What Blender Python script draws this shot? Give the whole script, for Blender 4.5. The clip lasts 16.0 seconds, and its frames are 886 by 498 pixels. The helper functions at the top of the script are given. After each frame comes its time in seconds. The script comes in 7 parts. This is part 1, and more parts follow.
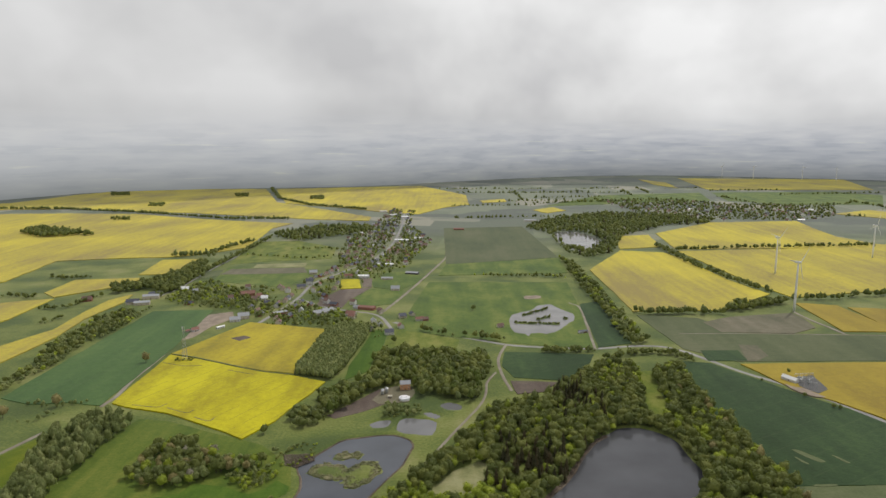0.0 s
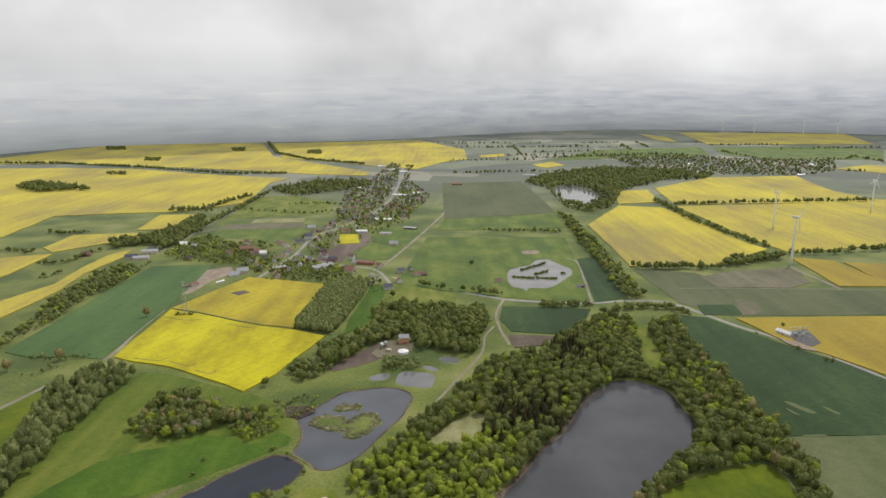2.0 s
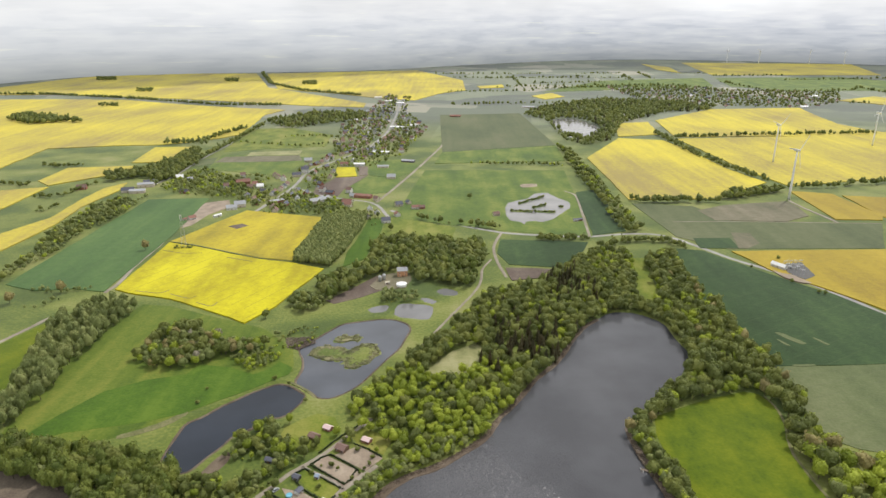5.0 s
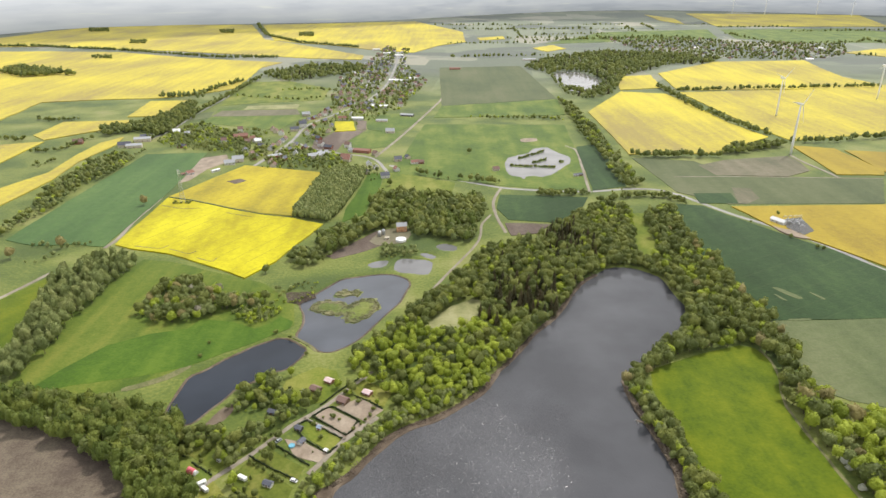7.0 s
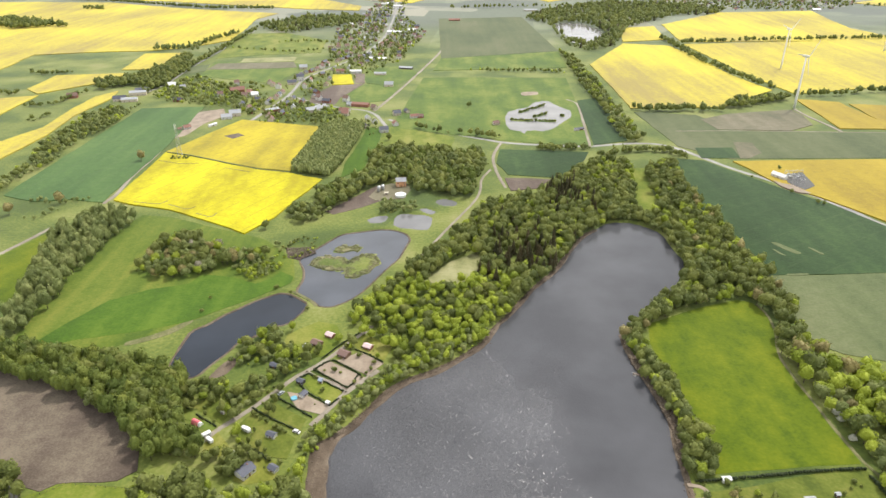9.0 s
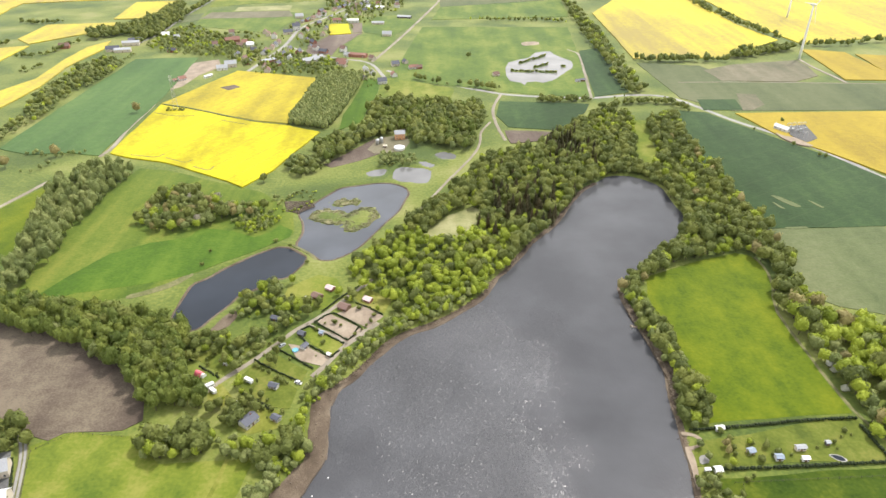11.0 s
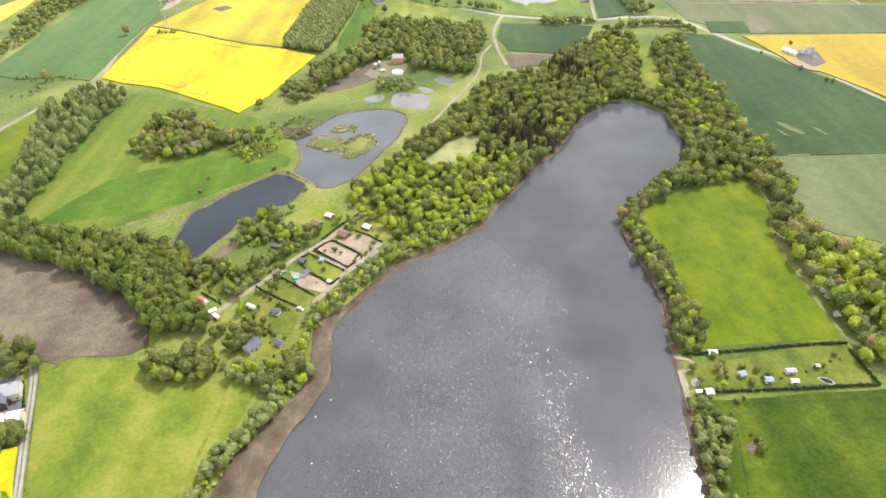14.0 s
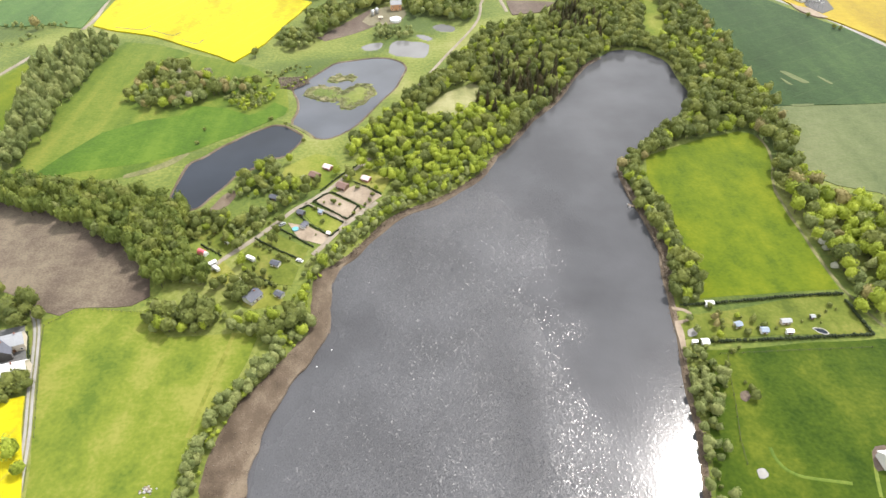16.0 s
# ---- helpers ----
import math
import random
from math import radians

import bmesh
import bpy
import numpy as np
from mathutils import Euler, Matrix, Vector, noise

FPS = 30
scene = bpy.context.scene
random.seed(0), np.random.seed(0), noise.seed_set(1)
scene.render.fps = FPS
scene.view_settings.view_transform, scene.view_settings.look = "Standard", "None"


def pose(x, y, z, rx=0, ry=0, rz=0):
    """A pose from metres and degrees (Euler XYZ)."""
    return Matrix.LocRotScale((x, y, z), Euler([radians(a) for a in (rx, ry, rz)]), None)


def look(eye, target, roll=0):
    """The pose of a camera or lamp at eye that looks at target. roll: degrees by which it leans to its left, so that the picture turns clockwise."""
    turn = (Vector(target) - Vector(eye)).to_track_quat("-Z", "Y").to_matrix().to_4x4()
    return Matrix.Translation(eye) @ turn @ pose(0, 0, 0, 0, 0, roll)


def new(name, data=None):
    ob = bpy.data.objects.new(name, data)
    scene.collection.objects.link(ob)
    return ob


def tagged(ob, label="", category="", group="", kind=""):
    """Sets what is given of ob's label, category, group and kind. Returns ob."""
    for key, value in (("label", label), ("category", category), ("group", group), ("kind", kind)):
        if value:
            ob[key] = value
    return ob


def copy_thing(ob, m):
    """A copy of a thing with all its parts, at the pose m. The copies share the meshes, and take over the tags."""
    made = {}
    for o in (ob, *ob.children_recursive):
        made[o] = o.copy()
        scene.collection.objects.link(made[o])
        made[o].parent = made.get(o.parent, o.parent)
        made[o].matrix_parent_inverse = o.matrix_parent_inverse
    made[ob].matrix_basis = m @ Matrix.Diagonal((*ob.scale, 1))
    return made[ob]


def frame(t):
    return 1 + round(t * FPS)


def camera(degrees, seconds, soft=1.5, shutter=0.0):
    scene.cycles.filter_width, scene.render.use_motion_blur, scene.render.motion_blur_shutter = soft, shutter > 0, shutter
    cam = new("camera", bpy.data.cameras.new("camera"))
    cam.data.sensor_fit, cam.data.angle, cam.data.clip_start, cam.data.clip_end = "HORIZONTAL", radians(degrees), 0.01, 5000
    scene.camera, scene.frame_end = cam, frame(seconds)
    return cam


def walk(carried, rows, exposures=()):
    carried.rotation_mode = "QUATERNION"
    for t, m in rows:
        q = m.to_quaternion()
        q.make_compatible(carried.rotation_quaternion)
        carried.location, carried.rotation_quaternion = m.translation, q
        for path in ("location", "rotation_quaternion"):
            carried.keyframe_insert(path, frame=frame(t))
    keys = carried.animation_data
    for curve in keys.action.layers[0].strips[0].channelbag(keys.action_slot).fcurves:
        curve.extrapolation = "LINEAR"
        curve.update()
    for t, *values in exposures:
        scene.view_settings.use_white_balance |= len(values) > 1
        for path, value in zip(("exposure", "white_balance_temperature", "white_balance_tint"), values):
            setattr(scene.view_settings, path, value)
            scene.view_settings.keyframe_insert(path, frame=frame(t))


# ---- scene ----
# A drone hangs still over a lake among rape fields and slowly tilts down.
cam = camera(67.52, 16.0)
EYE = 250.0
TURNS = [  # seconds, turn, tilt, lean
    (0.0, 0.00, -9.50, 0.00), (0.5, -0.04, -10.48, 0.00), (1.0, -0.08, -11.45, -0.01), (1.5, -0.11, -12.41, -0.02),
    (2.0, -0.14, -13.38, -0.03), (2.5, -0.18, -14.34, -0.04), (3.0, -0.22, -15.29, -0.05), (3.5, -0.25, -16.24, -0.06),
    (4.0, -0.28, -17.20, -0.07), (6.5, -0.34, -22.04, -0.10), (7.0, -0.36, -23.00, -0.10), (7.5, -0.37, -23.95, -0.10),
    (8.0, -0.39, -24.90, -0.09), (8.5, -0.40, -25.87, -0.08), (9.0, -0.41, -26.86, -0.08), (11.5, -0.49, -31.90, -0.08),
    (12.0, -0.48, -32.93, -0.08), (12.5, -0.48, -33.97, -0.09), (13.0, -0.49, -35.02, -0.09), (13.5, -0.51, -36.07, -0.10),
    (14.0, -0.54, -37.12, -0.11), (14.5, -0.56, -38.17, -0.12), (15.0, -0.59, -39.22, -0.12), (15.5, -0.60, -40.25, -0.12),
    (16.0, -0.62, -41.29, -0.12),
]
EXPOSURES = [(0.0, -0.82), (2.0, -0.62), (4.0, -0.32), (6.5, 0.0), (9.0, 0.27), (11.5, 0.52), (16.0, 0.66)]
walk(cam, [(t, pose(0, 0, EYE, 90 + tilt, lean, turn)) for t, turn, tilt, lean in TURNS], EXPOSURES)

# ---- sky, sun ----
SUN_AZ, SUN_EL = radians(39.5), radians(54)
world = bpy.data.worlds.new("sky")
scene.world = world
world.use_nodes = True


def build_world():
    nt = world.node_tree
    n, l = nt.nodes, nt.links
    n.clear()
    out = n.new("ShaderNodeOutputWorld")
    mix = n.new("ShaderNodeMixShader")
    sky = n.new("ShaderNodeTexSky")
    sky.sky_type, sky.sun_disc = "NISHITA", False
    sky.sun_elevation, sky.sun_rotation = SUN_EL, SUN_AZ
    clear = n.new("ShaderNodeBackground")
    clear.inputs[1].default_value = 0.1
    l.new(sky.outputs[0], clear.inputs[0])
    co = n.new("ShaderNodeTexCoord")
    big = n.new("ShaderNodeTexNoise")
    big.inputs["Scale"].default_value, big.inputs["Detail"].default_value = 2.6, 6.0
    big.inputs["Roughness"].default_value = 0.55
    l.new(co.outputs["Generated"], big.inputs["Vector"])
    ramp = n.new("ShaderNodeValToRGB")
    e = ramp.color_ramp.elements
    e[0].position, e[0].color = 0.36, (0.30, 0.32, 0.35, 1)
    e[1].position, e[1].color = 0.66, (1.15, 1.15, 1.15, 1)
    l.new(big.outputs["Fac"], ramp.inputs[0])
    cloud = n.new("ShaderNodeBackground")
    cloud.inputs[1].default_value = 1.35
    l.new(ramp.outputs[0], cloud.inputs[0])
    gaps = n.new("ShaderNodeMapRange")
    gaps.inputs[1].default_value, gaps.inputs[2].default_value = 0.34, 0.46
    gaps.inputs[3].default_value, gaps.inputs[4].default_value = 0.6, 0.96
    l.new(big.outputs["Fac"], gaps.inputs[0])
    l.new(gaps.outputs[0], mix.inputs[0])
    l.new(clear.outputs[0], mix.inputs[1])
    l.new(cloud.outputs[0], mix.inputs[2])
    l.new(mix.outputs[0], out.inputs[0])


build_world()
sun = new("sun", bpy.data.lights.new("sun", "SUN"))
sun.data.energy, sun.data.angle, sun.data.color = 3.35, radians(3.0), (1.0, 0.945, 0.89)
SUN_WAY = Vector((math.sin(SUN_AZ) * math.cos(SUN_EL), math.cos(SUN_AZ) * math.cos(SUN_EL), math.sin(SUN_EL)))
sun.matrix_world = look(SUN_WAY * 1000, (0, 0, 0))


# ---- materials ----
def material(name, rough=0.8, metal=0.0):
    m = bpy.data.materials.new(name)
    m.use_nodes = True
    b = m.node_tree.nodes["Principled BSDF"]
    b.inputs["Roughness"].default_value, b.inputs["Metallic"].default_value = rough, metal
    b.inputs["Specular IOR Level"].default_value = 0.25
    return m, m.node_tree, b


def node(nt, kind, **sockets):
    n = nt.nodes.new("ShaderNode" + kind)
    for key, value in sockets.items():
        n.inputs[key].default_value = value
    return n


def noise_node(nt, scale, detail=4.0, stretch=(1, 1, 1), turn=0.0):
    geo = node(nt, "NewGeometry")
    place = node(nt, "Mapping")
    place.inputs["Scale"].default_value = stretch
    place.inputs["Rotation"].default_value = (0, 0, radians(turn))
    tex = node(nt, "TexNoise", Scale=scale, Detail=detail)
    nt.links.new(geo.outputs["Position"], place.inputs["Vector"])
    nt.links.new(place.outputs[0], tex.inputs["Vector"])
    return tex.outputs["Fac"]


def ramp_node(nt, fac, stops):
    r = node(nt, "ValToRGB")
    els = r.color_ramp.elements
    while len(els) < len(stops):
        els.new(0.5)
    for e, (at, col) in zip(els, stops):
        e.position, e.color = at, (*col, 1)
    nt.links.new(fac, r.inputs[0])
    return r.outputs[0]


def mix_node(nt, fac, a, b, how="MIX"):
    m = node(nt, "Mix")
    m.data_type, m.blend_type = "RGBA", how
    for socket, value in ((m.inputs[0], fac), (m.inputs[6], a), (m.inputs[7], b)):
        if isinstance(value, (int, float)):
            socket.default_value = value
        elif isinstance(value, tuple):
            socket.default_value = (*value, 1)
        else:
            nt.links.new(value, socket)
    return m.outputs[2]


def math_node(nt, how, a, b=0.0):
    m = node(nt, "Math")
    m.operation = how
    for socket, value in ((m.inputs[0], a), (m.inputs[1], b)):
        if isinstance(value, (int, float)):
            socket.default_value = value
        else:
            nt.links.new(value, socket)
    return m.outputs[0]


def bump(nt, b, height, strength, distance):
    n = node(nt, "Bump", Strength=strength, Distance=distance)
    nt.links.new(height, n.inputs["Height"])
    nt.links.new(n.outputs[0], b.inputs["Normal"])


def haze_sheen(b, weight=0.13):
    """Whitens a cover seen along the ground, standing in for the air's haze."""
    b.inputs["Sheen Weight"].default_value, b.inputs["Sheen Roughness"].default_value = weight, 0.45
    b.inputs["Sheen Tint"].default_value = (0.93, 0.94, 1.0, 1)


def crop_material(name, dark, mid, light, turn=0.0, lines=0.0, line_gap=18.0, line_col=None, patch=0.012, fine=0.5, streaks=0.2):
    """A field's cover: broad patches, a fine grain and, where lines > 0, the tractor's tramlines."""
    m, nt, b = material(name, 0.9)
    b.inputs["Specular IOR Level"].default_value = 0.08
    haze_sheen(b)
    broad = noise_node(nt, patch, 5.0, (1, 0.6, 1), turn)
    grain = noise_node(nt, fine, 4.0)
    mottle = noise_node(nt, 0.14, 4.0)
    streak = noise_node(nt, 0.06, 3.0, (1.0, 0.06, 1), turn)
    fac = math_node(nt, "ADD", math_node(nt, "ADD", math_node(nt, "MULTIPLY", broad, 0.66 - streaks), math_node(nt, "MULTIPLY", mottle, 0.16)), math_node(nt, "ADD", math_node(nt, "MULTIPLY", grain, 0.18), math_node(nt, "MULTIPLY", streak, streaks)))
    col = ramp_node(nt, fac, [(0.40, dark), (0.5, mid), (0.6, light)])
    if lines:
        geo = node(nt, "NewGeometry")
        place = node(nt, "Mapping")
        place.inputs["Rotation"].default_value = (0, 0, radians(turn))
        nt.links.new(geo.outputs["Position"], place.inputs["Vector"])
        split = node(nt, "SeparateXYZ")
        nt.links.new(place.outputs[0], split.inputs[0])
        saw = math_node(nt, "PINGPONG", split.outputs[0], line_gap / 2)
        thin = math_node(nt, "LESS_THAN", saw, 0.55)
        torn = math_node(nt, "GREATER_THAN", noise_node(nt, 0.03, 3.0), 0.42)
        col = mix_node(nt, math_node(nt, "MULTIPLY", math_node(nt, "MULTIPLY", thin, torn), lines), col, line_col or dark)
    nt.links.new(col, b.inputs["Base Color"])
    bump(nt, b, grain, 0.6, 0.3)
    return m


RAPE = crop_material("rape_in_flower", (0.313, 0.270, 0.008), (0.442, 0.392, 0.007), (0.552, 0.500, 0.010), 28, 0.6, 16, (0.30, 0.27, 0.03), 0.02)
RAPE_DULL = crop_material("rape_thin", (0.248, 0.207, 0.022), (0.368, 0.299, 0.022), (0.460, 0.377, 0.022), 28, 0.5, 13, (0.24, 0.21, 0.04), 0.02)
# Far haze is mixed in as blue; broad dark patches imitate cloud shade.
RAPE_B = crop_material("rape_far_hazed", (0.290, 0.235, 0.071), (0.430, 0.358, 0.050), (0.580, 0.490, 0.044), -8, 0.25, 22, (0.4, 0.34, 0.05), 0.006)
RAPE_C = crop_material("rape_fading", (0.246, 0.181, 0.025), (0.318, 0.238, 0.025), (0.383, 0.289, 0.029), 83, 0.5, 14, (0.28, 0.22, 0.02))
WHEAT = crop_material("young_wheat", (0.021, 0.043, 0.012), (0.032, 0.063, 0.019), (0.053, 0.094, 0.027), 60, 0.15, 20, (0.10, 0.12, 0.05))
WHEAT_B = crop_material("wheat_blue_green", (0.050, 0.100, 0.027), (0.071, 0.132, 0.035), (0.103, 0.168, 0.045), 12, 0.3, 20, (0.10, 0.12, 0.06))
THIN_WHEAT = crop_material("thin_wheat", (0.066, 0.086, 0.036), (0.097, 0.115, 0.048), (0.128, 0.137, 0.067), 85, 0.3, 16, (0.06, 0.08, 0.03), 0.01)
MEADOW = crop_material("bright_meadow", (0.078, 0.119, 0.015), (0.141, 0.175, 0.022), (0.218, 0.223, 0.049), 40, 0, patch=0.04)
STRIP_MEADOW = crop_material("mown_strip_meadow", (0.059, 0.102, 0.011), (0.098, 0.140, 0.015), (0.160, 0.181, 0.028), 4, 0, patch=0.03, streaks=0.45)
LUSH = crop_material("lush_grass", (0.039, 0.084, 0.007), (0.060, 0.118, 0.008), (0.094, 0.153, 0.014), 10, 0, patch=0.025, streaks=0.35)
MEADOW_D = crop_material("mown_meadow", (0.059, 0.102, 0.018), (0.101, 0.150, 0.023), (0.164, 0.198, 0.039), 15, 0, patch=0.025)
# Dark green of its own, deepened in the colour for cloud shade.
DARK_PASTURE = crop_material("grazed_pasture", (0.020, 0.044, 0.003), (0.046, 0.076, 0.005), (0.098, 0.122, 0.011), 60, 0, patch=0.022)
MEADOW_L = crop_material("lush_meadow", (0.056, 0.092, 0.004), (0.095, 0.132, 0.004), (0.143, 0.167, 0.007), 40, 0, patch=0.04)
ROUGH_LAWN = crop_material("rough_lawn", (0.068, 0.092, 0.014), (0.114, 0.139, 0.021), (0.182, 0.181, 0.044), 20, 0, patch=0.06)
DRY_GRASS = crop_material("dry_grass", (0.17, 0.18, 0.07), (0.25, 0.25, 0.11), (0.32, 0.31, 0.16), 20, 0, patch=0.06)
SOIL = crop_material("bare_soil", (0.088, 0.064, 0.050), (0.128, 0.099, 0.079), (0.205, 0.168, 0.128), 30, 0, patch=0.012, fine=0.9)
DRY_SOIL = crop_material("drying_soil", (0.059, 0.044, 0.034), (0.098, 0.076, 0.058), (0.175, 0.144, 0.103), 75, 0, patch=0.013, fine=0.9, streaks=0.12)
FALLOW = crop_material("fallow_field", (0.078, 0.102, 0.040), (0.112, 0.134, 0.056), (0.150, 0.164, 0.078), 70, 0.2, 12, (0.10, 0.105, 0.06))
REED = crop_material("dry_reed", (0.066, 0.049, 0.034), (0.112, 0.085, 0.061), (0.195, 0.155, 0.112), 35, 0, patch=0.11, fine=1.8, streaks=0.3)
SEDGE = crop_material("pale_sedge", (0.085, 0.095, 0.035), (0.150, 0.150, 0.065), (0.230, 0.210, 0.110), 0, 0, patch=0.12, fine=0.8)
DRY_LAWN_GRASS = crop_material("sunburnt_lawn", (0.110, 0.130, 0.018), (0.180, 0.190, 0.034), (0.260, 0.245, 0.072), 20, 0, patch=0.08)
STUBBLE = crop_material("stubble_field", (0.100, 0.100, 0.055), (0.150, 0.138, 0.085), (0.215, 0.190, 0.130), 78, 0.2, 12, (0.12, 0.12, 0.07), 0.02)
SAND = crop_material("sand_yard", (0.216, 0.172, 0.127), (0.280, 0.226, 0.171), (0.344, 0.288, 0.220), 0, 0, patch=0.1)
ROAD = crop_material("pale_road", (0.23, 0.222, 0.21), (0.29, 0.28, 0.265), (0.35, 0.34, 0.325), 0, 0, patch=0.05)
DIRT = crop_material("dirt_track", (0.204, 0.174, 0.136), (0.264, 0.230, 0.183), (0.323, 0.289, 0.238), 0, 0, patch=0.06)


def ground_material():
    """Rough pasture near by, further off a patchwork of parcels paled for haze."""
    m, nt, b = material("pasture", 0.9)
    haze_sheen(b)
    broad = noise_node(nt, 0.014, 6.0)
    grain = noise_node(nt, 0.4, 5.0)
    fac = math_node(nt, "ADD", math_node(nt, "MULTIPLY", broad, 0.7), math_node(nt, "MULTIPLY", grain, 0.3))
    near = ramp_node(nt, fac, [(0.38, (0.060, 0.092, 0.015)), (0.47, (0.104, 0.138, 0.022)), (0.55, (0.162, 0.188, 0.037)), (0.66, (0.230, 0.232, 0.078))])
    geo = node(nt, "NewGeometry")
    place = node(nt, "Mapping")
    place.inputs["Scale"].default_value = (0.0066, 0.0042, 0.0)
    place.inputs["Rotation"].default_value = (0, 0, radians(9))
    nt.links.new(geo.outputs["Position"], place.inputs["Vector"])
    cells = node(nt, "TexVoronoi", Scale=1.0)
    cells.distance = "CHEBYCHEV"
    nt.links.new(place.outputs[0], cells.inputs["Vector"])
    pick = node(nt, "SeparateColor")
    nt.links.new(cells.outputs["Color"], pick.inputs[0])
    # Parcels and far woods carry the distance haze in their base colours.
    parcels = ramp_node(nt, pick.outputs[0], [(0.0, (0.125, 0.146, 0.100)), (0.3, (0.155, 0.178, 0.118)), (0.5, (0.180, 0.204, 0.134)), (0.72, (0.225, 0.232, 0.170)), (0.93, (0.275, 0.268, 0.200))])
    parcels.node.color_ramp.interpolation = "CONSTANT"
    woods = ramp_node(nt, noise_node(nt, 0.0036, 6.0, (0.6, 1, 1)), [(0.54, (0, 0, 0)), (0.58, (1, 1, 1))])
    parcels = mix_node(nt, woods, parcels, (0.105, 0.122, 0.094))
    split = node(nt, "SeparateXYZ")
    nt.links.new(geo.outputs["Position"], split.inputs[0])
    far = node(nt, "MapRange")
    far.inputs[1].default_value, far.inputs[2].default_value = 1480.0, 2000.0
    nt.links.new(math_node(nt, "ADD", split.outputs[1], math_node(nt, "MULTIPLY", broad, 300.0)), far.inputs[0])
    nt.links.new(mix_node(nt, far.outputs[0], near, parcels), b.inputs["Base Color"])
    bump(nt, b, grain, 0.7, 0.4)
    return m


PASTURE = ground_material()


def water_material(name, base, ripple, size, rough=0.1, gloss=0.5, chop=0.0):
    """Turbid water: gusts roughen it in patches, in between it lies smooth."""
    m, nt, b = material(name, rough)
    b.inputs["Specular IOR Level"].default_value = gloss
    b.inputs["IOR"].default_value = 1.33
    deep = noise_node(nt, 0.02, 4.0)
    nt.links.new(ramp_node(nt, deep, [(0.35, base), (0.65, tuple(c * 1.4 for c in base))]), b.inputs["Base Color"])
    gust = ramp_node(nt, noise_node(nt, 0.016, 8.0, (1, 0.5, 1), 20), [(0.38, (0.34, 0.34, 0.34)), (0.50, (0.62, 0.62, 0.62)), (0.60, (1, 1, 1))])
    small = noise_node(nt, size, 3.0, (1, 0.6, 1), 25)
    large = noise_node(nt, size * 0.28, 2.0, (1, 0.5, 1), 15)
    crest = math_node(nt, "MULTIPLY", math_node(nt, "POWER", small, 3.0), 2.6)
    waves = math_node(nt, "ADD", crest, math_node(nt, "MULTIPLY", large, 1.2))
    bump(nt, b, math_node(nt, "MULTIPLY", waves, gust), 1.0, ripple)
    if chop:
        facets(nt, b, gust, chop)
    return m


def facets(nt, b, gust, chop):
    """Small wave faces, each tilted its own way; the wind reaches the open west water, the rest lies in the lee."""
    geo = node(nt, "NewGeometry")
    split = node(nt, "SeparateXYZ")
    nt.links.new(geo.outputs["Position"], split.inputs[0])
    west = node(nt, "MapRange")
    west.interpolation_type = "SMOOTHSTEP"
    for k, v in enumerate((112.0, 52.0, 0.0, 1.0), 1):
        west.inputs[k].default_value = v
    nt.links.new(math_node(nt, "ADD", split.outputs[0], math_node(nt, "MULTIPLY", noise_node(nt, 0.022, 3.0), 50.0)), west.inputs[0])
    south = node(nt, "MapRange")
    south.interpolation_type = "SMOOTHSTEP"
    for k, v in enumerate((400.0, 300.0, 0.05, 1.0), 1):
        south.inputs[k].default_value = v
    nt.links.new(split.outputs[1], south.inputs[0])
    bay = node(nt, "MapRange")
    bay.interpolation_type = "SMOOTHSTEP"
    for k, v in enumerate((-85.0, -25.0, 0.30, 1.0), 1):
        bay.inputs[k].default_value = v
    nt.links.new(split.outputs[0], bay.inputs[0])
    open_water = math_node(nt, "MULTIPLY", bay.outputs[0], south.outputs[0])
    wind = math_node(nt, "MULTIPLY", math_node(nt, "MULTIPLY", west.outputs[0], open_water), gust)
    cells = node(nt, "TexVoronoi", Scale=3.1)
    place = node(nt, "Mapping")
    place.inputs["Scale"].default_value = (1.0, 0.62, 1.0)
    place.inputs["Rotation"].default_value = (0, 0, radians(25))
    nt.links.new(geo.outputs["Position"], place.inputs["Vector"])
    nt.links.new(place.outputs[0], cells.inputs["Vector"])
    pick = node(nt, "SeparateColor")
    nt.links.new(cells.outputs["Color"], pick.inputs[0])
    size = math_node(nt, "MULTIPLY", math_node(nt, "ADD", math_node(nt, "MULTIPLY", wind, 2.0 * chop), 0.025), pick.outputs[2])
    total = node(nt, "CombineXYZ", Z=1.0)
    for axis_ in (0, 1):
        nt.links.new(math_node(nt, "MULTIPLY", math_node(nt, "SUBTRACT", pick.outputs[axis_], 0.5), size), total.inputs[axis_])
    unit = node(nt, "VectorMath")
    unit.operation = "NORMALIZE"
    nt.links.new(total.outputs[0], unit.inputs[0])
    relief = b.inputs["Normal"].links[0].from_node
    nt.links.new(unit.outputs[0], relief.inputs["Normal"])
    calm = math_node(nt, "ADD", math_node(nt, "MULTIPLY", south.outputs[0], 0.07), 0.08)
    nt.links.new(math_node(nt, "ADD", math_node(nt, "MULTIPLY", wind, 0.36), calm), b.inputs["Roughness"])


LAKE_WATER = water_material("lake_water", (0.061, 0.062, 0.067), 0.05, 0.9, 0.10, 0.5, 0.85)
POND_WATER = water_material("pond_water", (0.020, 0.025, 0.034), 0.012, 0.5, 0.03)
# The next two base colours are lightened to imitate reflected sky.
PALE_WATER = water_material("pale_pond_water", (0.066, 0.072, 0.084), 0.012, 0.5, 0.03)
FISH_WATER = water_material("fish_pond_water", (0.135, 0.135, 0.135), 0.012, 0.5, 0.03)
CLAY_WATER = water_material("clay_water", (0.17, 0.168, 0.16), 0.015, 0.5)


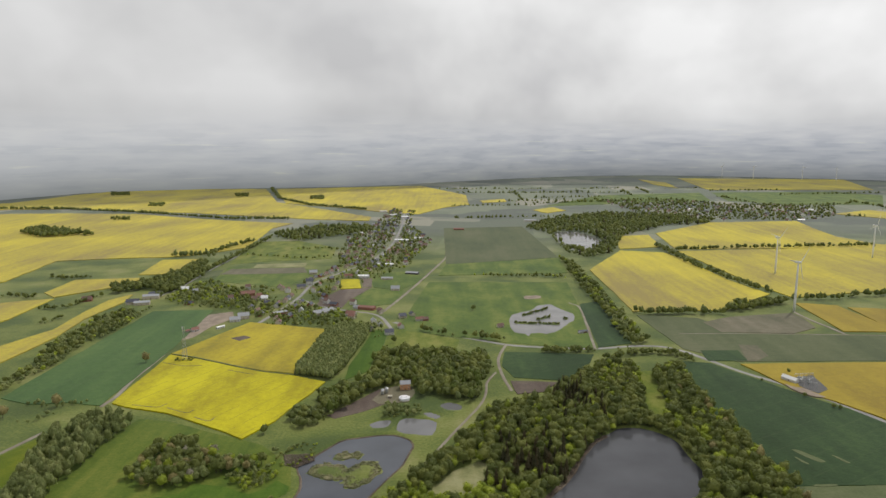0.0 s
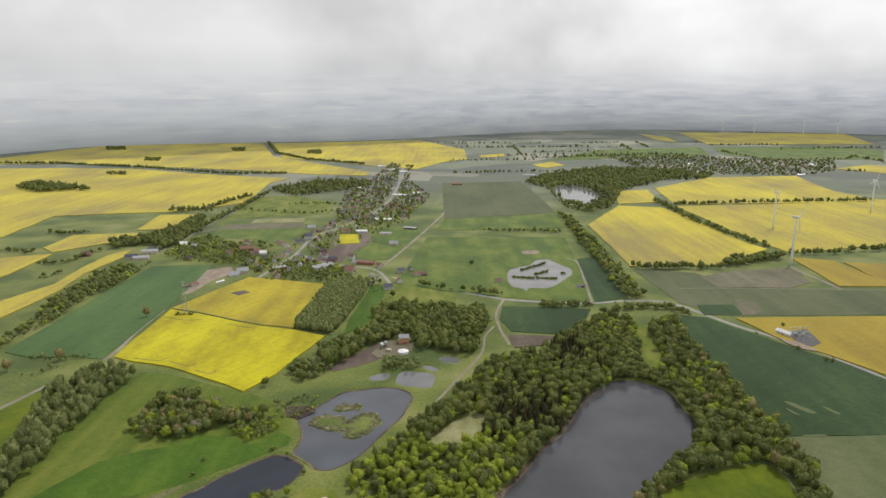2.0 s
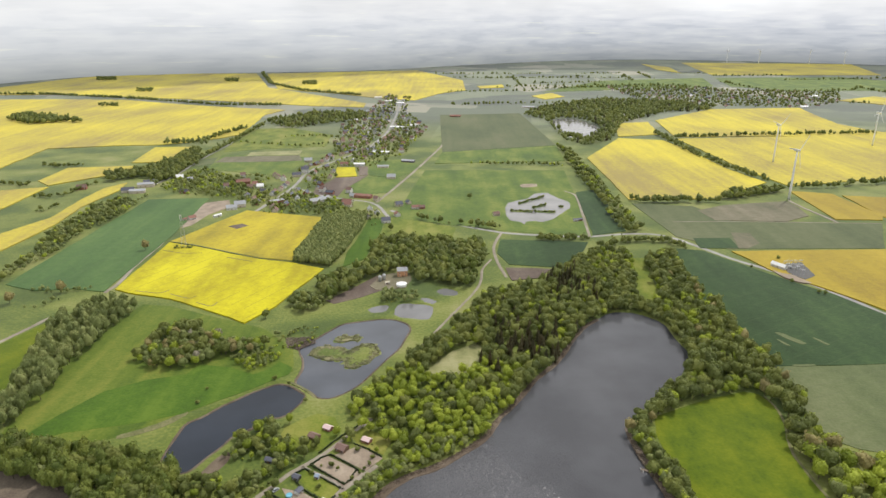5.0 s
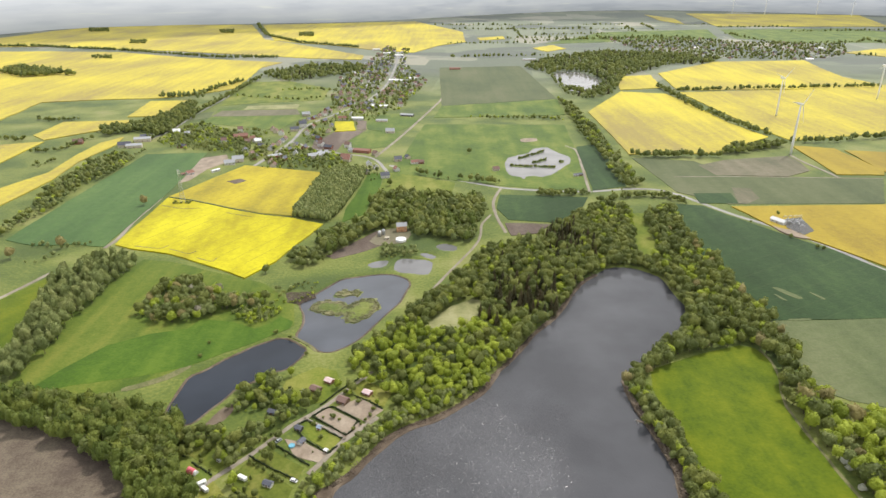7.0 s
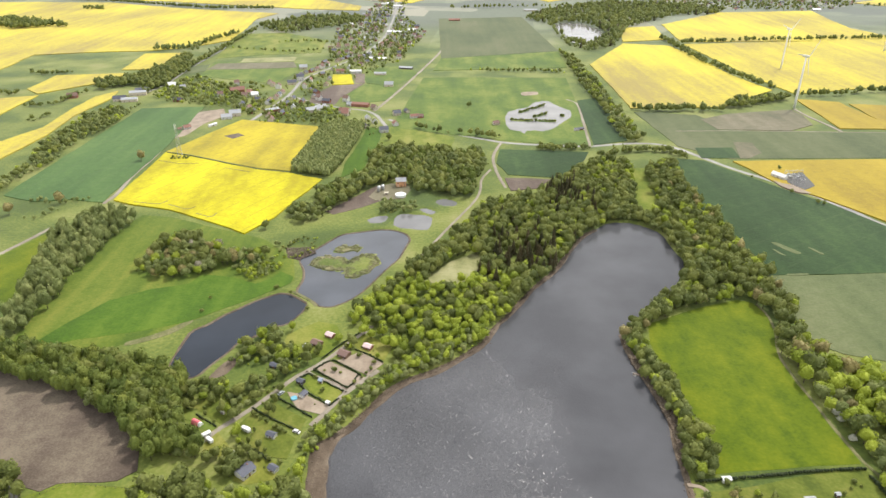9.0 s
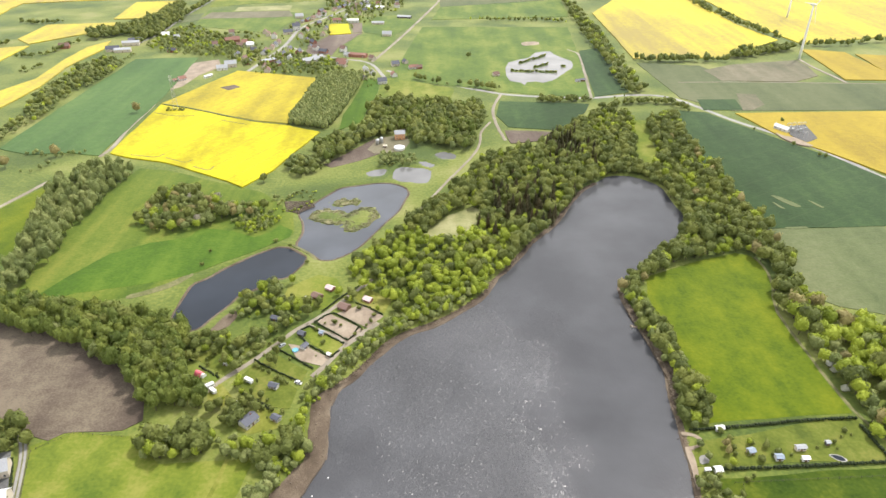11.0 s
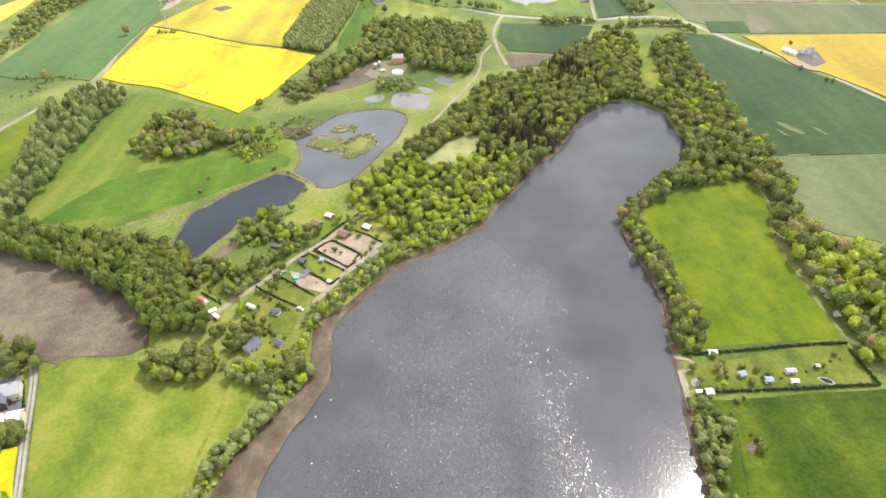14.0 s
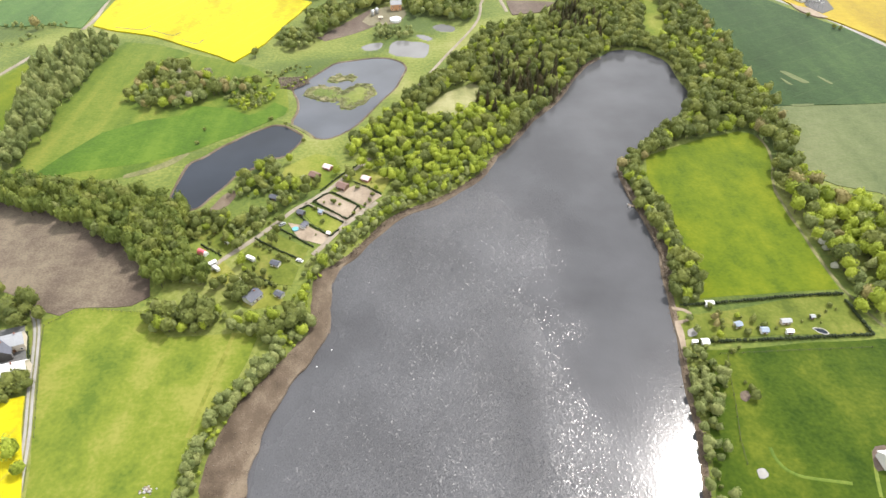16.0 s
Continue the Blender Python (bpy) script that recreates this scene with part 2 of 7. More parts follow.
def leaf_material(name, dark, mid, light, patch=0.03):
    m, nt, b = material(name, 0.65)
    haze_sheen(b, 0.05)
    tint = node(nt, "Attribute")
    tint.attribute_name = "tint"
    geo = node(nt, "NewGeometry")
    fac = math_node(nt, "ADD", math_node(nt, "MULTIPLY", tint.outputs["Fac"], 0.6), math_node(nt, "MULTIPLY", geo.outputs["Random Per Island"], 0.22))
    fac = math_node(nt, "ADD", fac, math_node(nt, "MULTIPLY", noise_node(nt, 2.6, 3.0), 0.45))
    col = ramp_node(nt, fac, [(0.2, dark), (0.6, mid), (0.95, light)])
    nt.links.new(col, b.inputs["Base Color"])
    glow = node(nt, "BsdfTranslucent")
    nt.links.new(col, glow.inputs[0])
    both = node(nt, "MixShader")
    both.inputs[0].default_value = 0.32
    out = nt.nodes["Material Output"]
    nt.links.new(b.outputs[0], both.inputs[1])
    nt.links.new(glow.outputs[0], both.inputs[2])
    nt.links.new(both.outputs[0], out.inputs[0])
    bump(nt, b, noise_node(nt, 2.8, 4.0), 0.9, 0.3)
    return m


LEAF = leaf_material("broad_leaves", (0.096, 0.123, 0.031), (0.160, 0.190, 0.046), (0.249, 0.269, 0.063))
LEAF_ALDER = leaf_material("alder_leaves", (0.094, 0.132, 0.026), (0.160, 0.204, 0.041), (0.263, 0.295, 0.059))
LEAF_HEDGE = leaf_material("hedge_leaves", (0.022, 0.036, 0.013), (0.041, 0.058, 0.019), (0.062, 0.080, 0.025))
LEAF_SPRING = leaf_material("spring_leaves", (0.170, 0.226, 0.027), (0.301, 0.366, 0.040), (0.454, 0.517, 0.065))
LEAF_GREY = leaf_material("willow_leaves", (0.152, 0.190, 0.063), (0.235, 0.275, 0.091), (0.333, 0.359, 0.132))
LEAF_FIR = leaf_material("fir_needles", (0.050, 0.053, 0.025), (0.083, 0.080, 0.036), (0.131, 0.102, 0.050))
LEAF_BLOSSOM = leaf_material("white_blossom", (0.30, 0.32, 0.22), (0.46, 0.46, 0.38), (0.62, 0.61, 0.55))
LEAF_PALE = leaf_material("pale_budding_twigs", (0.20, 0.185, 0.13), (0.30, 0.275, 0.20), (0.40, 0.365, 0.275))
LEAF_RUST = leaf_material("young_oak_leaves", (0.213, 0.189, 0.076), (0.319, 0.279, 0.109), (0.425, 0.366, 0.151))


def plain(name, colour, rough=0.7, metal=0.0, vary=0.25, scale=1.5):
    m, nt, b = material(name, rough, metal)
    dim = tuple(c * (1 - vary) for c in colour)
    lit = tuple(min(1.0, c * (1 + vary)) for c in colour)
    blend = math_node(nt, "ADD", math_node(nt, "MULTIPLY", noise_node(nt, scale, 5.0), 0.6), math_node(nt, "MULTIPLY", noise_node(nt, scale * 9, 2.0), 0.4))
    nt.links.new(ramp_node(nt, blend, [(0.32, dim), (0.68, lit)]), b.inputs["Base Color"])
    return m


BARK = plain("bark", (0.09, 0.07, 0.055))
PAINT_WHITE = plain("white_paint", (0.78, 0.78, 0.77), 0.45, vary=0.06)


# ---- mesh helpers ----
def mesh_from(name, verts, faces, mats, mat_index=None, tint=None):
    """A mesh from numpy arrays of points and triangles."""
    me = bpy.data.meshes.new(name)
    v, f = np.asarray(verts, np.float32), np.asarray(faces, np.int32)
    me.vertices.add(len(v))
    me.vertices.foreach_set("co", v.ravel())
    me.loops.add(f.size)
    me.loops.foreach_set("vertex_index", f.ravel())
    me.polygons.add(len(f))
    me.polygons.foreach_set("loop_start", np.arange(0, f.size, f.shape[1], dtype=np.int32))
    if mat_index is not None:
        me.polygons.foreach_set("material_index", np.asarray(mat_index, np.int32))
    if tint is not None:
        me.attributes.new("tint", "FLOAT", "POINT").data.foreach_set("value", np.asarray(tint, np.float32))
    for m in mats:
        me.materials.append(m)
    me.update(calc_edges=True)
    return me


def part(name, bm, mat, parent, label="", smooth=False):
    """Links a bmesh as one mesh object under a thing or a part."""
    me = bpy.data.meshes.new(name)
    for f in bm.faces:
        f.smooth = smooth
    bm.to_mesh(me)
    bm.free()
    me.materials.append(mat)
    ob = new(name, me)
    ob.parent = parent
    return tagged(ob, label)


def inside(pts, poly):
    x, y = pts[:, 0], pts[:, 1]
    hit = np.zeros(len(pts), bool)
    for (ax, ay), (bx, by) in zip(poly, poly[1:] + poly[:1]):
        cross = (ay > y) != (by > y)
        if ay != by:
            hit ^= cross & (x < (bx - ax) * (y - ay) / (by - ay) + ax)
    return hit


def edge_distance(pts, line, closed=True):
    best = np.full(len(pts), 1e9)
    ends = line[1:] + (line[:1] if closed else [])
    for a, b in zip(line, ends):
        a, b = np.array(a, float), np.array(b, float)
        ab = b - a
        s = np.clip(((pts - a) @ ab) / max(ab @ ab, 1e-9), 0, 1)
        best = np.minimum(best, np.linalg.norm(pts - a - s[:, None] * ab, axis=1))
    return best


def soft_line(line, closed, step, wobble, seed, rounds=1):
    """The line cut to short pieces, its corners rounded and its edge a little uneven."""
    p = [Vector((x, y, 0)) for x, y in line]
    for _ in range(rounds):
        q = []
        pairs = list(zip(p, p[1:] + p[:1])) if closed else list(zip(p, p[1:]))
        for a, b in pairs:
            q += [a.lerp(b, 0.2), a.lerp(b, 0.8)]
        p = q if closed else [p[0]] + q + [p[-1]]
    out = []
    pairs = list(zip(p, p[1:] + p[:1])) if closed else list(zip(p, p[1:]))
    for a, b in pairs:
        n = max(1, int((b - a).length / step))
        out += [a.lerp(b, i / n) for i in range(n)]
    if not closed:
        out.append(p[-1])
    for v in out:
        k = noise.noise_vector(Vector((v.x / (step * 3), v.y / (step * 3), seed)))
        v.x, v.y = v.x + k.x * wobble, v.y + k.y * wobble
    return [(v.x, v.y) for v in out]


def slab(name, line, top, bottom, mat, label, category, kind="structure", step=10.0, wobble=1.0, seed=0, rounds=1):
    """A sheet of ground cover with a real thickness."""
    slab.count += 1
    top += 0.011 * (slab.count % 9) if top > 0 else 0.0
    line = soft_line(line, True, step, wobble, seed, rounds) if step else list(line)
    bm = bmesh.new()
    low = [bm.verts.new((x, y, bottom)) for x, y in line]
    high = [bm.verts.new((x, y, top)) for x, y in line]
    up = bm.faces.new(high)
    if up.normal.z < 0 or up.calc_area() and sum(a[0] * b[1] - b[0] * a[1] for a, b in zip(line, line[1:] + line[:1])) < 0:
        up.normal_flip()
    for i in range(len(line)):
        j = (i + 1) % len(line)
        bm.faces.new((low[i], low[j], high[j], high[i]))
    bmesh.ops.recalc_face_normals(bm, faces=bm.faces)
    me = bpy.data.meshes.new(name)
    bm.to_mesh(me)
    bm.free()
    me.materials.append(mat)
    return tagged(new(name, me), label, category, kind=kind)


slab.count = 0


def ribbon(name, line, width, mat, label, category, top=0.12, kind="structure", rounds=2, wobble=0.3, foot=0.0):
    """A road or track along a line, with shallow sides."""
    pts = soft_line(line, False, 6.0, wobble, 3.3, rounds)
    bm = bmesh.new()
    rows = []
    for i, (x, y) in enumerate(pts):
        ax, ay = pts[max(i - 1, 0)]
        bx, by = pts[min(i + 1, len(pts) - 1)]
        d = Vector((bx - ax, by - ay, 0)).normalized()
        s = Vector((-d.y, d.x, 0))
        c = Vector((x, y, 0))
        w = width / 2 * (1 + 0.12 * noise.noise(c / 9))
        rows.append([bm.verts.new(c + s * (w + 0.5) + Vector((0, 0, foot))), bm.verts.new(c + s * w + Vector((0, 0, top))), bm.verts.new(c - s * w + Vector((0, 0, top))), bm.verts.new(c - s * (w + 0.5) + Vector((0, 0, foot)))])
    for a, b in zip(rows, rows[1:]):
        for k in range(3):
            bm.faces.new((a[k], b[k], b[k + 1], a[k + 1]))
    bmesh.ops.recalc_face_normals(bm, faces=bm.faces)
    for f in bm.faces:
        if f.normal.z < 0:
            f.normal_flip()
    me = bpy.data.meshes.new(name)
    bm.to_mesh(me)
    bm.free()
    me.materials.append(mat)
    return tagged(new(name, me), label, category, kind=kind)


# ---- the plan, in metres from the point under the drone ----
SHORE_EAST = [(155, 549), (178, 546), (197, 525), (196, 491), (199, 471), (189, 442), (173, 423), (150, 399), (128, 379), (122, 368), (121, 354), (123, 336), (125, 316), (128, 300), (129, 283), (124, 260), (124, 246), (122, 232), (121, 216), (116, 188), (115, 170), (113, 153), (108, 130), (101, 106), (85, 54), (-71, 56)]
SHORE_WEST = [(-78, 108), (-78, 132), (-80, 150), (-75, 172), (-71, 187), (-64, 204), (-56, 222), (-57, 233), (-59, 242), (-59, 259), (-57, 271), (-48, 281), (-41, 293), (-29, 311), (-18, 321), (-2, 329), (12, 341), (29, 358), (38, 378), (49, 393), (61, 413), (72, 432), (88, 451), (99, 470), (110, 494), (124, 517), (139, 532)]
LAKE = SHORE_EAST + SHORE_WEST
POND_UP = [(-106, 429), (-104, 444), (-106, 458), (-112, 472), (-113, 481), (-105, 491), (-96, 505), (-84, 524), (-70, 528), (-53, 533), (-39, 532), (-28, 524), (-24, 513), (-28, 495), (-32, 477), (-40, 462), (-49, 440), (-57, 423), (-65, 412), (-76, 403), (-85, 404), (-90, 410), (-97, 417), (-105, 423)]
POND_LOW = [(-94, 408), (-103, 417), (-110, 422), (-118, 423), (-125, 418), (-134, 411), (-142, 402), (-150, 393), (-158, 381), (-166, 374), (-167, 359), (-168, 345), (-168, 336), (-164, 327), (-153, 321), (-146, 325), (-141, 336), (-135, 348), (-131, 360), (-121, 367), (-114, 379), (-104, 380), (-98, 391), (-94, 401)]
ISLE = [(-101, 468), (-100, 477), (-93, 483), (-76, 478), (-73, 471), (-63, 485), (-55, 485), (-49, 477), (-50, 464), (-57, 454), (-65, 447), (-73, 449), (-73, 459), (-85, 459), (-95, 464)]
ISLE_S = [(-87, 494), (-79, 502), (-73, 498), (-74, 492), (-82, 490)]
ISLE_T = [(-73, 496), (-70, 502), (-66, 498), (-68, 491)]
POND_A = [(-40, 561), (-34, 569), (-5, 564), (-6, 541), (-10, 532), (-40, 539)]
POND_B = [(-4, 598), (5, 606), (18, 598), (16, 585), (1, 588)]
POND_C = [(-67, 555), (-56, 563), (-45, 565), (-48, 550), (-61, 546)]
POND_D = [(-19, 581), (-11, 580), (-2, 573), (-5, 566), (-14, 572)]
LAKE_FAR = [(286, 1726), (325, 1778), (370, 1757), (392, 1629), (376, 1543), (317, 1450), (290, 1487), (283, 1594)]
POND_W = [(92, 892), (99, 921), (115, 936), (129, 945), (144, 975), (156, 981), (165, 981), (168, 968), (178, 945), (187, 929), (187, 911), (182, 891), (172, 877), (161, 858), (148, 837), (134, 827), (125, 832), (114, 830), (110, 817), (106, 827), (93, 835), (90, 853)]
WBAR_A = [(98, 880), (127, 875)]
WBAR_B = [(113, 915), (130, 933)]
WBAR_C = [(130, 894), (152, 912)]
WBAR_D = [(169, 900), (174, 900)]
WBAR_E = [(131, 877), (158, 872)]
WBAR_F = [(134, 936), (155, 958)]
ROAD_MAIN = [(-67, 883), (-28, 850), (17, 819), (59, 793), (79, 781), (119, 772), (180, 765), (231, 778), (266, 777), (287, 757), (303, 726), (325, 684), (352, 649), (374, 610), (389, 577), (401, 538), (427, 481)]
PATH_A = [(77, 781), (66, 744), (62, 720), (63, 677), (69, 631)]
PATH_B = [(57, 685), (45, 656), (43, 628), (39, 606), (30, 583), (13, 545), (0, 514), (-15, 479)]
PATH_C = [(183, 765), (191, 836), (207, 968), (193, 992)]
PATH_D = [(-91, 925), (-74, 993), (-52, 1090), (-27, 1212), (9, 1391), (10, 1478)]
ROAD_VIL = [(-153, 2770), (-129, 2206), (-118, 1892), (-119, 1546), (-147, 1343), (-191, 1228), (-229, 1134), (-228, 1026), (-239, 948), (-255, 866)]
ROAD_VIL2 = [(-226, 1015), (-179, 967), (-145, 947), (-91, 925), (-63, 834)]
ROAD_N = [(-435, 1638), (-439, 1503), (-443, 1351), (-448, 1229), (-444, 1093), (-455, 1031)]
TRACK_W = [(-335, 846), (-331, 804), (-326, 728), (-326, 663), (-320, 616), (-323, 591)]
TRACK_SW = [(-344, 537), (-352, 510), (-360, 486), (-378, 432)]
FARM_TRACK = [(-169, 137), (-177, 163), (-186, 186), (-193, 206), (-201, 227), (-211, 243)]
TRACK_GARDEN = [(-37, 329), (-46, 318), (-54, 308), (-60, 298), (-64, 290), (-70, 280)]
LANE_GARDEN = [(-125, 268), (-120, 277), (-114, 284), (-103, 298), (-93, 313), (-87, 322), (-81, 328), (-76, 333), (-69, 342), (-61, 354), (-50, 370), (-45, 378)]
LANE_CROSS = [(-81, 328), (-74, 323), (-64, 317), (-54, 308)]
Y_NEAR = [(-316, 598), (-318, 742), (-281, 727), (-238, 704), (-195, 684), (-158, 673), (-122, 654), (-150, 559), (-169, 523), (-215, 553), (-254, 576), (-291, 587)]
Y_UPPER = [(-319, 746), (-265, 880), (-146, 844), (-164, 707), (-160, 680), (-197, 689), (-240, 710), (-283, 733)]
Y_WA = [(-536, 780), (-514, 844), (-521, 937), (-520, 1006), (-501, 1043), (-491, 992), (-501, 898), (-491, 809), (-497, 715), (-518, 610), (-563, 674)]
Y_WB = [(-651, 1055), (-654, 1154), (-540, 1172), (-548, 1106), (-617, 1025)]
Y_WC = [(-754, 942), (-663, 994), (-611, 1014), (-608, 941), (-605, 896), (-633, 772)]
Y_WD = [(-563, 1200), (-581, 1351), (-494, 1363), (-495, 1205)]
Y_BIG = [(-835, 923), (-772, 1141), (-795, 1340), (-671, 1371), (-582, 1384), (-513, 1425), (-453, 1514), (-477, 1849), (-444, 1946), (-646, 2013), (-786, 2070), (-1015, 2192), (-1265, 2209), (-1441, 2194), (-1777, 2045)]
Y_BACK = [(-1974, 2280), (-1680, 2569), (-1622, 2943), (-1508, 3292), (-876, 3289), (-655, 2609), (-540, 2480), (-230, 2111), (-228, 2011), (-378, 2039), (-492, 2083), (-842, 2224), (-1342, 2348), (-1528, 2331), (-1877, 2164)]
Y_MID = [(-827, 3289), (-614, 3360), (-370, 3435), (-114, 3513), (101, 2936), (98, 2519), (2, 2398), (-81, 2188), (-228, 2272), (-362, 2400), (-499, 2480), (-608, 2565)]
Y_VIL = [(-182, 1160), (-150, 1160), (-138, 1091), (-172, 1083)]
Y_EA = [(281, 1245), (398, 1469), (488, 1440), (501, 1356), (509, 1147), (529, 1047), (411, 944), (276, 938), (280, 1049)]
Y_EB = [(444, 1685), (536, 1713), (506, 1519), (403, 1490)]
Y_EC = [(564, 1741), (797, 1969), (1076, 2004), (1040, 1851), (1008, 1682), (1032, 1562), (1165, 1507), (530, 1489)]
Y_ED = [(524, 1461), (1004, 1516), (1212, 1485), (899, 1072), (731, 1073), (554, 1021), (544, 1078), (534, 1208)]
Y_EE = [(538, 989), (594, 972), (597, 855), (584, 834), (524, 837)]
Y_EF = [(604, 962), (656, 951), (759, 941), (647, 785), (594, 850)]
Y_SUB = [(333, 710), (511, 716), (629, 715), (441, 467), (407, 547), (376, 604), (355, 631)]
Y_FA = [(1195, 4068), (1266, 3767), (1188, 3353), (1144, 3590)]
Y_FB = [(1475, 4178), (2441, 4062), (2103, 3241), (1295, 3245)]
Y_FC = [(1303, 2198), (1493, 2317), (1556, 2181), (1434, 2004)]
Y_FD = [(149, 2675), (257, 2748), (250, 2628), (155, 2583)]
Y_FE = [(316, 2323), (400, 2416), (427, 2304), (349, 2219)]
Y_SW = [(-211, 176), (-198, 181), (-188, 184), (-165, 131), (-192, 131)]
G_DARK_E = [(266, 722), (301, 714), (321, 677), (356, 619), (379, 587), (401, 536), (438, 462), (349, 450), (250, 446), (255, 504), (250, 557), (250, 612), (256, 660)]
B_LIGHT_E = [(250, 446), (349, 450), (320, 303), (281, 336), (258, 344), (246, 355), (248, 388)]
MEADOW_E = [(143, 379), (168, 392), (191, 402), (216, 411), (225, 407), (229, 393), (227, 373), (219, 355), (214, 338), (213, 315), (214, 293), (214, 271), (215, 253), (215, 250), (189, 248), (158, 246), (137, 244), (142, 265), (141, 289), (140, 321), (138, 357)]
SOIL_SW = [(-278, 342), (-255, 340), (-227, 332), (-201, 320), (-180, 299), (-165, 279), (-156, 261), (-152, 248), (-159, 241), (-167, 240), (-179, 240), (-187, 239), (-193, 234), (-203, 237), (-220, 248), (-232, 253)]
MEADOW_SW = [(-200, 231), (-183, 240), (-153, 237), (-133, 219), (-89, 222), (-91, 204), (-99, 172), (-107, 133), (-164, 133)]
G_DARK_W = [(-430, 612), (-429, 719), (-424, 940), (-338, 949), (-325, 769), (-325, 616), (-324, 594), (-358, 601), (-394, 597)]
G_LOW_W = [(-268, 348), (-238, 363), (-197, 373), (-172, 384), (-151, 402), (-133, 416), (-112, 436), (-111, 446), (-123, 455), (-128, 444), (-139, 436), (-158, 446), (-183, 450), (-189, 436), (-215, 428), (-238, 412), (-254, 383)]
G_NEARW = [(-358, 482), (-340, 530), (-316, 508), (-307, 440), (-309, 400), (-344, 366), (-385, 424)]
SOIL_W = [(-341, 849), (-341, 918), (-307, 939), (-293, 903), (-311, 862), (-317, 812), (-332, 793), (-338, 800)]
SOIL_FARM = [(-106, 572), (-86, 603), (-64, 636), (-47, 644), (-43, 613), (-58, 595), (-73, 581), (-98, 565)]
G_MIDN = [(2, 1847), (226, 1881), (245, 1381), (6, 1306)]
G_MIDS = [(6, 1306), (245, 1381), (234, 1221), (-9, 1196)]
G_POND = [(-63, 834), (-25, 1141), (218, 1140), (187, 766), (80, 789), (-12, 826)]
G_POND_E = [(208, 984), (246, 1001), (234, 788), (188, 770)]
G_JUNC = [(73, 755), (177, 744), (161, 705), (126, 660), (75, 669), (66, 705)]
SOIL_JUNC = [(70, 659), (119, 655), (100, 628), (74, 623)]
G_PLANT = [(-93, 846), (-71, 841), (-73, 777), (-82, 687), (-103, 661), (-104, 705), (-95, 799)]
G_PLANT_E = [(-69, 850), (-30, 833), (21, 804), (16, 755), (-71, 757), (-72, 788)]
SOIL_E = [(357, 882), (407, 910), (504, 931), (506, 901), (498, 855), (456, 829), (363, 834)]
G_E1 = [(276, 920), (359, 904), (384, 831), (576, 822), (515, 722), (333, 719), (289, 765)]
SOIL_VIL = [(-192, 1007), (-171, 1085), (-121, 1097), (-147, 1007), (-151, 960), (-192, 973)]
SOIL_VN = [(-373, 1307), (-275, 1324), (-272, 1280), (-371, 1269)]
CLEARING = [(-8, 440), (12, 470), (29, 482), (35, 478), (33, 463), (17, 439), (9, 428)]
GARDEN_E = [(127, 231), (215, 249), (217, 219), (122, 216)]
PASTURE_E = [(130, 209), (219, 215), (275, 218), (217, 127), (110, 128)]
F_WEST = [(-59, 387), (-32, 434), (-7, 476), (21, 525), (48, 584), (96, 605), (132, 653), (179, 707), (211, 707), (200, 642), (206, 601), (196, 563), (154, 548), (116, 499), (93, 459), (64, 424), (35, 370), (27, 364), (1, 343), (-27, 335), (-32, 355), (-52, 370)]
F_EAST = [(216, 679), (261, 707), (248, 619), (252, 536), (254, 469), (248, 400), (242, 350), (253, 345), (217, 336), (226, 368), (219, 411), (179, 402), (144, 378), (131, 362), (124, 362), (123, 360), (148, 385), (178, 415), (198, 463), (209, 515), (204, 550), (203, 576), (211, 668)]
F_EAST2 = [(244, 353), (247, 332), (269, 323), (296, 305), (245, 228), (216, 232), (220, 267), (220, 309), (217, 334)]
F_SHORE_E = [(122, 364), (133, 353), (137, 313), (139, 282), (143, 259), (134, 241), (127, 245), (129, 270), (130, 302), (125, 339)]
F_PLANT = [(-151, 846), (-120, 859), (-96, 852), (-97, 799), (-107, 705), (-115, 660), (-158, 675), (-160, 691)]
F_MID = [(-124, 562), (-117, 610), (-98, 637), (-85, 648), (-76, 675), (-78, 722), (-68, 745), (-48, 755), (-9, 749), (17, 741), (53, 729), (47, 672), (39, 630), (31, 602), (14, 606), (3, 612), (-9, 626), (-20, 612), (-24, 632), (-36, 652), (-48, 648), (-66, 636), (-76, 622), (-88, 596), (-101, 569)]
F_STRIP = [(-295, 344), (-291, 374), (-309, 449), (-329, 522), (-314, 563), (-275, 556), (-279, 530), (-282, 467), (-278, 392), (-285, 358), (-289, 329)]
F_CLUMP = [(-234, 455), (-232, 507), (-211, 514), (-174, 487), (-136, 481), (-141, 477), (-161, 468), (-190, 448), (-220, 446)]
F_SHRUB = [(-162, 459), (-151, 475), (-134, 475), (-123, 461), (-129, 448), (-140, 440), (-155, 450)]
F_SW = [(-300, 340), (-282, 349), (-262, 346), (-236, 337), (-210, 338), (-164, 329), (-148, 310), (-147, 284), (-121, 259), (-124, 257), (-148, 255), (-183, 289), (-218, 310), (-272, 330)]
F_SWB = [(-145, 232), (-126, 238), (-105, 232), (-107, 229), (-131, 221), (-143, 224)]
F_SWC = [(-105, 232), (-87, 226), (-67, 235), (-63, 227), (-75, 213), (-103, 227)]
F_BANK = [(-75, 217), (-66, 224), (-83, 191), (-92, 176), (-98, 174)]
F_BANK2 = [(-71, 259), (-67, 268), (-51, 292), (-30, 330), (-17, 341), (9, 350), (28, 368), (5, 340), (-20, 325), (-42, 301), (-59, 281), (-65, 255)]
F_GARD = [(-120, 306), (-113, 315), (-101, 323), (-92, 333), (-86, 333), (-92, 317), (-102, 305), (-112, 290), (-119, 285), (-124, 292)]
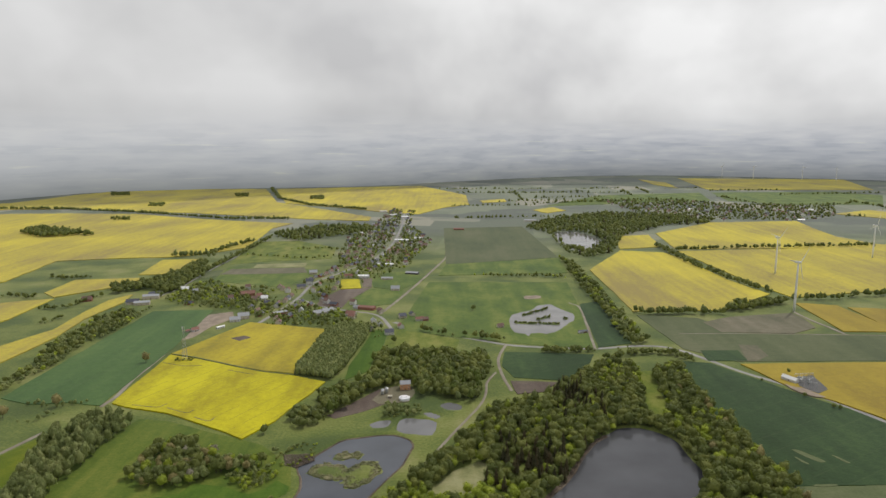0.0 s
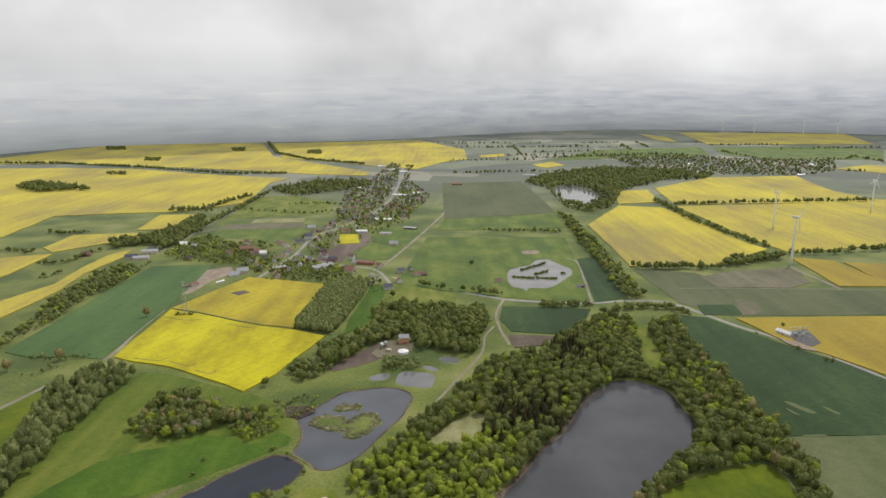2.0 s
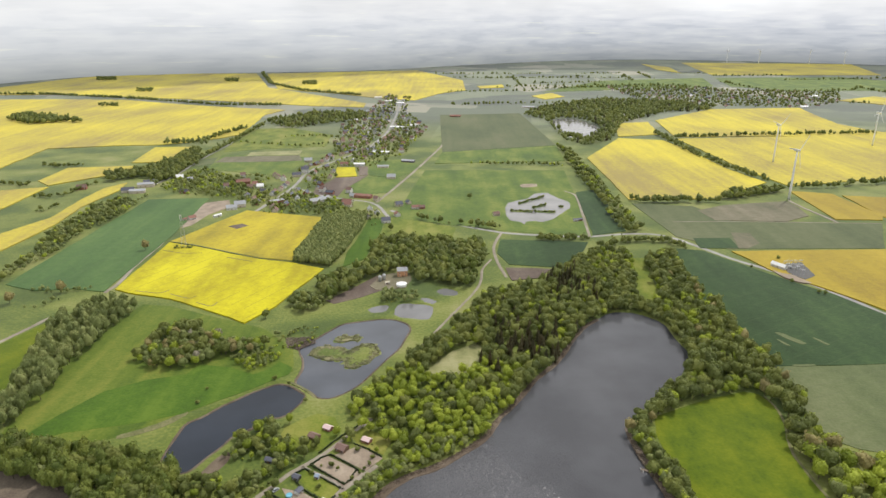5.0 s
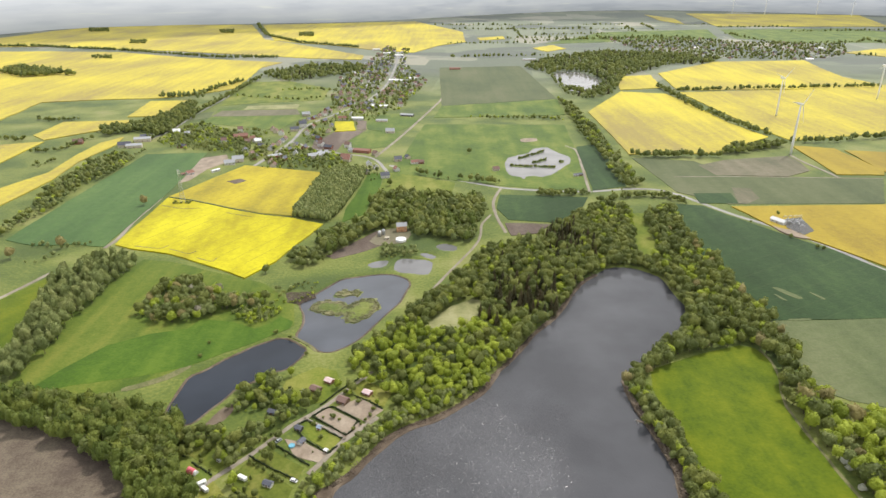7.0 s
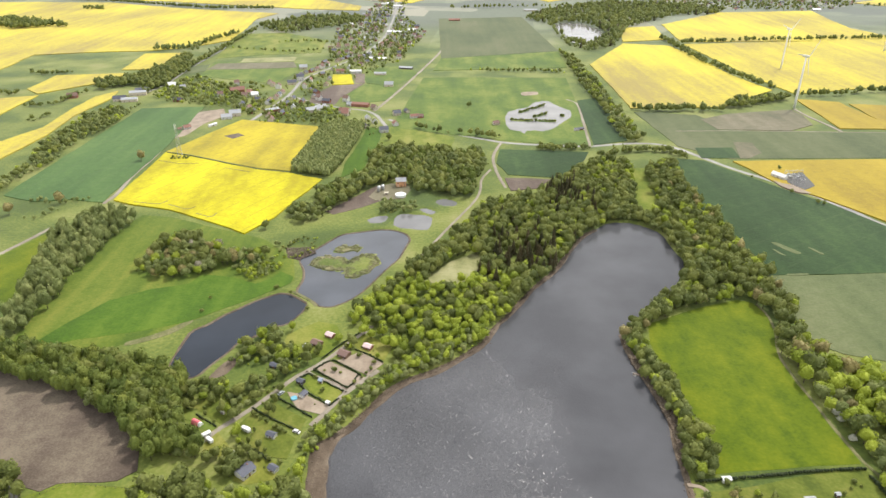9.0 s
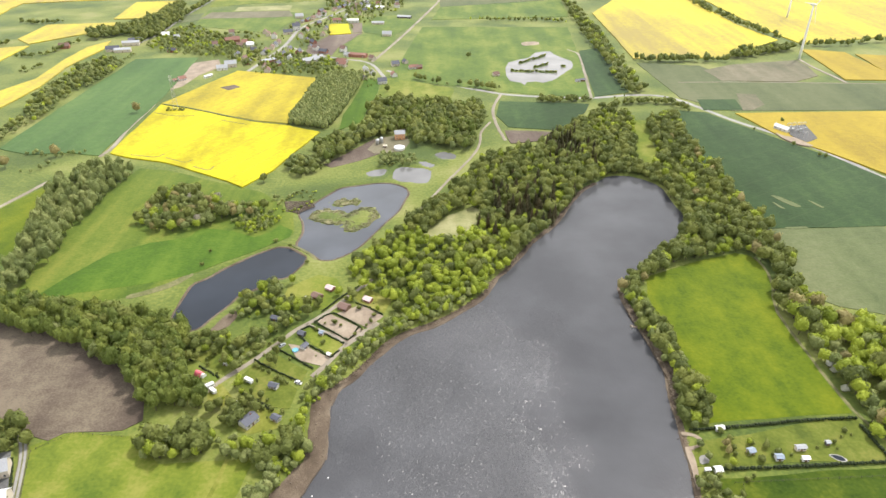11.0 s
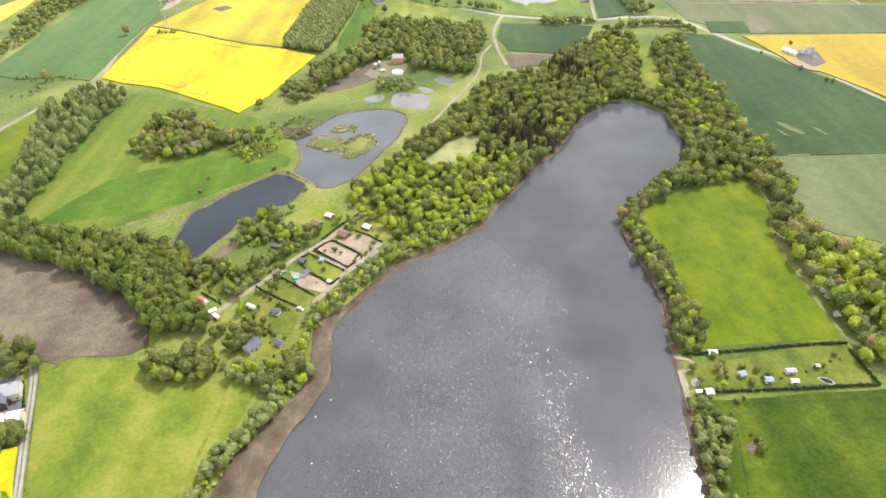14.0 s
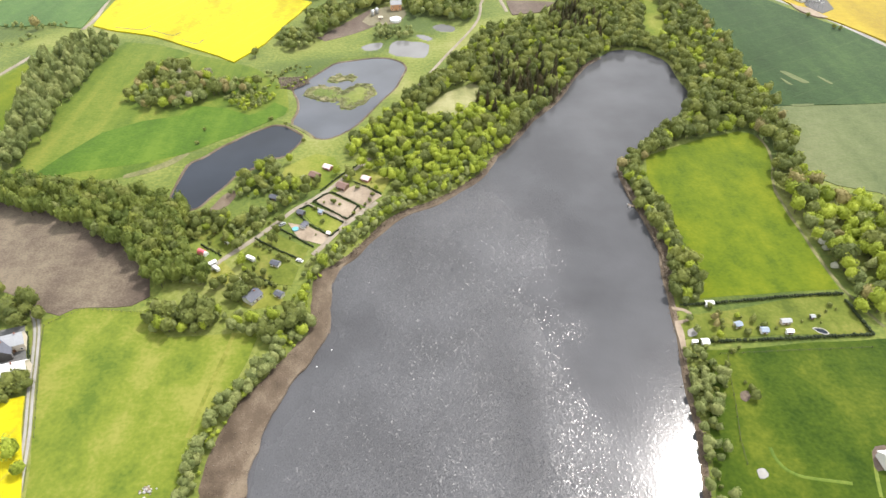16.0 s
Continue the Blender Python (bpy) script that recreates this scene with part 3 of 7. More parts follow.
F_WSIDE = [(-453, 643), (-456, 694), (-468, 755), (-483, 814), (-481, 854), (-482, 894), (-472, 950), (-438, 927), (-434, 965), (-429, 908), (-428, 824), (-441, 790), (-431, 706), (-437, 662), (-438, 614)]
TREES_WA = [(-563, 1096), (-522, 1121), (-509, 1148), (-497, 1220), (-496, 1312), (-480, 1330), (-458, 1246), (-448, 1147), (-439, 1079), (-451, 1051), (-500, 1079), (-531, 1048)]
POPLARS = [(-568, 1387), (-548, 1386)]
POPLARSB = [(-535, 1386), (-515, 1386)]
POPLARSC = [(-492, 1373), (-487, 1386)]
BUSH_WA = [(-594, 953), (-570, 953), (-557, 972), (-553, 1018), (-547, 1032)]
BUSH_WB = [(-543, 872), (-540, 889), (-537, 906)]
BUSH_WC = [(-707, 1026), (-685, 1033), (-652, 1018)]
BUSH_WD = [(-710, 1177), (-679, 1163), (-641, 1176)]
F_NORTHV = [(-445, 1689), (-415, 1752), (-347, 1868), (-220, 1868), (-181, 1791), (-258, 1689), (-353, 1597)]
F_LAKEFAR = [(230, 1846), (307, 1998), (523, 2200), (766, 2149), (815, 1996), (773, 1928), (650, 1904), (463, 1685), (372, 1435), (308, 1367), (273, 1436), (276, 1736)]
F_DIAG = [(245, 1381), (262, 1314), (260, 1058), (254, 867), (254, 773), (225, 784), (235, 950), (232, 1101)]
F_EWOOD = [(409, 945), (451, 987), (531, 998), (513, 976), (421, 933)]
F_FARW = [(-1124, 1742), (-1112, 1827), (-898, 1693), (-949, 1692), (-1013, 1654)]
HEDGE_W = [(-1878, 2279), (-1539, 2349), (-1332, 2330), (-1030, 2225), (-802, 2114), (-654, 2041), (-482, 2040)]
HEDGE_D = [(-858, 3325), (-679, 2752), (-499, 2480), (-272, 2325)]
HEDGE_E1 = [(501, 1534), (497, 1344), (513, 1147), (535, 1055)]
HEDGE_E2 = [(286, 929), (402, 925)]
HEDGE_E3 = [(549, 1010), (619, 1017), (712, 1042), (839, 1053)]
HEDGE_E4 = [(527, 1468), (696, 1503), (1003, 1531)]
HEDGE_N = [(-575, 1398), (-508, 1411), (-492, 1514), (-463, 1597)]
TREES_R = [(117, 754), (151, 754), (179, 758)]
TREES_R2 = [(-27, 842), (17, 817), (73, 800)]
TURB_A = [(514, 942)]
TURB_B = [(618, 1209)]
TURB_C = [(907, 1378)]
TURB_F = [(1750, 4176), (1894, 4065), (2193, 4063), (2339, 3958)]
MAST = [(-294, 724)]
SQUARE = [(-268, 806), (-253, 817), (-243, 808), (-254, 794)]
REED_W = [(-97, 133), (-96, 155), (-91, 178), (-81, 194), (-70, 211), (-64, 222), (-66, 240), (-67, 258), (-65, 265), (-59, 271), (-56, 270), (-56, 258), (-56, 241), (-54, 230), (-54, 220), (-62, 202), (-70, 186), (-74, 171), (-78, 149), (-77, 132)]
REED_E = [(121, 361), (126, 333), (130, 299), (133, 280), (129, 261), (125, 257), (127, 280), (124, 313), (120, 339)]
BANK_POND = [(-205, 360), (-195, 365), (-181, 375), (-170, 387), (-168, 384), (-175, 372), (-188, 362), (-203, 355)]
F_FISH = [(-56, 585), (-51, 597), (-42, 592), (-33, 589), (-21, 592), (-19, 576), (-31, 570), (-43, 565), (-53, 568)]
F_YARDW = [(-137, 553), (-139, 584), (-127, 594), (-108, 576), (-106, 558), (-118, 544)]
BUSH_PB = [(-131, 480), (-118, 477), (-107, 487), (-103, 498)]
BUSH_PA = [(-131, 488), (-125, 503), (-115, 512), (-106, 513)]
COPSE_A = [(-1527, 3052), (-1441, 3052), (-1371, 2901), (-1453, 2901)]
COPSE_B = [(-1133, 2548), (-1072, 2548), (-1028, 2442), (-1087, 2442)]
COPSE_C = [(-1054, 2091), (-988, 2076), (-961, 2019), (-1018, 2019)]
COPSE_D = [(-937, 2989), (-878, 2989), (-836, 2845), (-892, 2845)]
COPSE_E = [(-575, 2872), (-517, 2872), (-488, 2713), (-544, 2713)]
REED_POND = [(-128, 496), (-105, 498), (-101, 487), (-113, 475), (-122, 477)]
GAP_LAWN = [(-100, 368), (-92, 376), (-82, 384), (-69, 379), (-63, 363), (-72, 344), (-82, 341), (-92, 349), (-101, 359)]
YARD_A = [(-76, 332), (-70, 340), (-44, 322), (-46, 314), (-56, 310)]
YARD_B = [(-64, 339), (-50, 348), (-34, 336), (-43, 324)]
DRY_LAWN = [(-58, 362), (-52, 369), (-29, 355), (-34, 339), (-50, 349)]
PLOT_A = [(-83, 320), (-78, 327), (-56, 309), (-61, 298), (-74, 308)]
YARD_C = [(-89, 309), (-77, 306), (-61, 295), (-66, 289), (-80, 294)]
PLOT_B = [(-103, 291), (-95, 300), (-73, 285), (-75, 273), (-88, 282)]
PLOT_C = [(-112, 276), (-105, 290), (-76, 270), (-78, 255), (-88, 257), (-104, 269)]
PLOT_D = [(-97, 257), (-83, 254), (-80, 242), (-94, 238), (-102, 241)]
PLOT_E = [(-128, 282), (-120, 276), (-109, 263), (-113, 257), (-122, 259)]
PLOT_F = [(-158, 302), (-150, 302), (-121, 279), (-124, 275), (-136, 284), (-152, 289)]
PLOT_G = [(-141, 297), (-121, 312), (-109, 304), (-120, 282)]
SPIT = [(-135, 335), (-129, 344), (-125, 336), (-130, 323), (-140, 320)]
SANDP = [(132, 145), (135.5, 145.5), (136.5, 142), (134, 140.5), (132, 141)]
SANDQ = [(126, 222), (130, 223), (130, 218), (125, 217)]
TROD_SEA = [(142, 155), (142, 150), (144, 145), (150, 141), (169, 138)]
TROD_SEB = [(185, 153), (181, 142), (178, 132)]
TROD_SW = [(-101, 222), (-102, 215), (-104, 197), (-106, 179), (-108, 162)]
SANDS = [(122, 237), (128, 236), (131, 232), (127, 228), (121, 227)]
FARMYARD_SW = [(-234, 220), (-208, 228), (-192, 196), (-201, 189), (-215, 186)]
DAM = [(-112, 427), (-107, 424), (-100, 419), (-92, 411), (-87, 404)]
MEADOW_W = [(-278, 352), (-291, 440), (-281, 530), (-274, 565), (-247, 559), (-172, 524), (-149, 512), (-117, 475), (-110, 440), (-123, 428), (-151, 402), (-172, 383), (-192, 366), (-229, 342)]
SCAR_H = [(268, 448), (287, 450), (288, 447), (272, 445)]
APRON = [(350, 652), (356, 640), (366, 636), (369, 622), (374, 612), (362, 614), (352, 630)]
SOIL_EB = [(362, 782), (383, 778), (378, 739), (355, 720), (346, 722)]
DARK_E = [(306, 760), (352, 760), (347, 722), (302, 722)]
TRACK_TURB = [(511, 936), (511, 896), (517, 855), (519, 822)]
EDGE_E = [(305, 827), (383, 829), (519, 822), (573, 819)]
SOIL_VB = [(-410, 1258), (-271, 1274), (-256, 1223), (-310, 1213), (-414, 1204)]
SOIL_VC = [(-452, 1233), (-421, 1253), (-413, 1194), (-441, 1166)]
SOIL_VIM = [(-148, 1171), (-128, 1171), (-121, 1100), (-136, 1098)]
RAPE_LINE = [(-316, 744), (-282, 731), (-239, 708), (-196, 685), (-159, 676)]
GARDENS_V = [(-238, 923), (-249, 1143), (-177, 1349), (-165, 1727), (-80, 1726), (-61, 1290), (-132, 1142), (-190, 1022), (-144, 938), (-64, 839), (-83, 802), (-141, 860), (-255, 866)]
VIL_N = [(-213, 1307), (-244, 1596), (-199, 1971), (-177, 2361), (-94, 2271), (-95, 1907), (-26, 1595), (-67, 1306), (-147, 1222)]
VIL_W = [(-357, 1080), (-287, 1100), (-241, 938), (-259, 880), (-324, 971), (-362, 971), (-414, 988), (-440, 1081)]
TOWN_E = [(633, 2673), (927, 2745), (1106, 2514), (1452, 2451), (1253, 2105), (1076, 2005), (831, 2034), (663, 2107)]
G_VN1 = [(-463, 1597), (-357, 1614), (-245, 1513), (-235, 1369), (-356, 1338), (-428, 1308)]
G_VN2 = [(-419, 1279), (-308, 1278), (-237, 1250), (-266, 1095), (-408, 1149)]
G_VE = [(-145, 1007), (-116, 1092), (-64, 1081), (-72, 987), (-101, 973), (-138, 973)]
G_VE2 = [(-140, 1212), (-59, 1237), (-31, 1164), (-70, 1078), (-118, 1099)]
G_FE1 = [(375, 2456), (692, 2933), (1192, 3080), (1083, 2671), (597, 2517)]
G_FE2 = [(1244, 3080), (1849, 3141), (1943, 2927), (1674, 2512), (1318, 2513), (1150, 2671)]
SUBPAD = [(368, 666), (393, 673), (387, 633), (371, 622), (363, 641)]
FIELD_SCAR = [(128, 1035), (156, 1042), (155, 1020), (130, 1013)]
SCAR_E = [(282, 504), (288, 503), (295, 493), (300, 483), (294, 482), (286, 494)]
SCAR_F = [(278, 493), (281, 490), (285, 478), (281, 481)]
SCAR_G = [(310, 496), (314, 491), (318, 481), (314, 481)]
F_NORTH = [(125, 513), (146, 556), (185, 569), (211, 547), (209, 486), (200, 444), (170, 398), (136, 375), (121, 369), (153, 407), (160, 487)]
F_GARD2 = [(-133, 338), (-128, 352), (-120, 364), (-113, 375), (-107, 376), (-101, 359), (-91, 346), (-85, 339), (-92, 334), (-104, 333), (-114, 336), (-123, 333)]
F_GARD3 = [(-154, 310), (-129, 318), (-112, 304), (-123, 296), (-138, 292)]
F_GARD4 = [(-114, 255), (-106, 263), (-100, 253), (-102, 243), (-99, 235), (-109, 243)]
RUT_A = [(-315, 714), (-288, 702), (-267, 704)]
RUT_B = [(-294, 594), (-267, 587), (-262, 596)]
RUT_C = [(-258, 587), (-235, 574), (-231, 582)]
RUT_D = [(-234, 689), (-203, 676)]
RUT_E = [(-225, 566), (-208, 556), (-206, 566)]
BROOK_N = [(-420, 1413), (-281, 1362), (-241, 1399)]
BROOK_S = [(-340, 1481), (-269, 1495), (-215, 1466)]
ROW_V1 = [(-163, 860), (-136, 879), (-103, 860), (-88, 860)]
ROW_V3 = [(-230, 888), (-178, 860), (-148, 860)]
ROW_V4 = [(95, 1186), (146, 1196), (224, 1176)]
ROW_V5 = [(63, 1196), (94, 1186), (135, 1185), (217, 1185)]
THICKET_W = [(-437, 1003), (-434, 1079), (-427, 1125), (-401, 1147), (-328, 1062), (-294, 1005), (-234, 967), (-181, 954), (-143, 922), (-151, 870), (-198, 875), (-269, 910), (-303, 945), (-347, 955), (-405, 975)]
GAP_N = [(213, 690), (228, 690), (211, 590), (193, 541), (184, 548), (194, 612)]
HEDGE_R = [(189, 728), (230, 749), (270, 746), (282, 720)]
F_SHORE_SE = [(119, 209), (129, 209), (134, 189), (124, 171), (110, 136), (105, 136), (114, 171), (118, 192)]
BUSH_SW = [(-101, 132), (-99, 154), (-94, 174), (-86, 189), (-75, 207)]
BUSH_POND = [(-136, 498), (-123, 506), (-104, 504)]
BUSH_W = [(-392, 594), (-364, 591), (-341, 601)]
BUSH_W2 = [(-373, 555), (-363, 561), (-360, 574)]
PATH_E = [(228, 405), (230, 389), (226, 370), (219, 353), (215, 337), (215, 312), (215, 288), (216, 268), (217, 253), (220, 239), (226, 223)]
FARM_TREES = [(-252, 254), (-222, 253), (-207, 243), (-200, 232), (-206, 227), (-216, 229), (-238, 228)]
FARM_TREES2 = [(-211, 188), (-194, 186), (-191, 192), (-191, 196), (-187, 186), (-192, 180), (-206, 179)]
FARM_PAD = [(-69, 609), (-62, 630), (-50, 643), (-32, 646), (-28, 627), (-34, 603), (-48, 600), (-61, 598)]
BARE_EA = [(139, 184), (143, 185), (143, 181), (140, 178), (138, 180)]
BARE_EB = [(185, 155), (193, 156), (188, 144), (181, 143)]
SANDT = [(120.5, 228), (123.5, 227), (124, 220), (122, 212), (120, 203), (118, 203), (119.5, 214)]

GARDEN_HUTS = [
    (-71.6, 365.6, 6.5, 5, 2.5, -30, 'brick', 'pink'),
    (-78.9, 356.5, 8, 6, 2.6, -30, 'brown', 'brown'),
    (-84.5, 352.5, 5, 4, 2.2, -30, 'white', 'white'),
    (-45.3, 352.3, 6.5, 5, 2.5, -30, 'brick', 'pink'),
    (-59.7, 344.2, 8, 7, 2.8, -30, 'brown', 'brown'),
    (-82.0, 317.1, 5, 4, 2.5, -25, 'dark', 'slate'),
    (-70.1, 317.6, 3, 3, 2.2, -25, 'cream', 'blue'),
    (-78.4, 305.3, 5, 4, 2.5, 60, 'white', 'slate'),
    (-120.6, 290.4, 2.6, 2.2, 2.2, -30, 'white', 'white'),
    (-89.4, 271.7, 6, 4, 2.6, -20, 'white', 'slate'),
    (-96.6, 245.6, 10, 8, 3.4, 55, 'white', 'slate'),
    (-83.1, 247.7, 5.5, 4, 2.5, -30, 'white', 'slate'),
    (-105.8, 257.8, 4, 3, 2.2, 50, 'white', 'white'),
    (-101.2, 332.7, 6, 4, 2.4, -20, 'dark', 'slate'),
    (-63.0, 297.4, 2.4, 2.0, 2.0, -30, 'white', 'white'),
]
SHORE_HUTS = [
    (141.7, 239.1, 5, 3, 2.4, 5, 'white', 'white'),
    (151.5, 224.1, 4, 3.6, 2.5, 15, 'cream', 'blue'),
    (163.4, 220.2, 4.2, 3.6, 2.5, 0, 'white', 'blue'),
    (176.6, 226.1, 6, 3, 2.4, 5, 'cream', 'grey'),
    (175.8, 219.3, 4, 2.4, 2.2, 0, 'white', 'white'),
    (131.4, 212.8, 4, 4, 2.4, 5, 'white', 'white'),
    (191.4, 229.1, 2.4, 2, 2, 5, 'dark', 'grey'),
    (126.4, 212.9, 3, 1.6, 1.6, 5, 'white', 'white'),
]
FARM_SW = [
    (-205.6, 214.3, 10, 8, 5, 20, 'cream', 'grey'),
    (-207.8, 208.6, 8, 7, 4.5, 110, 'dark', 'slate'),
    (-200.0, 195.8, 18, 9, 4.5, 15, 'cream', 'white'),
    (188.4, 147.5, 7, 7, 3.5, 5, 'white', 'white'),
]
FARM_MID = [
    (-38.2, 636.9, 10, 6.5, 6.5, 8, 'orange', 'grey'),
    (-51.7, 613.9, 4, 3, 2.2, 8, 'cream', 'cream'),
]
YARD_HOUSES = [
    (-325.7, 840.4, 9, 6, 3, 40, 'white', 'red'),
    (-333.5, 835.4, 5, 4, 2.6, 40, 'cream', 'red'),
    (-287.9, 888.4, 14, 8, 3.5, 20, 'white', 'grey'),
    (-280.2, 902.7, 15, 9, 5, 20, 'cream', 'grey'),
    (-296.4, 853.1, 12, 3, 2.6, 55, 'white', 'white'),
    (76.7, 858.6, 8, 6, 3.0, 20, 'cream', 'brown'),
    (178.8, 831.9, 6, 4, 2.6, 10, 'white', 'slate'),
    (185.2, 834.4, 6, 4, 2.6, 10, 'brown', 'slate'),
]
VILLAGE_LANE_HOUSES = [
    (-233.7, 923.1, 22, 8, 4, 40, 'brick', 'grey'),
    (-177.5, 922.7, 18, 8, 4, 35, 'cream', 'grey'),
    (-167.4, 934.9, 16, 8, 4, 35, 'white', 'grey'),
    (-131.0, 916.4, 14, 9, 4, -20, 'white', 'red'),
    (-112.6, 953.4, 26, 9, 4, -15, 'brick', 'red'),
    (-128.0, 904.6, 10, 8, 4, -20, 'cream', 'red'),
    (-69.4, 826.1, 11, 8, 4, 15, 'white', 'slate'),
    (-57.2, 907.0, 10, 8, 3.5, 20, 'cream', 'slate'),
    (-32.2, 892.4, 12, 6, 3, 15, 'white', 'red'),
    (-24.4, 892.3, 8, 5, 3, 15, 'brick', 'brown'),
    (-144.1, 1178.6, 20, 8, 4, 0, 'white', 'white'),
]
VILLAGE_MID_HOUSES = [
    (-171.1, 1178.8, 14, 7, 4, 0, 'cream', 'red'),
    (-115.3, 1290.6, 34, 9, 4, 0, 'white', 'white'),
    (-107.0, 1458.1, 30, 9, 4, -15, 'cream', 'red'),
    (-100.8, 1602.2, 34, 10, 5, -10, 'white', 'white'),
    (-100.0, 1164.3, 20, 8, 3, 0, 'cream', 'grey'),
    (-57.5, 1211.7, 24, 9, 3, -15, 'dark', 'grey'),
    (-79.5, 1078.5, 14, 9, 4, 0, 'cream', 'grey'),
    (-230.3, 1120.9, 12, 9, 7, 10, 'white', 'slate'),
    (-238.9, 1091.7, 14, 8, 4, 20, 'cream', 'slate'),
    (-309.2, 1041.3, 12, 9, 4.5, 15, 'brick', 'red'),
]
VILLAGE_WEST_HOUSES = [
    (-318.9, 1037.6, 11, 8, 4.5, 25, 'brick', 'red'),
    (-288.5, 1022.8, 12, 9, 4.5, 10, 'white', 'red'),
    (-279.7, 1011.9, 10, 8, 4, 10, 'white', 'white'),
    (-294.4, 1008.5, 9, 7, 4, 20, 'cream', 'brown'),
    (-458.2, 982.0, 22, 10, 4, 15, 'cream', 'grey'),
    (-474.1, 985.5, 18, 9, 4, 15, 'cream', 'slate'),
    (-461.1, 1020.3, 24, 10, 5, 15, 'cream', 'grey'),
    (-461.4, 1038.6, 20, 10, 5, 15, 'white', 'slate'),
    (-427.5, 1072.9, 12, 9, 4, 15, 'white', 'white'),
    (-242.3, 1213.0, 14, 9, 4, 15, 'cream', 'grey'),
    (-553.1, 1003.2, 14, 9, 4, 15, 'brick', 'brown'),
]
FAR_HALLS = [
    (529.8, 1879.8, 50, 18, 7, 0, 'white', 'white'),
    (529.5, 1810.3, 26, 14, 6, 0, 'cream', 'white'),
    (43.4, 1812.4, 46, 16, 6, 0, 'brick', 'red'),
    (-162.1, 2156.7, 40, 15, 6, 10, 'white', 'white'),
    (-122.2, 2095.8, 44, 16, 6, 5, 'white', 'white'),
    (-203.5, 2254.7, 40, 14, 6, 0, 'cream', 'white'),
    (-61.6, 1640.3, 30, 12, 5, 0, 'white', 'white'),
    (-215.0, 1728.2, 14, 10, 6, 0, 'white', 'white'),
    (266.2, 2008.9, 60, 20, 5, 0, 'cream', 'grey'),
    (720.1, 1993.4, 40, 16, 6, 0, 'white', 'white'),
    (1096.8, 2019.0, 36, 16, 6, 0, 'white', 'white'),
    (1277.6, 2300.4, 44, 16, 6, 0, 'white', 'white'),
    (865.4, 2320.2, 40, 16, 6, 0, 'cream', 'white'),
]
CLIPPED_HEDGES = [
    [(-76, 330), (-70, 337), (-66, 339)],
    [(-76, 329), (-69, 324), (-59, 316), (-54, 312), (-51, 316), (-49, 324)],
    [(-66, 339), (-57, 333), (-47, 324)],
    [(-85, 320), (-79, 326), (-74, 322), (-56, 309)],
    [(-85, 319), (-77, 308), (-69, 302), (-62, 296), (-58, 302)],
    [(-95, 305), (-83, 296), (-71, 287)],
    [(-105, 294), (-95, 287), (-85, 281), (-75, 275)],
    [(-53, 350), (-44, 345), (-35, 337)],
    [(-73, 341), (-64, 355), (-53, 369)],
    [(-152.8, 304.3), (-140.6, 293.5)],
    [(-135.0, 289.0), (-121.5, 279.4)],
    [(-106.7, 267.8), (-97, 262), (-86.4, 253.9)],
    [(127.1, 238.5), (155.1, 241.0), (186.3, 244.8), (214.8, 246.6)],
    [(214.6, 241.2), (215.6, 230.0), (217.3, 218.5)],
    [(135.1, 213.9), (154.2, 214.4), (188.6, 216.2), (216.9, 217.8)],
    [(-204.2, 223.0), (-197.3, 209.2), (-191.2, 195.0)],
    [(-194.0, 228.5), (-182.9, 239.7), (-168.3, 239.6), (-152.7, 236.6)],
]
FENCES = [
    [(136.9, 206.0), (171.0, 207.8), (212.7, 209.5)],
    [(140.4, 205.0), (137.5, 194.0), (134.2, 176.0), (130.3, 159.0), (129.0, 147.0)],
    [(-197.8, 227.4), (-192.9, 212.7), (-185.3, 192.4), (-173.7, 162.5)],
    [(-196.2, 228.9), (-182.6, 238.9), (-152.4, 235.8)],
]
LONE_BROAD = [
    (-102.3, 257.5, 0.50),
    (-103.9, 253.7, 0.45),
    (-99.5, 259.7, 0.50),
    (-104.6, 247.9, 0.50),
    (-106.8, 246.2, 0.45),
    (-81.6, 337.3, 0.75),
    (-77.4, 345.1, 0.55),
    (-86.9, 330.2, 0.50),
    (-90.3, 260.9, 0.30),
    (-94.1, 263.2, 0.42),
    (-94.4, 301.6, 0.35),
    (-153.4, 533.6, 0.75),
    (332.6, 659.1, 0.36),
    (353.8, 615.7, 0.36),
    (366.9, 589.4, 0.36),
    (370.7, 585.2, 0.36),
    (44.1, 946.0, 0.75),
    (-60.5, 790.1, 0.75),
    (373.7, 685.1, 0.36),
    (-92.5, 309.1, 0.6),
    (-95.2, 291.2, 0.6),
    (-113.5, 285.5, 0.6),
    (-94.5, 253.9, 0.6),
    (-114.6, 257.1, 0.6),
    (-82.9, 346.4, 0.6),
    (-55.9, 355.6, 0.6),
    (-75.8, 347.6, 0.6),
    (-142.3, 294.0, 0.6),

    (-118.0, 252.9, 0.6),
    (-108.5, 250.8, 0.6),
    (-218.6, 235.3, 0.8),
    (-209.8, 241.2, 0.8),
    (-210.6, 227.5, 0.8),
    (-201.3, 232.0, 0.8),
    (-195.0, 189.3, 0.8),
    (-190.6, 190.8, 0.8),
]
LONE_RUST = [
    (-364, 592, 1.05),
    (-398, 566, 1.1),
    (-335, 716, 1.1),
    (140.5, 223.8, 0.45),
    (140.6, 228.4, 0.45),
]
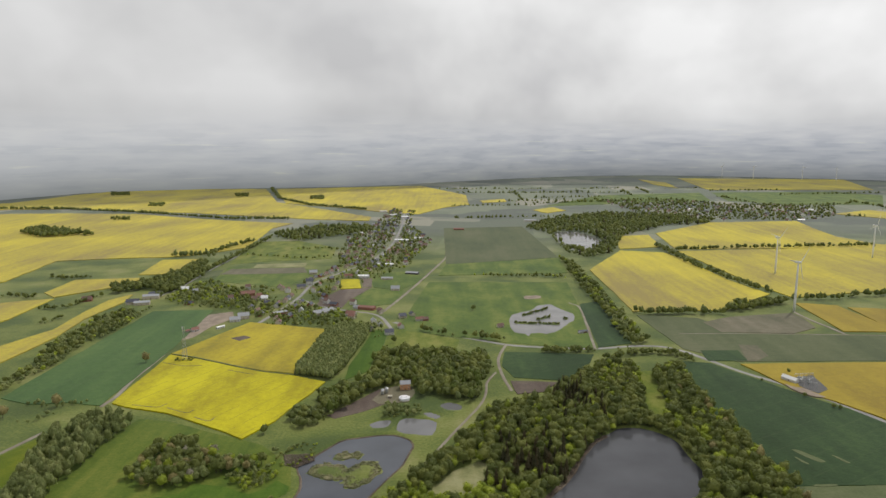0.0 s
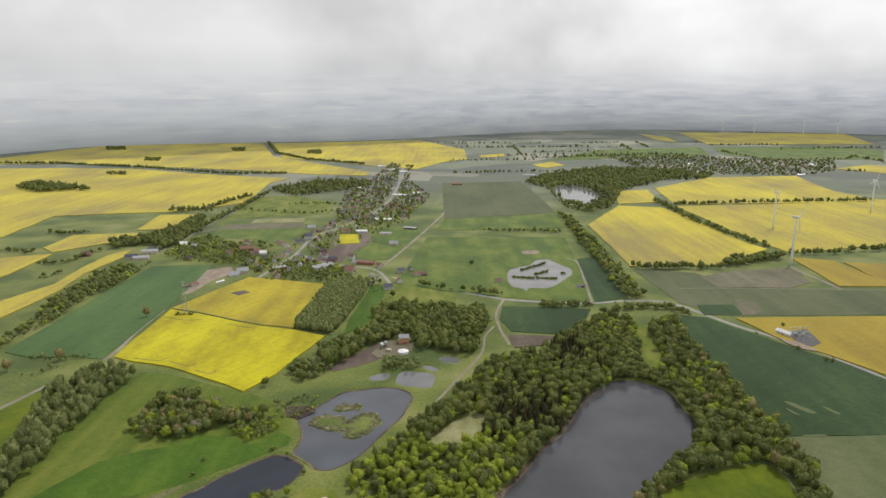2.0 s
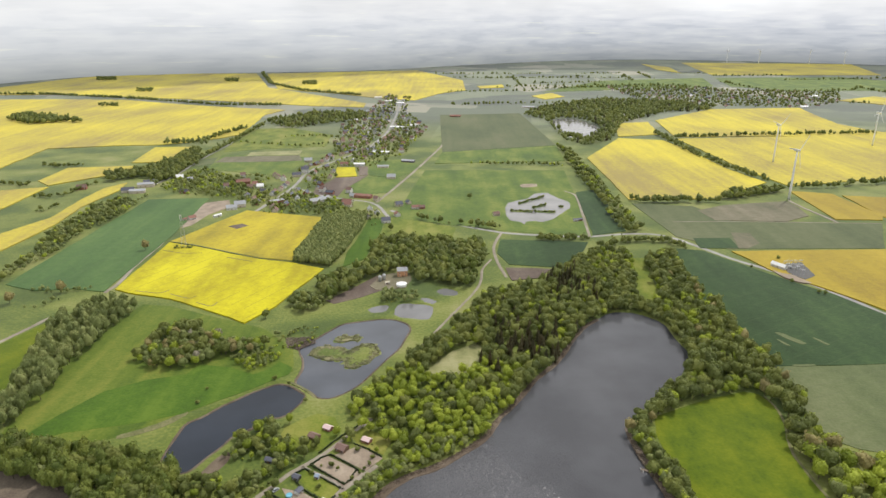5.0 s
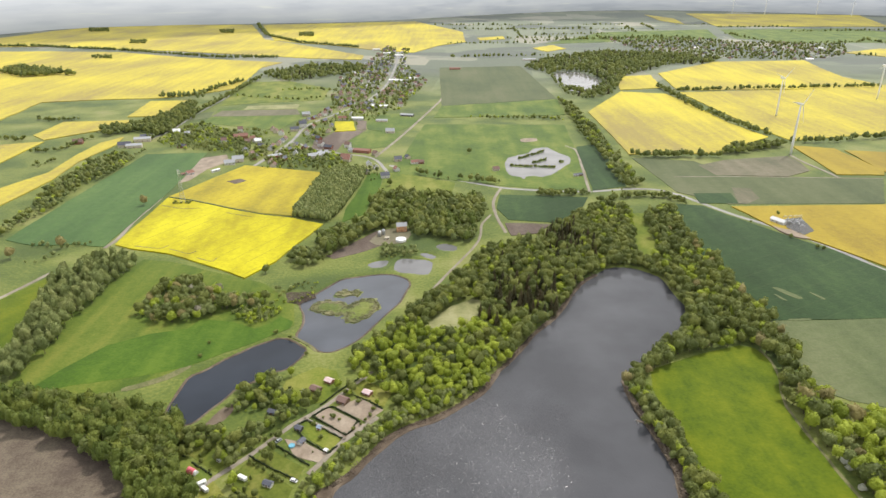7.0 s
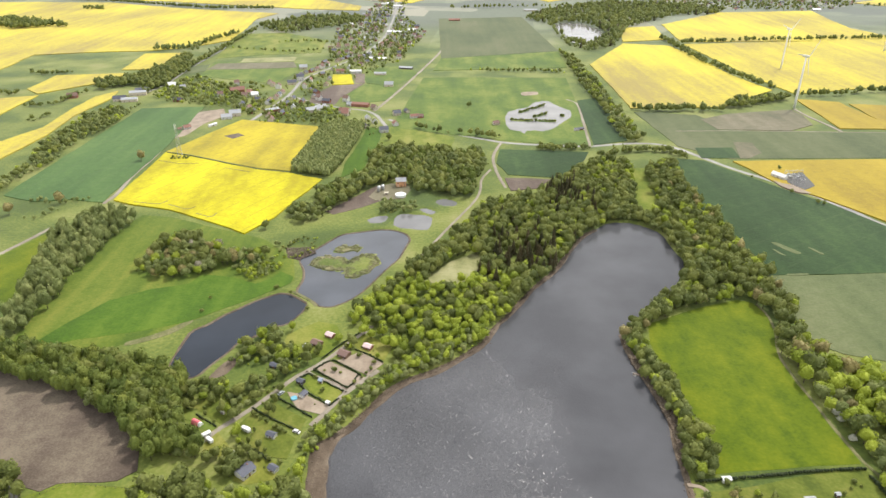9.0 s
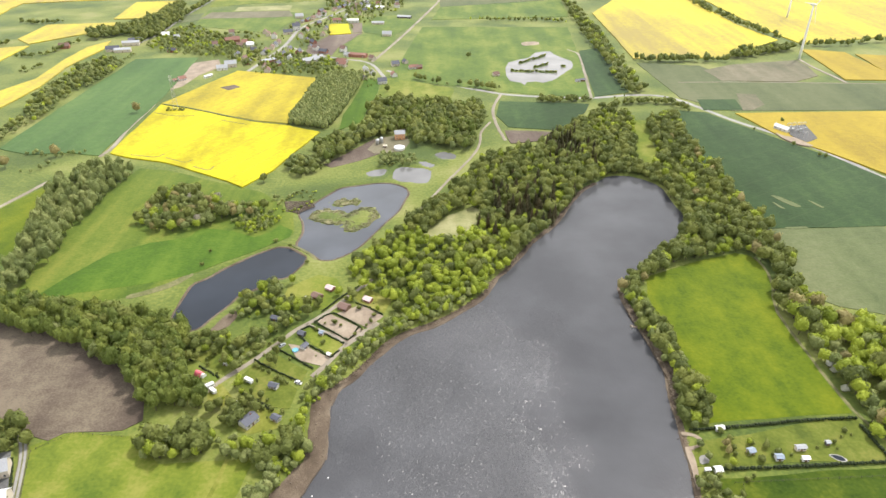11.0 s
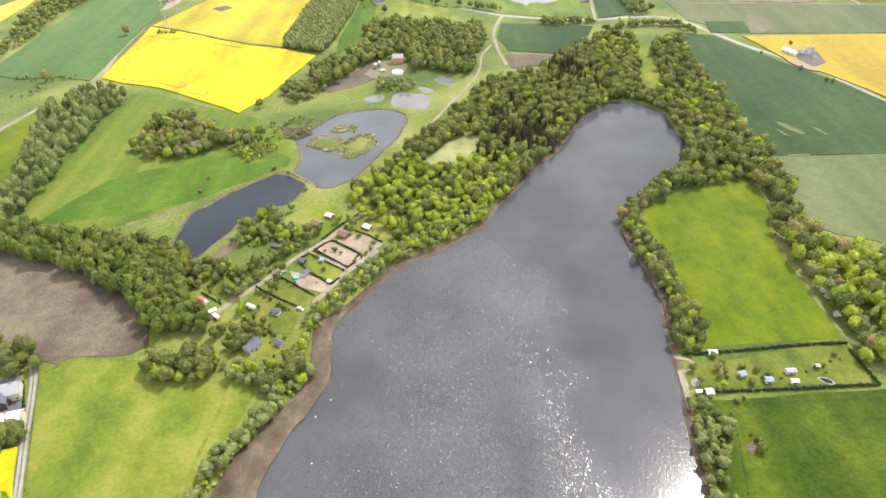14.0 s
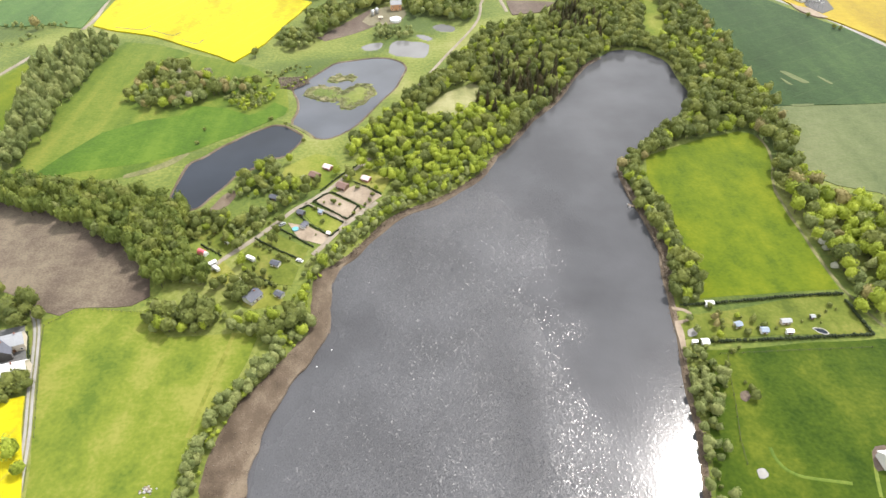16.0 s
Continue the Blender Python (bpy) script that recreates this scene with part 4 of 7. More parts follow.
LONE_BUSH = [
    (144.4, 232.4, 0.90),
    (144.1, 226.5, 0.90),
    (143.3, 222.4, 0.80),
    (162.0, 230.2, 0.70),
    (164.4, 223.9, 0.90),
    (161.7, 222.6, 0.70),
    (146.6, 215.0, 0.70),
    (153.0, 214.3, 0.80),
    (177.4, 219.7, 0.70),
    (195.3, 229.9, 0.70),
    (204.5, 237.7, 0.70),
    (206.4, 234.9, 0.50),
    (194.9, 226.1, 0.50),
    (200.7, 233.6, 0.40),
    (185.4, 227.0, 0.40),
    (150.6, 223.2, 0.70),
    (170.5, 222.2, 0.50),
    (147.2, 209.7, 0.60),
    (137.8, 199.3, 0.80),
    (136.9, 195.0, 0.70),
    (142.7, 188.6, 0.60),
    (144.3, 185.2, 0.90),
    (-104.8, 262.8, 0.80),
    (-99.1, 252.4, 0.90),
    (-86.7, 254.4, 0.70),
    (-80.9, 252.7, 0.60),
    (-83.9, 249.4, 0.50),
    (-103.0, 245.0, 0.80),
    (-109.9, 250.4, 0.90),
    (-110.7, 272.3, 0.70),
    (-91.6, 255.3, 0.90),
    (-96.7, 257.9, 0.90),
    (-49.2, 353.1, 0.60),
    (-41.5, 349.3, 0.50),
    (-59.5, 353.2, 0.80),
    (-74.0, 321.5, 0.80),
    (-69.7, 328.3, 0.60),
    (-81.2, 318.7, 0.60),
    (-100.4, 298.5, 0.60),
    (-85.0, 294.8, 0.50),
    (-70.6, 297.3, 0.50),
    (-139.7, 297.8, 0.90),
    (-130.3, 289.6, 0.80),
    (-123.4, 282.7, 0.60),
    (-144.1, 301.4, 0.90),
    (-90.6, 229.2, 0.90),
    (-87.5, 234.9, 0.70),
    (-83.8, 238.0, 0.70),
    (-80.2, 242.0, 0.80),
    (-88.0, 249.0, 0.50),
    (-46.3, 321.3, 0.70),
    (-44.0, 325.8, 0.70),
    (-41.5, 329.9, 0.80),
    (-165.4, 414.3, 1.0),
    (-166.1, 396.1, 1.0),
    (-92.3, 398.5, 1.0),
    (-120.7, 428.5, 1.0),
    (-24.0, 427.9, 1.0),
    (-108.9, 421.9, 1.0),
    (-95.8, 357.9, 0.9),
    (-98.6, 352.8, 0.9),
    (-93.6, 349.6, 0.9),
    (-86.0, 343.3, 0.9),
    (-103.1, 288.8, 0.9),
    (-100.8, 287.3, 0.9),
    (-98.2, 285.3, 0.9),
    (-94.2, 282.9, 0.9),
    (-88.8, 278.1, 0.9),
    (-85.8, 275.8, 0.9),
    (-82.7, 274.4, 0.9),
    (-67.9, 308.9, 0.9),
    (-63.6, 328.3, 0.9),
    (-59.7, 325.4, 0.9),
    (-50.2, 343.0, 0.9),
    (-40.3, 335.7, 0.9),
    (-50.1, 316.9, 0.9),
    (-89.1, 256.8, 0.9),
    (144.2, 180.1, 1.2),
    (130.3, 209.3, 1.2),
    (137.0, 214.6, 1.2),
    (154.6, 219.2, 1.2),
    (143.4, 207.4, 1.2),
    (141.4, 237.1, 1.2),
    (160.4, 227.5, 1.2),
    (154.5, 229.5, 1.2),
]
LONE_BLOSSOM = [
    (221, 286, 1.0),
    (219, 266, 1.0),
    (260, 303, 1.0),
    (264, 322, 1.0),
    (221, 281, 1.0),
]
LONE_PALE = [
    (-194, 466, 0.9),
    (-187, 456, 0.9),
    (-190, 473, 0.9),
    (-204, 490, 0.9),
    (-184, 495, 0.9),
]
LONE_SLIM = [
    (-92.6, 297.4, 0.80),
    (-99.8, 265.4, 0.70),
    (-91.8, 288.7, 0.9),
    (-102.6, 263.4, 0.5),
    (-99.0, 274.5, 0.5),
]
LONE_SPRING = [
    (139.7, 216.7, 0.45),
    (152.9, 229.8, 0.40),
    (-105.6, 266.4, 0.42),
    (-56.3, 351.3, 0.45),
    (-44.5, 364.1, 0.50),
    (-38.1, 341.8, 0.45),
    (-75.0, 246.0, 0.42),
    (-77.3, 237.2, 0.42),
    (-114.3, 262.0, 0.40),
    (-97.7, 372.6, 0.7),
    (-101.1, 346.5, 0.7),
    (-112.6, 352.9, 0.7),
    (-128.1, 356.2, 0.7),
    (-95.6, 340.4, 0.7),
    (-91.2, 346.4, 0.7),
    (-107.8, 272.3, 0.7),
    (-65.5, 358.9, 0.7),
    (-137.3, 223.7, 1.0),
    (-178.3, 154.5, 1.0),
    (-171.6, 145.4, 1.0),
]
VEHICLES = [(-91.7, 307.0), (-76.6, 274.8), (-104.0, 276.0), (-124.7, 271.6), (-121.2, 267.9)]
POOL = [(-83.3, 302.7)]
TENT = [(-132.3, 281.8)]
SILOS = [(-59.7, 621.5), (-56.0, 626.1)]
TANK = [(-37.4, 609.4)]
JETTIES = [(122.9, 321.8)]
JETTY_W = [(-58.5, 227.5)]
BUOYS = [(-72.5, 192.2), (-57.4, 200.9), (-51.6, 211.2), (-55.5, 175.6)]
CONTROL = [(360.7, 657.2)]
GARDEN_POND = [(192.5, 220.7)]
# ---- ground, water ----
def axis(lo, hi, step, far, grow):
    a = list(np.arange(lo, hi + step, step))
    s = step
    while a[-1] < far:
        s *= grow
        a.append(a[-1] + s)
    s = step
    while a[0] > -far:
        s *= grow
        a.insert(0, a[0] - s)
    return np.array(a)


BASINS = [(LAKE, 5.0), (POND_UP, 4.0), (POND_LOW, 3.0), (POND_A, 2.5), (POND_B, 2.0), (POND_C, 2.0), (POND_D, 1.5)]


def build_ground():
    xs = axis(-214, 300, 3.0, 4950, 1.14)
    ys = axis(36, 634, 3.0, 4950, 1.14)
    gx, gy = np.meshgrid(xs, ys)
    pts = np.stack([gx.ravel(), gy.ravel()], 1)
    z = np.zeros(len(pts))
    for shore, bank in BASINS:
        line = soft_line(shore, True, 6.0, 1.2, 1.7)
        near = (np.abs(pts[:, 0]) < 310) & (pts[:, 1] > 20) & (pts[:, 1] < 640)
        q = pts[near]
        d = edge_distance(q, line) * np.where(inside(q, line), -1, 1)
        t = np.clip((d + bank) / (2 * bank), 0, 1)
        z[near] = np.minimum(z[near], -1.6 * (1 - t * t * (3 - 2 * t)))
    for isle in (ISLE, ISLE_S, ISLE_T):
        d = edge_distance(pts, isle) * np.where(inside(pts, isle), -1, 1)
        rough = np.array([noise.noise(Vector((x / 4, y / 4, 4.0))) for x, y in pts[d < 6]])
        z[d < 6] = np.maximum(z[d < 6], -0.66 - d[d < 6] * 0.07 + rough * 0.42)
    nx, ny = len(xs), len(ys)
    i = (np.arange(ny - 1)[:, None] * nx + np.arange(nx - 1)[None]).ravel()
    quads = np.stack([i, i + 1, i + nx + 1, i + nx], 1)
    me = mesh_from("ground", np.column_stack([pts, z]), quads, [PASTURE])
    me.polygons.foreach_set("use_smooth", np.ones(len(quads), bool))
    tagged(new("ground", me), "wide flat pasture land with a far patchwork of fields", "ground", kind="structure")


build_ground()


def grown(line, by):
    c = Vector((sum(p[0] for p in line) / len(line), sum(p[1] for p in line) / len(line)))
    out = []
    for i, p in enumerate(line):
        a, b = Vector(line[i - 1]), Vector(line[(i + 1) % len(line)])
        d = (b - a).normalized()
        n = Vector((d.y, -d.x))
        area = sum(u[0] * w[1] - w[0] * u[1] for u, w in zip(line, line[1:] + line[:1]))
        out.append(tuple(Vector(p) + n * by * (1 if area > 0 else -1)))
    return out


slab("water_lake", grown(LAKE, 2.0), -0.8, -1.2, LAKE_WATER, "long grey lake with wind ripples between woods", "lake", wobble=0.6, step=6)
slab("water_upper_pond", grown(POND_UP, 1.5), -0.8, -1.2, PALE_WATER, "dark still pond with grassy islets", "pond", wobble=0.4, step=5)
slab("water_lower_pond", grown(POND_LOW, 1.5), -0.8, -1.2, POND_WATER, "dark still pond below an earth dam", "pond", wobble=0.4, step=5)
for shore in (POND_A, POND_B, POND_C, POND_D):
    slab("water_fish_pond", grown(shore, 1.0), -0.8, -1.2, FISH_WATER, "small fish pond between grass dams", "pond", wobble=0.3, step=4, rounds=0)
slab("water_far_lake", LAKE_FAR, 0.25, -0.5, CLAY_WATER, "pale round lake ringed by dark wood", "lake", wobble=3, step=12)
slab("water_round_pond", POND_W, 0.25, -0.5, CLAY_WATER, "pale angling pond with planted bars", "pond", wobble=1.0, step=5, rounds=0)

# ---- fields ----
def field(line, top, mat, label, category="field", wobble=1.2):
    field.count += 1
    return slab(category.replace(" ", "_"), line, top, -0.3, mat, label, category, step=9, wobble=wobble, seed=field.count * 1.37, rounds=0)


field.count = 0
Y = "rape field"
field(Y_NEAR, 1.2, RAPE, "bright yellow rape field in full flower", Y)
field(Y_UPPER, 1.15, RAPE_DULL, "duller yellow rape field behind a grass strip", Y)
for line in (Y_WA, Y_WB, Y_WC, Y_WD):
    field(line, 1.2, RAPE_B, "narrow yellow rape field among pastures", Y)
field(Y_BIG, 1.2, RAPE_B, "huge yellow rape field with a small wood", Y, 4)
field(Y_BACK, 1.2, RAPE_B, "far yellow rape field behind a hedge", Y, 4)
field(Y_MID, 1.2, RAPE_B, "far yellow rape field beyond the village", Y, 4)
field(Y_VIL, 1.2, RAPE, "small yellow rape plot in the village", Y)
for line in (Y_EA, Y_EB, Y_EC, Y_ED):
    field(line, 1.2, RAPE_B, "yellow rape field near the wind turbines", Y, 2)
for line in (Y_EE, Y_EF, Y_SUB):
    field(line, 1.1, RAPE_C, "fading yellow rape field beside the road", Y)
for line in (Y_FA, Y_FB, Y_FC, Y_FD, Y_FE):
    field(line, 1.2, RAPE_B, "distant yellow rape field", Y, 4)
field(Y_SW, 1.1, RAPE, "corner of a yellow rape field by a track", Y)
W = "wheat field"
field(G_DARK_E, 0.5, WHEAT, "dark green wheat field below the road", W)
field(G_DARK_W, 0.5, WHEAT_B, "blue-green wheat field beside a farm track", W)
field(G_MIDN, 0.5, THIN_WHEAT, "long dark green field behind the village", W)
field(G_MIDS, 0.5, MEADOW_D, "green strip field behind the village", W)
field(G_POND_E, 0.5, WHEAT, "green wheat strip beside a hedge", W)
field(G_JUNC, 0.45, WHEAT, "green wheat plot at the road junction", W)
field(G_PLANT, 0.45, LUSH, "green strip beside the young plantation", W)
field(G_E1, 0.4, THIN_WHEAT, "flat green field under the wind turbine", W)
M = "meadow"
field(MEADOW_E, 0.05, MEADOW_L, "bright green meadow enclosed by trees", M)
field(MEADOW_SW, 0.05, MEADOW, "sunlit green meadow beside the lake bank", M)
field(MEADOW_W, 0.03, STRIP_MEADOW, "sunlit meadow with mown strips above the ponds", M)
field(G_LOW_W, 0.08, LUSH, "mown green meadow above the dark pond", M)
field(G_NEARW, 0.05, MEADOW_L, "bright green meadow beside a tree belt", M)
field(G_POND, 0.2, MEADOW_D, "wide green meadow round the angling pond", M)
field(G_PLANT_E, 0.2, MEADOW, "green meadow beside the village lane", M)
field(PASTURE_E, 0.05, DARK_PASTURE, "fenced green pasture beside the lake", M)
field(GARDEN_E, 0.08, ROUGH_LAWN, "grassy garden plot with small huts", "garden")
field(GAP_N, 0.05, MEADOW, "grassy gap between two woods", M)
field(grown(CLEARING, 3), 0.1, DRY_GRASS, "dry grassy clearing in the wood", M)
S = "bare field"
field(SOIL_SW, 0.2, DRY_SOIL, "brown bare field beside a wood", S)
field(SOIL_W, 0.15, SAND, "bare gravel yard beside the rape field", "yard")
field(FARM_PAD, 0.3, STUBBLE, "bare gravel pad between the farm buildings", "yard")
field(SOIL_FARM, 0.15, SOIL, "bare earth yard beside the farm", "yard")
field(SOIL_JUNC, 0.6, SOIL, "bare brown corner of a field", S)
field(SOIL_E, 0.55, STUBBLE, "brownish stubble patch in a green field", S)
field(SOIL_EB, 0.55, STUBBLE, "bare brownish patch in a green field", S)
field(DARK_E, 0.5, WHEAT, "dark green strip beside the road", W)
field(SOIL_VIL, 0.2, SOIL, "ploughed brown garden field", S)
field(SOIL_VIM, 0.22, SOIL, "ploughed brown strip beside a rape plot", S)
field(SOIL_VB, 0.25, STUBBLE, "brown stubble strip behind the village", S)
field(SOIL_VC, 0.25, FALLOW, "pale fallow corner beside a lane", S)
field(SOIL_VN, 0.25, DRY_GRASS, "fallow strip behind the village", S)
field(B_LIGHT_E, 0.3, FALLOW, "pale sown field beside the wood", S)

# ---- roads ----
ribbon("road", ROAD_MAIN, 5.0, ROAD, "pale narrow country road", "road", 0.14)
ribbon("road", ROAD_VIL, 4.6, ROAD, "pale main street of the village", "road", 0.14)
ribbon("road", ROAD_VIL2, 3.8, ROAD, "pale village lane", "road", 0.16)
ribbon("road", ROAD_N, 3.2, ROAD, "lane through the fields behind the village", "road", 0.16)
for line, wide in ((PATH_A, 2.4), (PATH_B, 1.6), (PATH_C, 3.0), (PATH_D, 3.5), (TRACK_W, 3.2), (TRACK_SW, 3.0), (TRACK_TURB, 3.6), (EDGE_E, 1.4), (TRACK_GARDEN, 2.4), (LANE_GARDEN, 2.1), (LANE_CROSS, 1.9)):
    ribbon("track", line, wide, DIRT, "sandy dirt track", "track", 0.62 if line in (TRACK_TURB, EDGE_E) else 0.3)

def rutted(line, label, apart=0.95):
    """A grassy track with two worn wheel ruts."""
    ribbon("track", line, 3.4, SEDGE, label, "track", 0.2)
    for side in (-apart, apart):
        d = [Vector(line[min(i + 1, len(line) - 1)]) - Vector(line[max(i - 1, 0)]) for i in range(len(line))]
        moved = [(p[0] - v.normalized().y * side, p[1] + v.normalized().x * side) for p, v in zip(line, d)]
        ribbon("wheel_rut", moved, 1.0, ROAD, "pale worn wheel rut of the track", "rut", 0.26, wobble=0.1)


rutted(FARM_TRACK, "grassy farm track with two wheel ruts")
ribbon("path", PATH_E, 1.1, SEDGE, "trodden path along the meadow's edge", "path", 0.25)

# ---- trees ----
def icosahedron():
    p = (1 + 5 ** 0.5) / 2
    v = np.array([(-1, p, 0), (1, p, 0), (-1, -p, 0), (1, -p, 0), (0, -1, p), (0, 1, p), (0, -1, -p), (0, 1, -p), (p, 0, -1), (p, 0, 1), (-p, 0, -1), (-p, 0, 1)], float)
    v /= np.linalg.norm(v[0])
    f = [(a, b, c) for a in range(12) for b in range(a + 1, 12) for c in range(b + 1, 12) if max(np.linalg.norm(v[a] - v[b]), np.linalg.norm(v[b] - v[c]), np.linalg.norm(v[a] - v[c])) < 1.1]
    f = [(a, b, c) if np.dot(np.cross(v[b] - v[a], v[c] - v[a]), v[a]) > 0 else (a, c, b) for a, b, c in f]
    return v, np.array(f)


ICO_V, ICO_F = icosahedron()


def finer(v, f):
    """The same ball with each face cut in four."""
    v, made, out = [tuple(p) for p in v], {}, []

    def mid(a, b):
        key = (min(a, b), max(a, b))
        if key not in made:
            p = (np.array(v[a]) + v[b]) / 2
            v.append(tuple(p / np.linalg.norm(p)))
            made[key] = len(v) - 1
        return made[key]

    for a, b, c in f:
        ab, bc, ca = mid(a, b), mid(b, c), mid(c, a)
        out += [(a, ab, ca), (b, bc, ab), (c, ca, bc), (ab, bc, ca)]
    return np.array(v), np.array(out)


HEART = finer(ICO_V, ICO_F)


def sprays(rng, centre, out, size):
    """Folded leaf sprays, two triangles each, lying about square to the way out."""
    n = len(centre)
    out = out + rng.normal(0, 0.42, (n, 3))
    out /= np.linalg.norm(out, axis=1)[:, None]
    side = np.cross(out, rng.normal(0, 1, (n, 3)))
    side /= np.linalg.norm(side, axis=1)[:, None] + 1e-9
    along_ = np.cross(out, side)
    s = size[:, None]
    far = s * rng.uniform(0.8, 1.35, (n, 1))
    fold = out * s * rng.uniform(0.1, 0.5, (n, 1))
    v = np.stack([centre - along_ * far, centre + side * s - fold, centre + along_ * far, centre - side * s - fold], 1).reshape(-1, 3)
    k = 4 * np.arange(n)[:, None]
    return v, np.concatenate([k + (0, 1, 2), k + (0, 2, 3)])


def crown(rng, clumps, shape):
    """Leaf sprays over a lumpy heart, in a unit-wide, unit-high crown with boughs of uneven reach."""
    boughs = rng.normal(0, 1, (13, 3)) * (1, 1, 0.7) + (0, 0, 0.45)
    boughs /= np.linalg.norm(boughs, axis=1)[:, None]
    swell = rng.uniform(0.04, 0.15, 13)
    tall = {"poplar": 1.08, "fir": 1.0}.get(shape, 1.0)

    def reach(d):
        return 0.31 + (swell * np.maximum(0, d @ boughs.T) ** 11).sum(-1)

    fill = (150.0 / (clumps + 10)) ** 0.42
    if shape == "fir":
        h = 0.05 + 0.9 * (np.arange(clumps) + rng.uniform(0, 1, clumps)) / clumps
        r = 0.42 * (1 - h) ** 0.8 * rng.uniform(0.35, 1.0, clumps) ** 0.5
        a = np.arange(clumps) * 2.4 + rng.uniform(-0.5, 0.5, clumps)
        c = np.stack([r * np.cos(a), r * np.sin(a), h], 1)
        out = np.stack([np.cos(a), np.sin(a), np.full(clumps, 0.8)], 1)
        v, f = sprays(rng, c, out / np.linalg.norm(out, axis=1)[:, None], 0.085 * (1.2 - 0.85 * h) * rng.uniform(0.8, 1.25, clumps) * fill)
        heart = ICO_V * (0.22, 0.22, 0.45) * (1, 1, 1) + (0, 0, 0.42)
        heart[:, :2] *= (1.15 - heart[:, 2:3])
        return np.concatenate([heart, v]), np.concatenate([ICO_F, f + len(heart)])
    hv, hf = HEART
    hv = hv * (reach(hv) * rng.uniform(0.84, 0.97, len(hv)))[:, None]
    d = rng.normal(0, 1, (clumps, 3))
    d /= np.linalg.norm(d, axis=1)[:, None]
    d[:, 2] = np.where(d[:, 2] < -0.25, d[:, 2] * -0.8, d[:, 2])
    c = d * (reach(d) * rng.uniform(0.93, 1.07, clumps))[:, None]
    v, f = sprays(rng, c, d, rng.uniform(0.045, 0.085, clumps) * fill)
    for u in (hv, v):
        u[:, 2] = 0.47 + u[:, 2] * np.where(u[:, 2] < 0, 0.75, 1.15) * tall
    return np.concatenate([hv, v]), np.concatenate([hf, f + len(hv)])


def stem(rng, limbs):
    """A tapered trunk with limbs, unit high."""
    vs, fs = [], []

    def limb(a, b, ra, rb):
        a, b = np.array(a), np.array(b)
        ring = [(np.cos(t), np.sin(t), 0) for t in np.linspace(0, 2 * np.pi, 5, endpoint=False)]
        base = sum(len(v) for v in vs)
        vs.append(np.array([a + np.array(p) * ra for p in ring] + [b + np.array(p) * rb for p in ring]))
        for i in range(5):
            j = (i + 1) % 5
            fs.extend([(base + i, base + j, base + 5 + j), (base + i, base + 5 + j, base + 5 + i)])

    limb((0, 0, -0.03), (0, 0, 0.62), 0.03, 0.012)
    for _ in range(limbs):
        a = rng.uniform(0, 6.28)
        z = rng.uniform(0.2, 0.45)
        limb((0, 0, z), (0.26 * np.cos(a), 0.26 * np.sin(a), z + rng.uniform(0.15, 0.3)), 0.014, 0.005)
    return np.concatenate(vs), np.array(fs)


RNG = np.random.default_rng(5)
CROWNS = {(shape, level): [crown(RNG, n, shape) for _ in range(6)] for shape in ("round", "poplar", "fir") for level, n in (("near", 190), ("mid", 46), ("far", 14))}
STEM = stem(RNG, 3)
# kind of tree: leaves, shape, height range, width over height
KINDS = {
    "broad": (LEAF, "round", (10.0, 15.2), (0.80, 1.08)),
    "spring": (LEAF_SPRING, "round", (7.3, 12.5), (0.75, 1.05)),
    "willow": (LEAF_GREY, "round", (6.3, 10.4), (0.7, 1.0)),
    "poplar": (LEAF_GREY, "poplar", (10.4, 15.7), (0.55, 0.78)),
    "fir": (LEAF_FIR, "fir", (13.0, 18.0), (0.44, 0.58)),
    "young_fir": (LEAF_GREY, "poplar", (7.3, 9.9), (0.5, 0.66)),
    "alder": (LEAF_ALDER, "poplar", (10.5, 15.0), (0.58, 0.78)),
    "bush": (LEAF, "round", (2.3, 4.3), (1.0, 1.4)),
    "spring_bush": (LEAF_SPRING, "round", (2.1, 3.7), (1.0, 1.4)),
    "thuja": (LEAF, "poplar", (8.0, 10.5), (0.36, 0.46)),
    "blossom": (LEAF_BLOSSOM, "round", (4.0, 6.0), (0.9, 1.2)),
    "pale": (LEAF_PALE, "round", (9.0, 12.5), (0.75, 0.95)),
    "rust": (LEAF_RUST, "round", (9.4, 13.6), (0.75, 0.95)),
}


def scatter(poly, gap, rng, keep_out=(), jitter=0.42, rows=0.0):
    """Places inside a plan outline, about gap metres apart."""
    p = np.array(poly, float)
    lo, hi = p.min(0), p.max(0)
    gx, gy = np.meshgrid(np.arange(lo[0], hi[0], gap), np.arange(lo[1], hi[1], gap * 0.9))
    gx[1::2] += gap / 2
    q = np.stack([gx.ravel(), gy.ravel()], 1)
    q += rng.uniform(-jitter, jitter, q.shape) * gap
    q = q[inside(q, list(map(tuple, poly)))]
    for other in keep_out:
        q = q[~inside(q, other)]
    return q


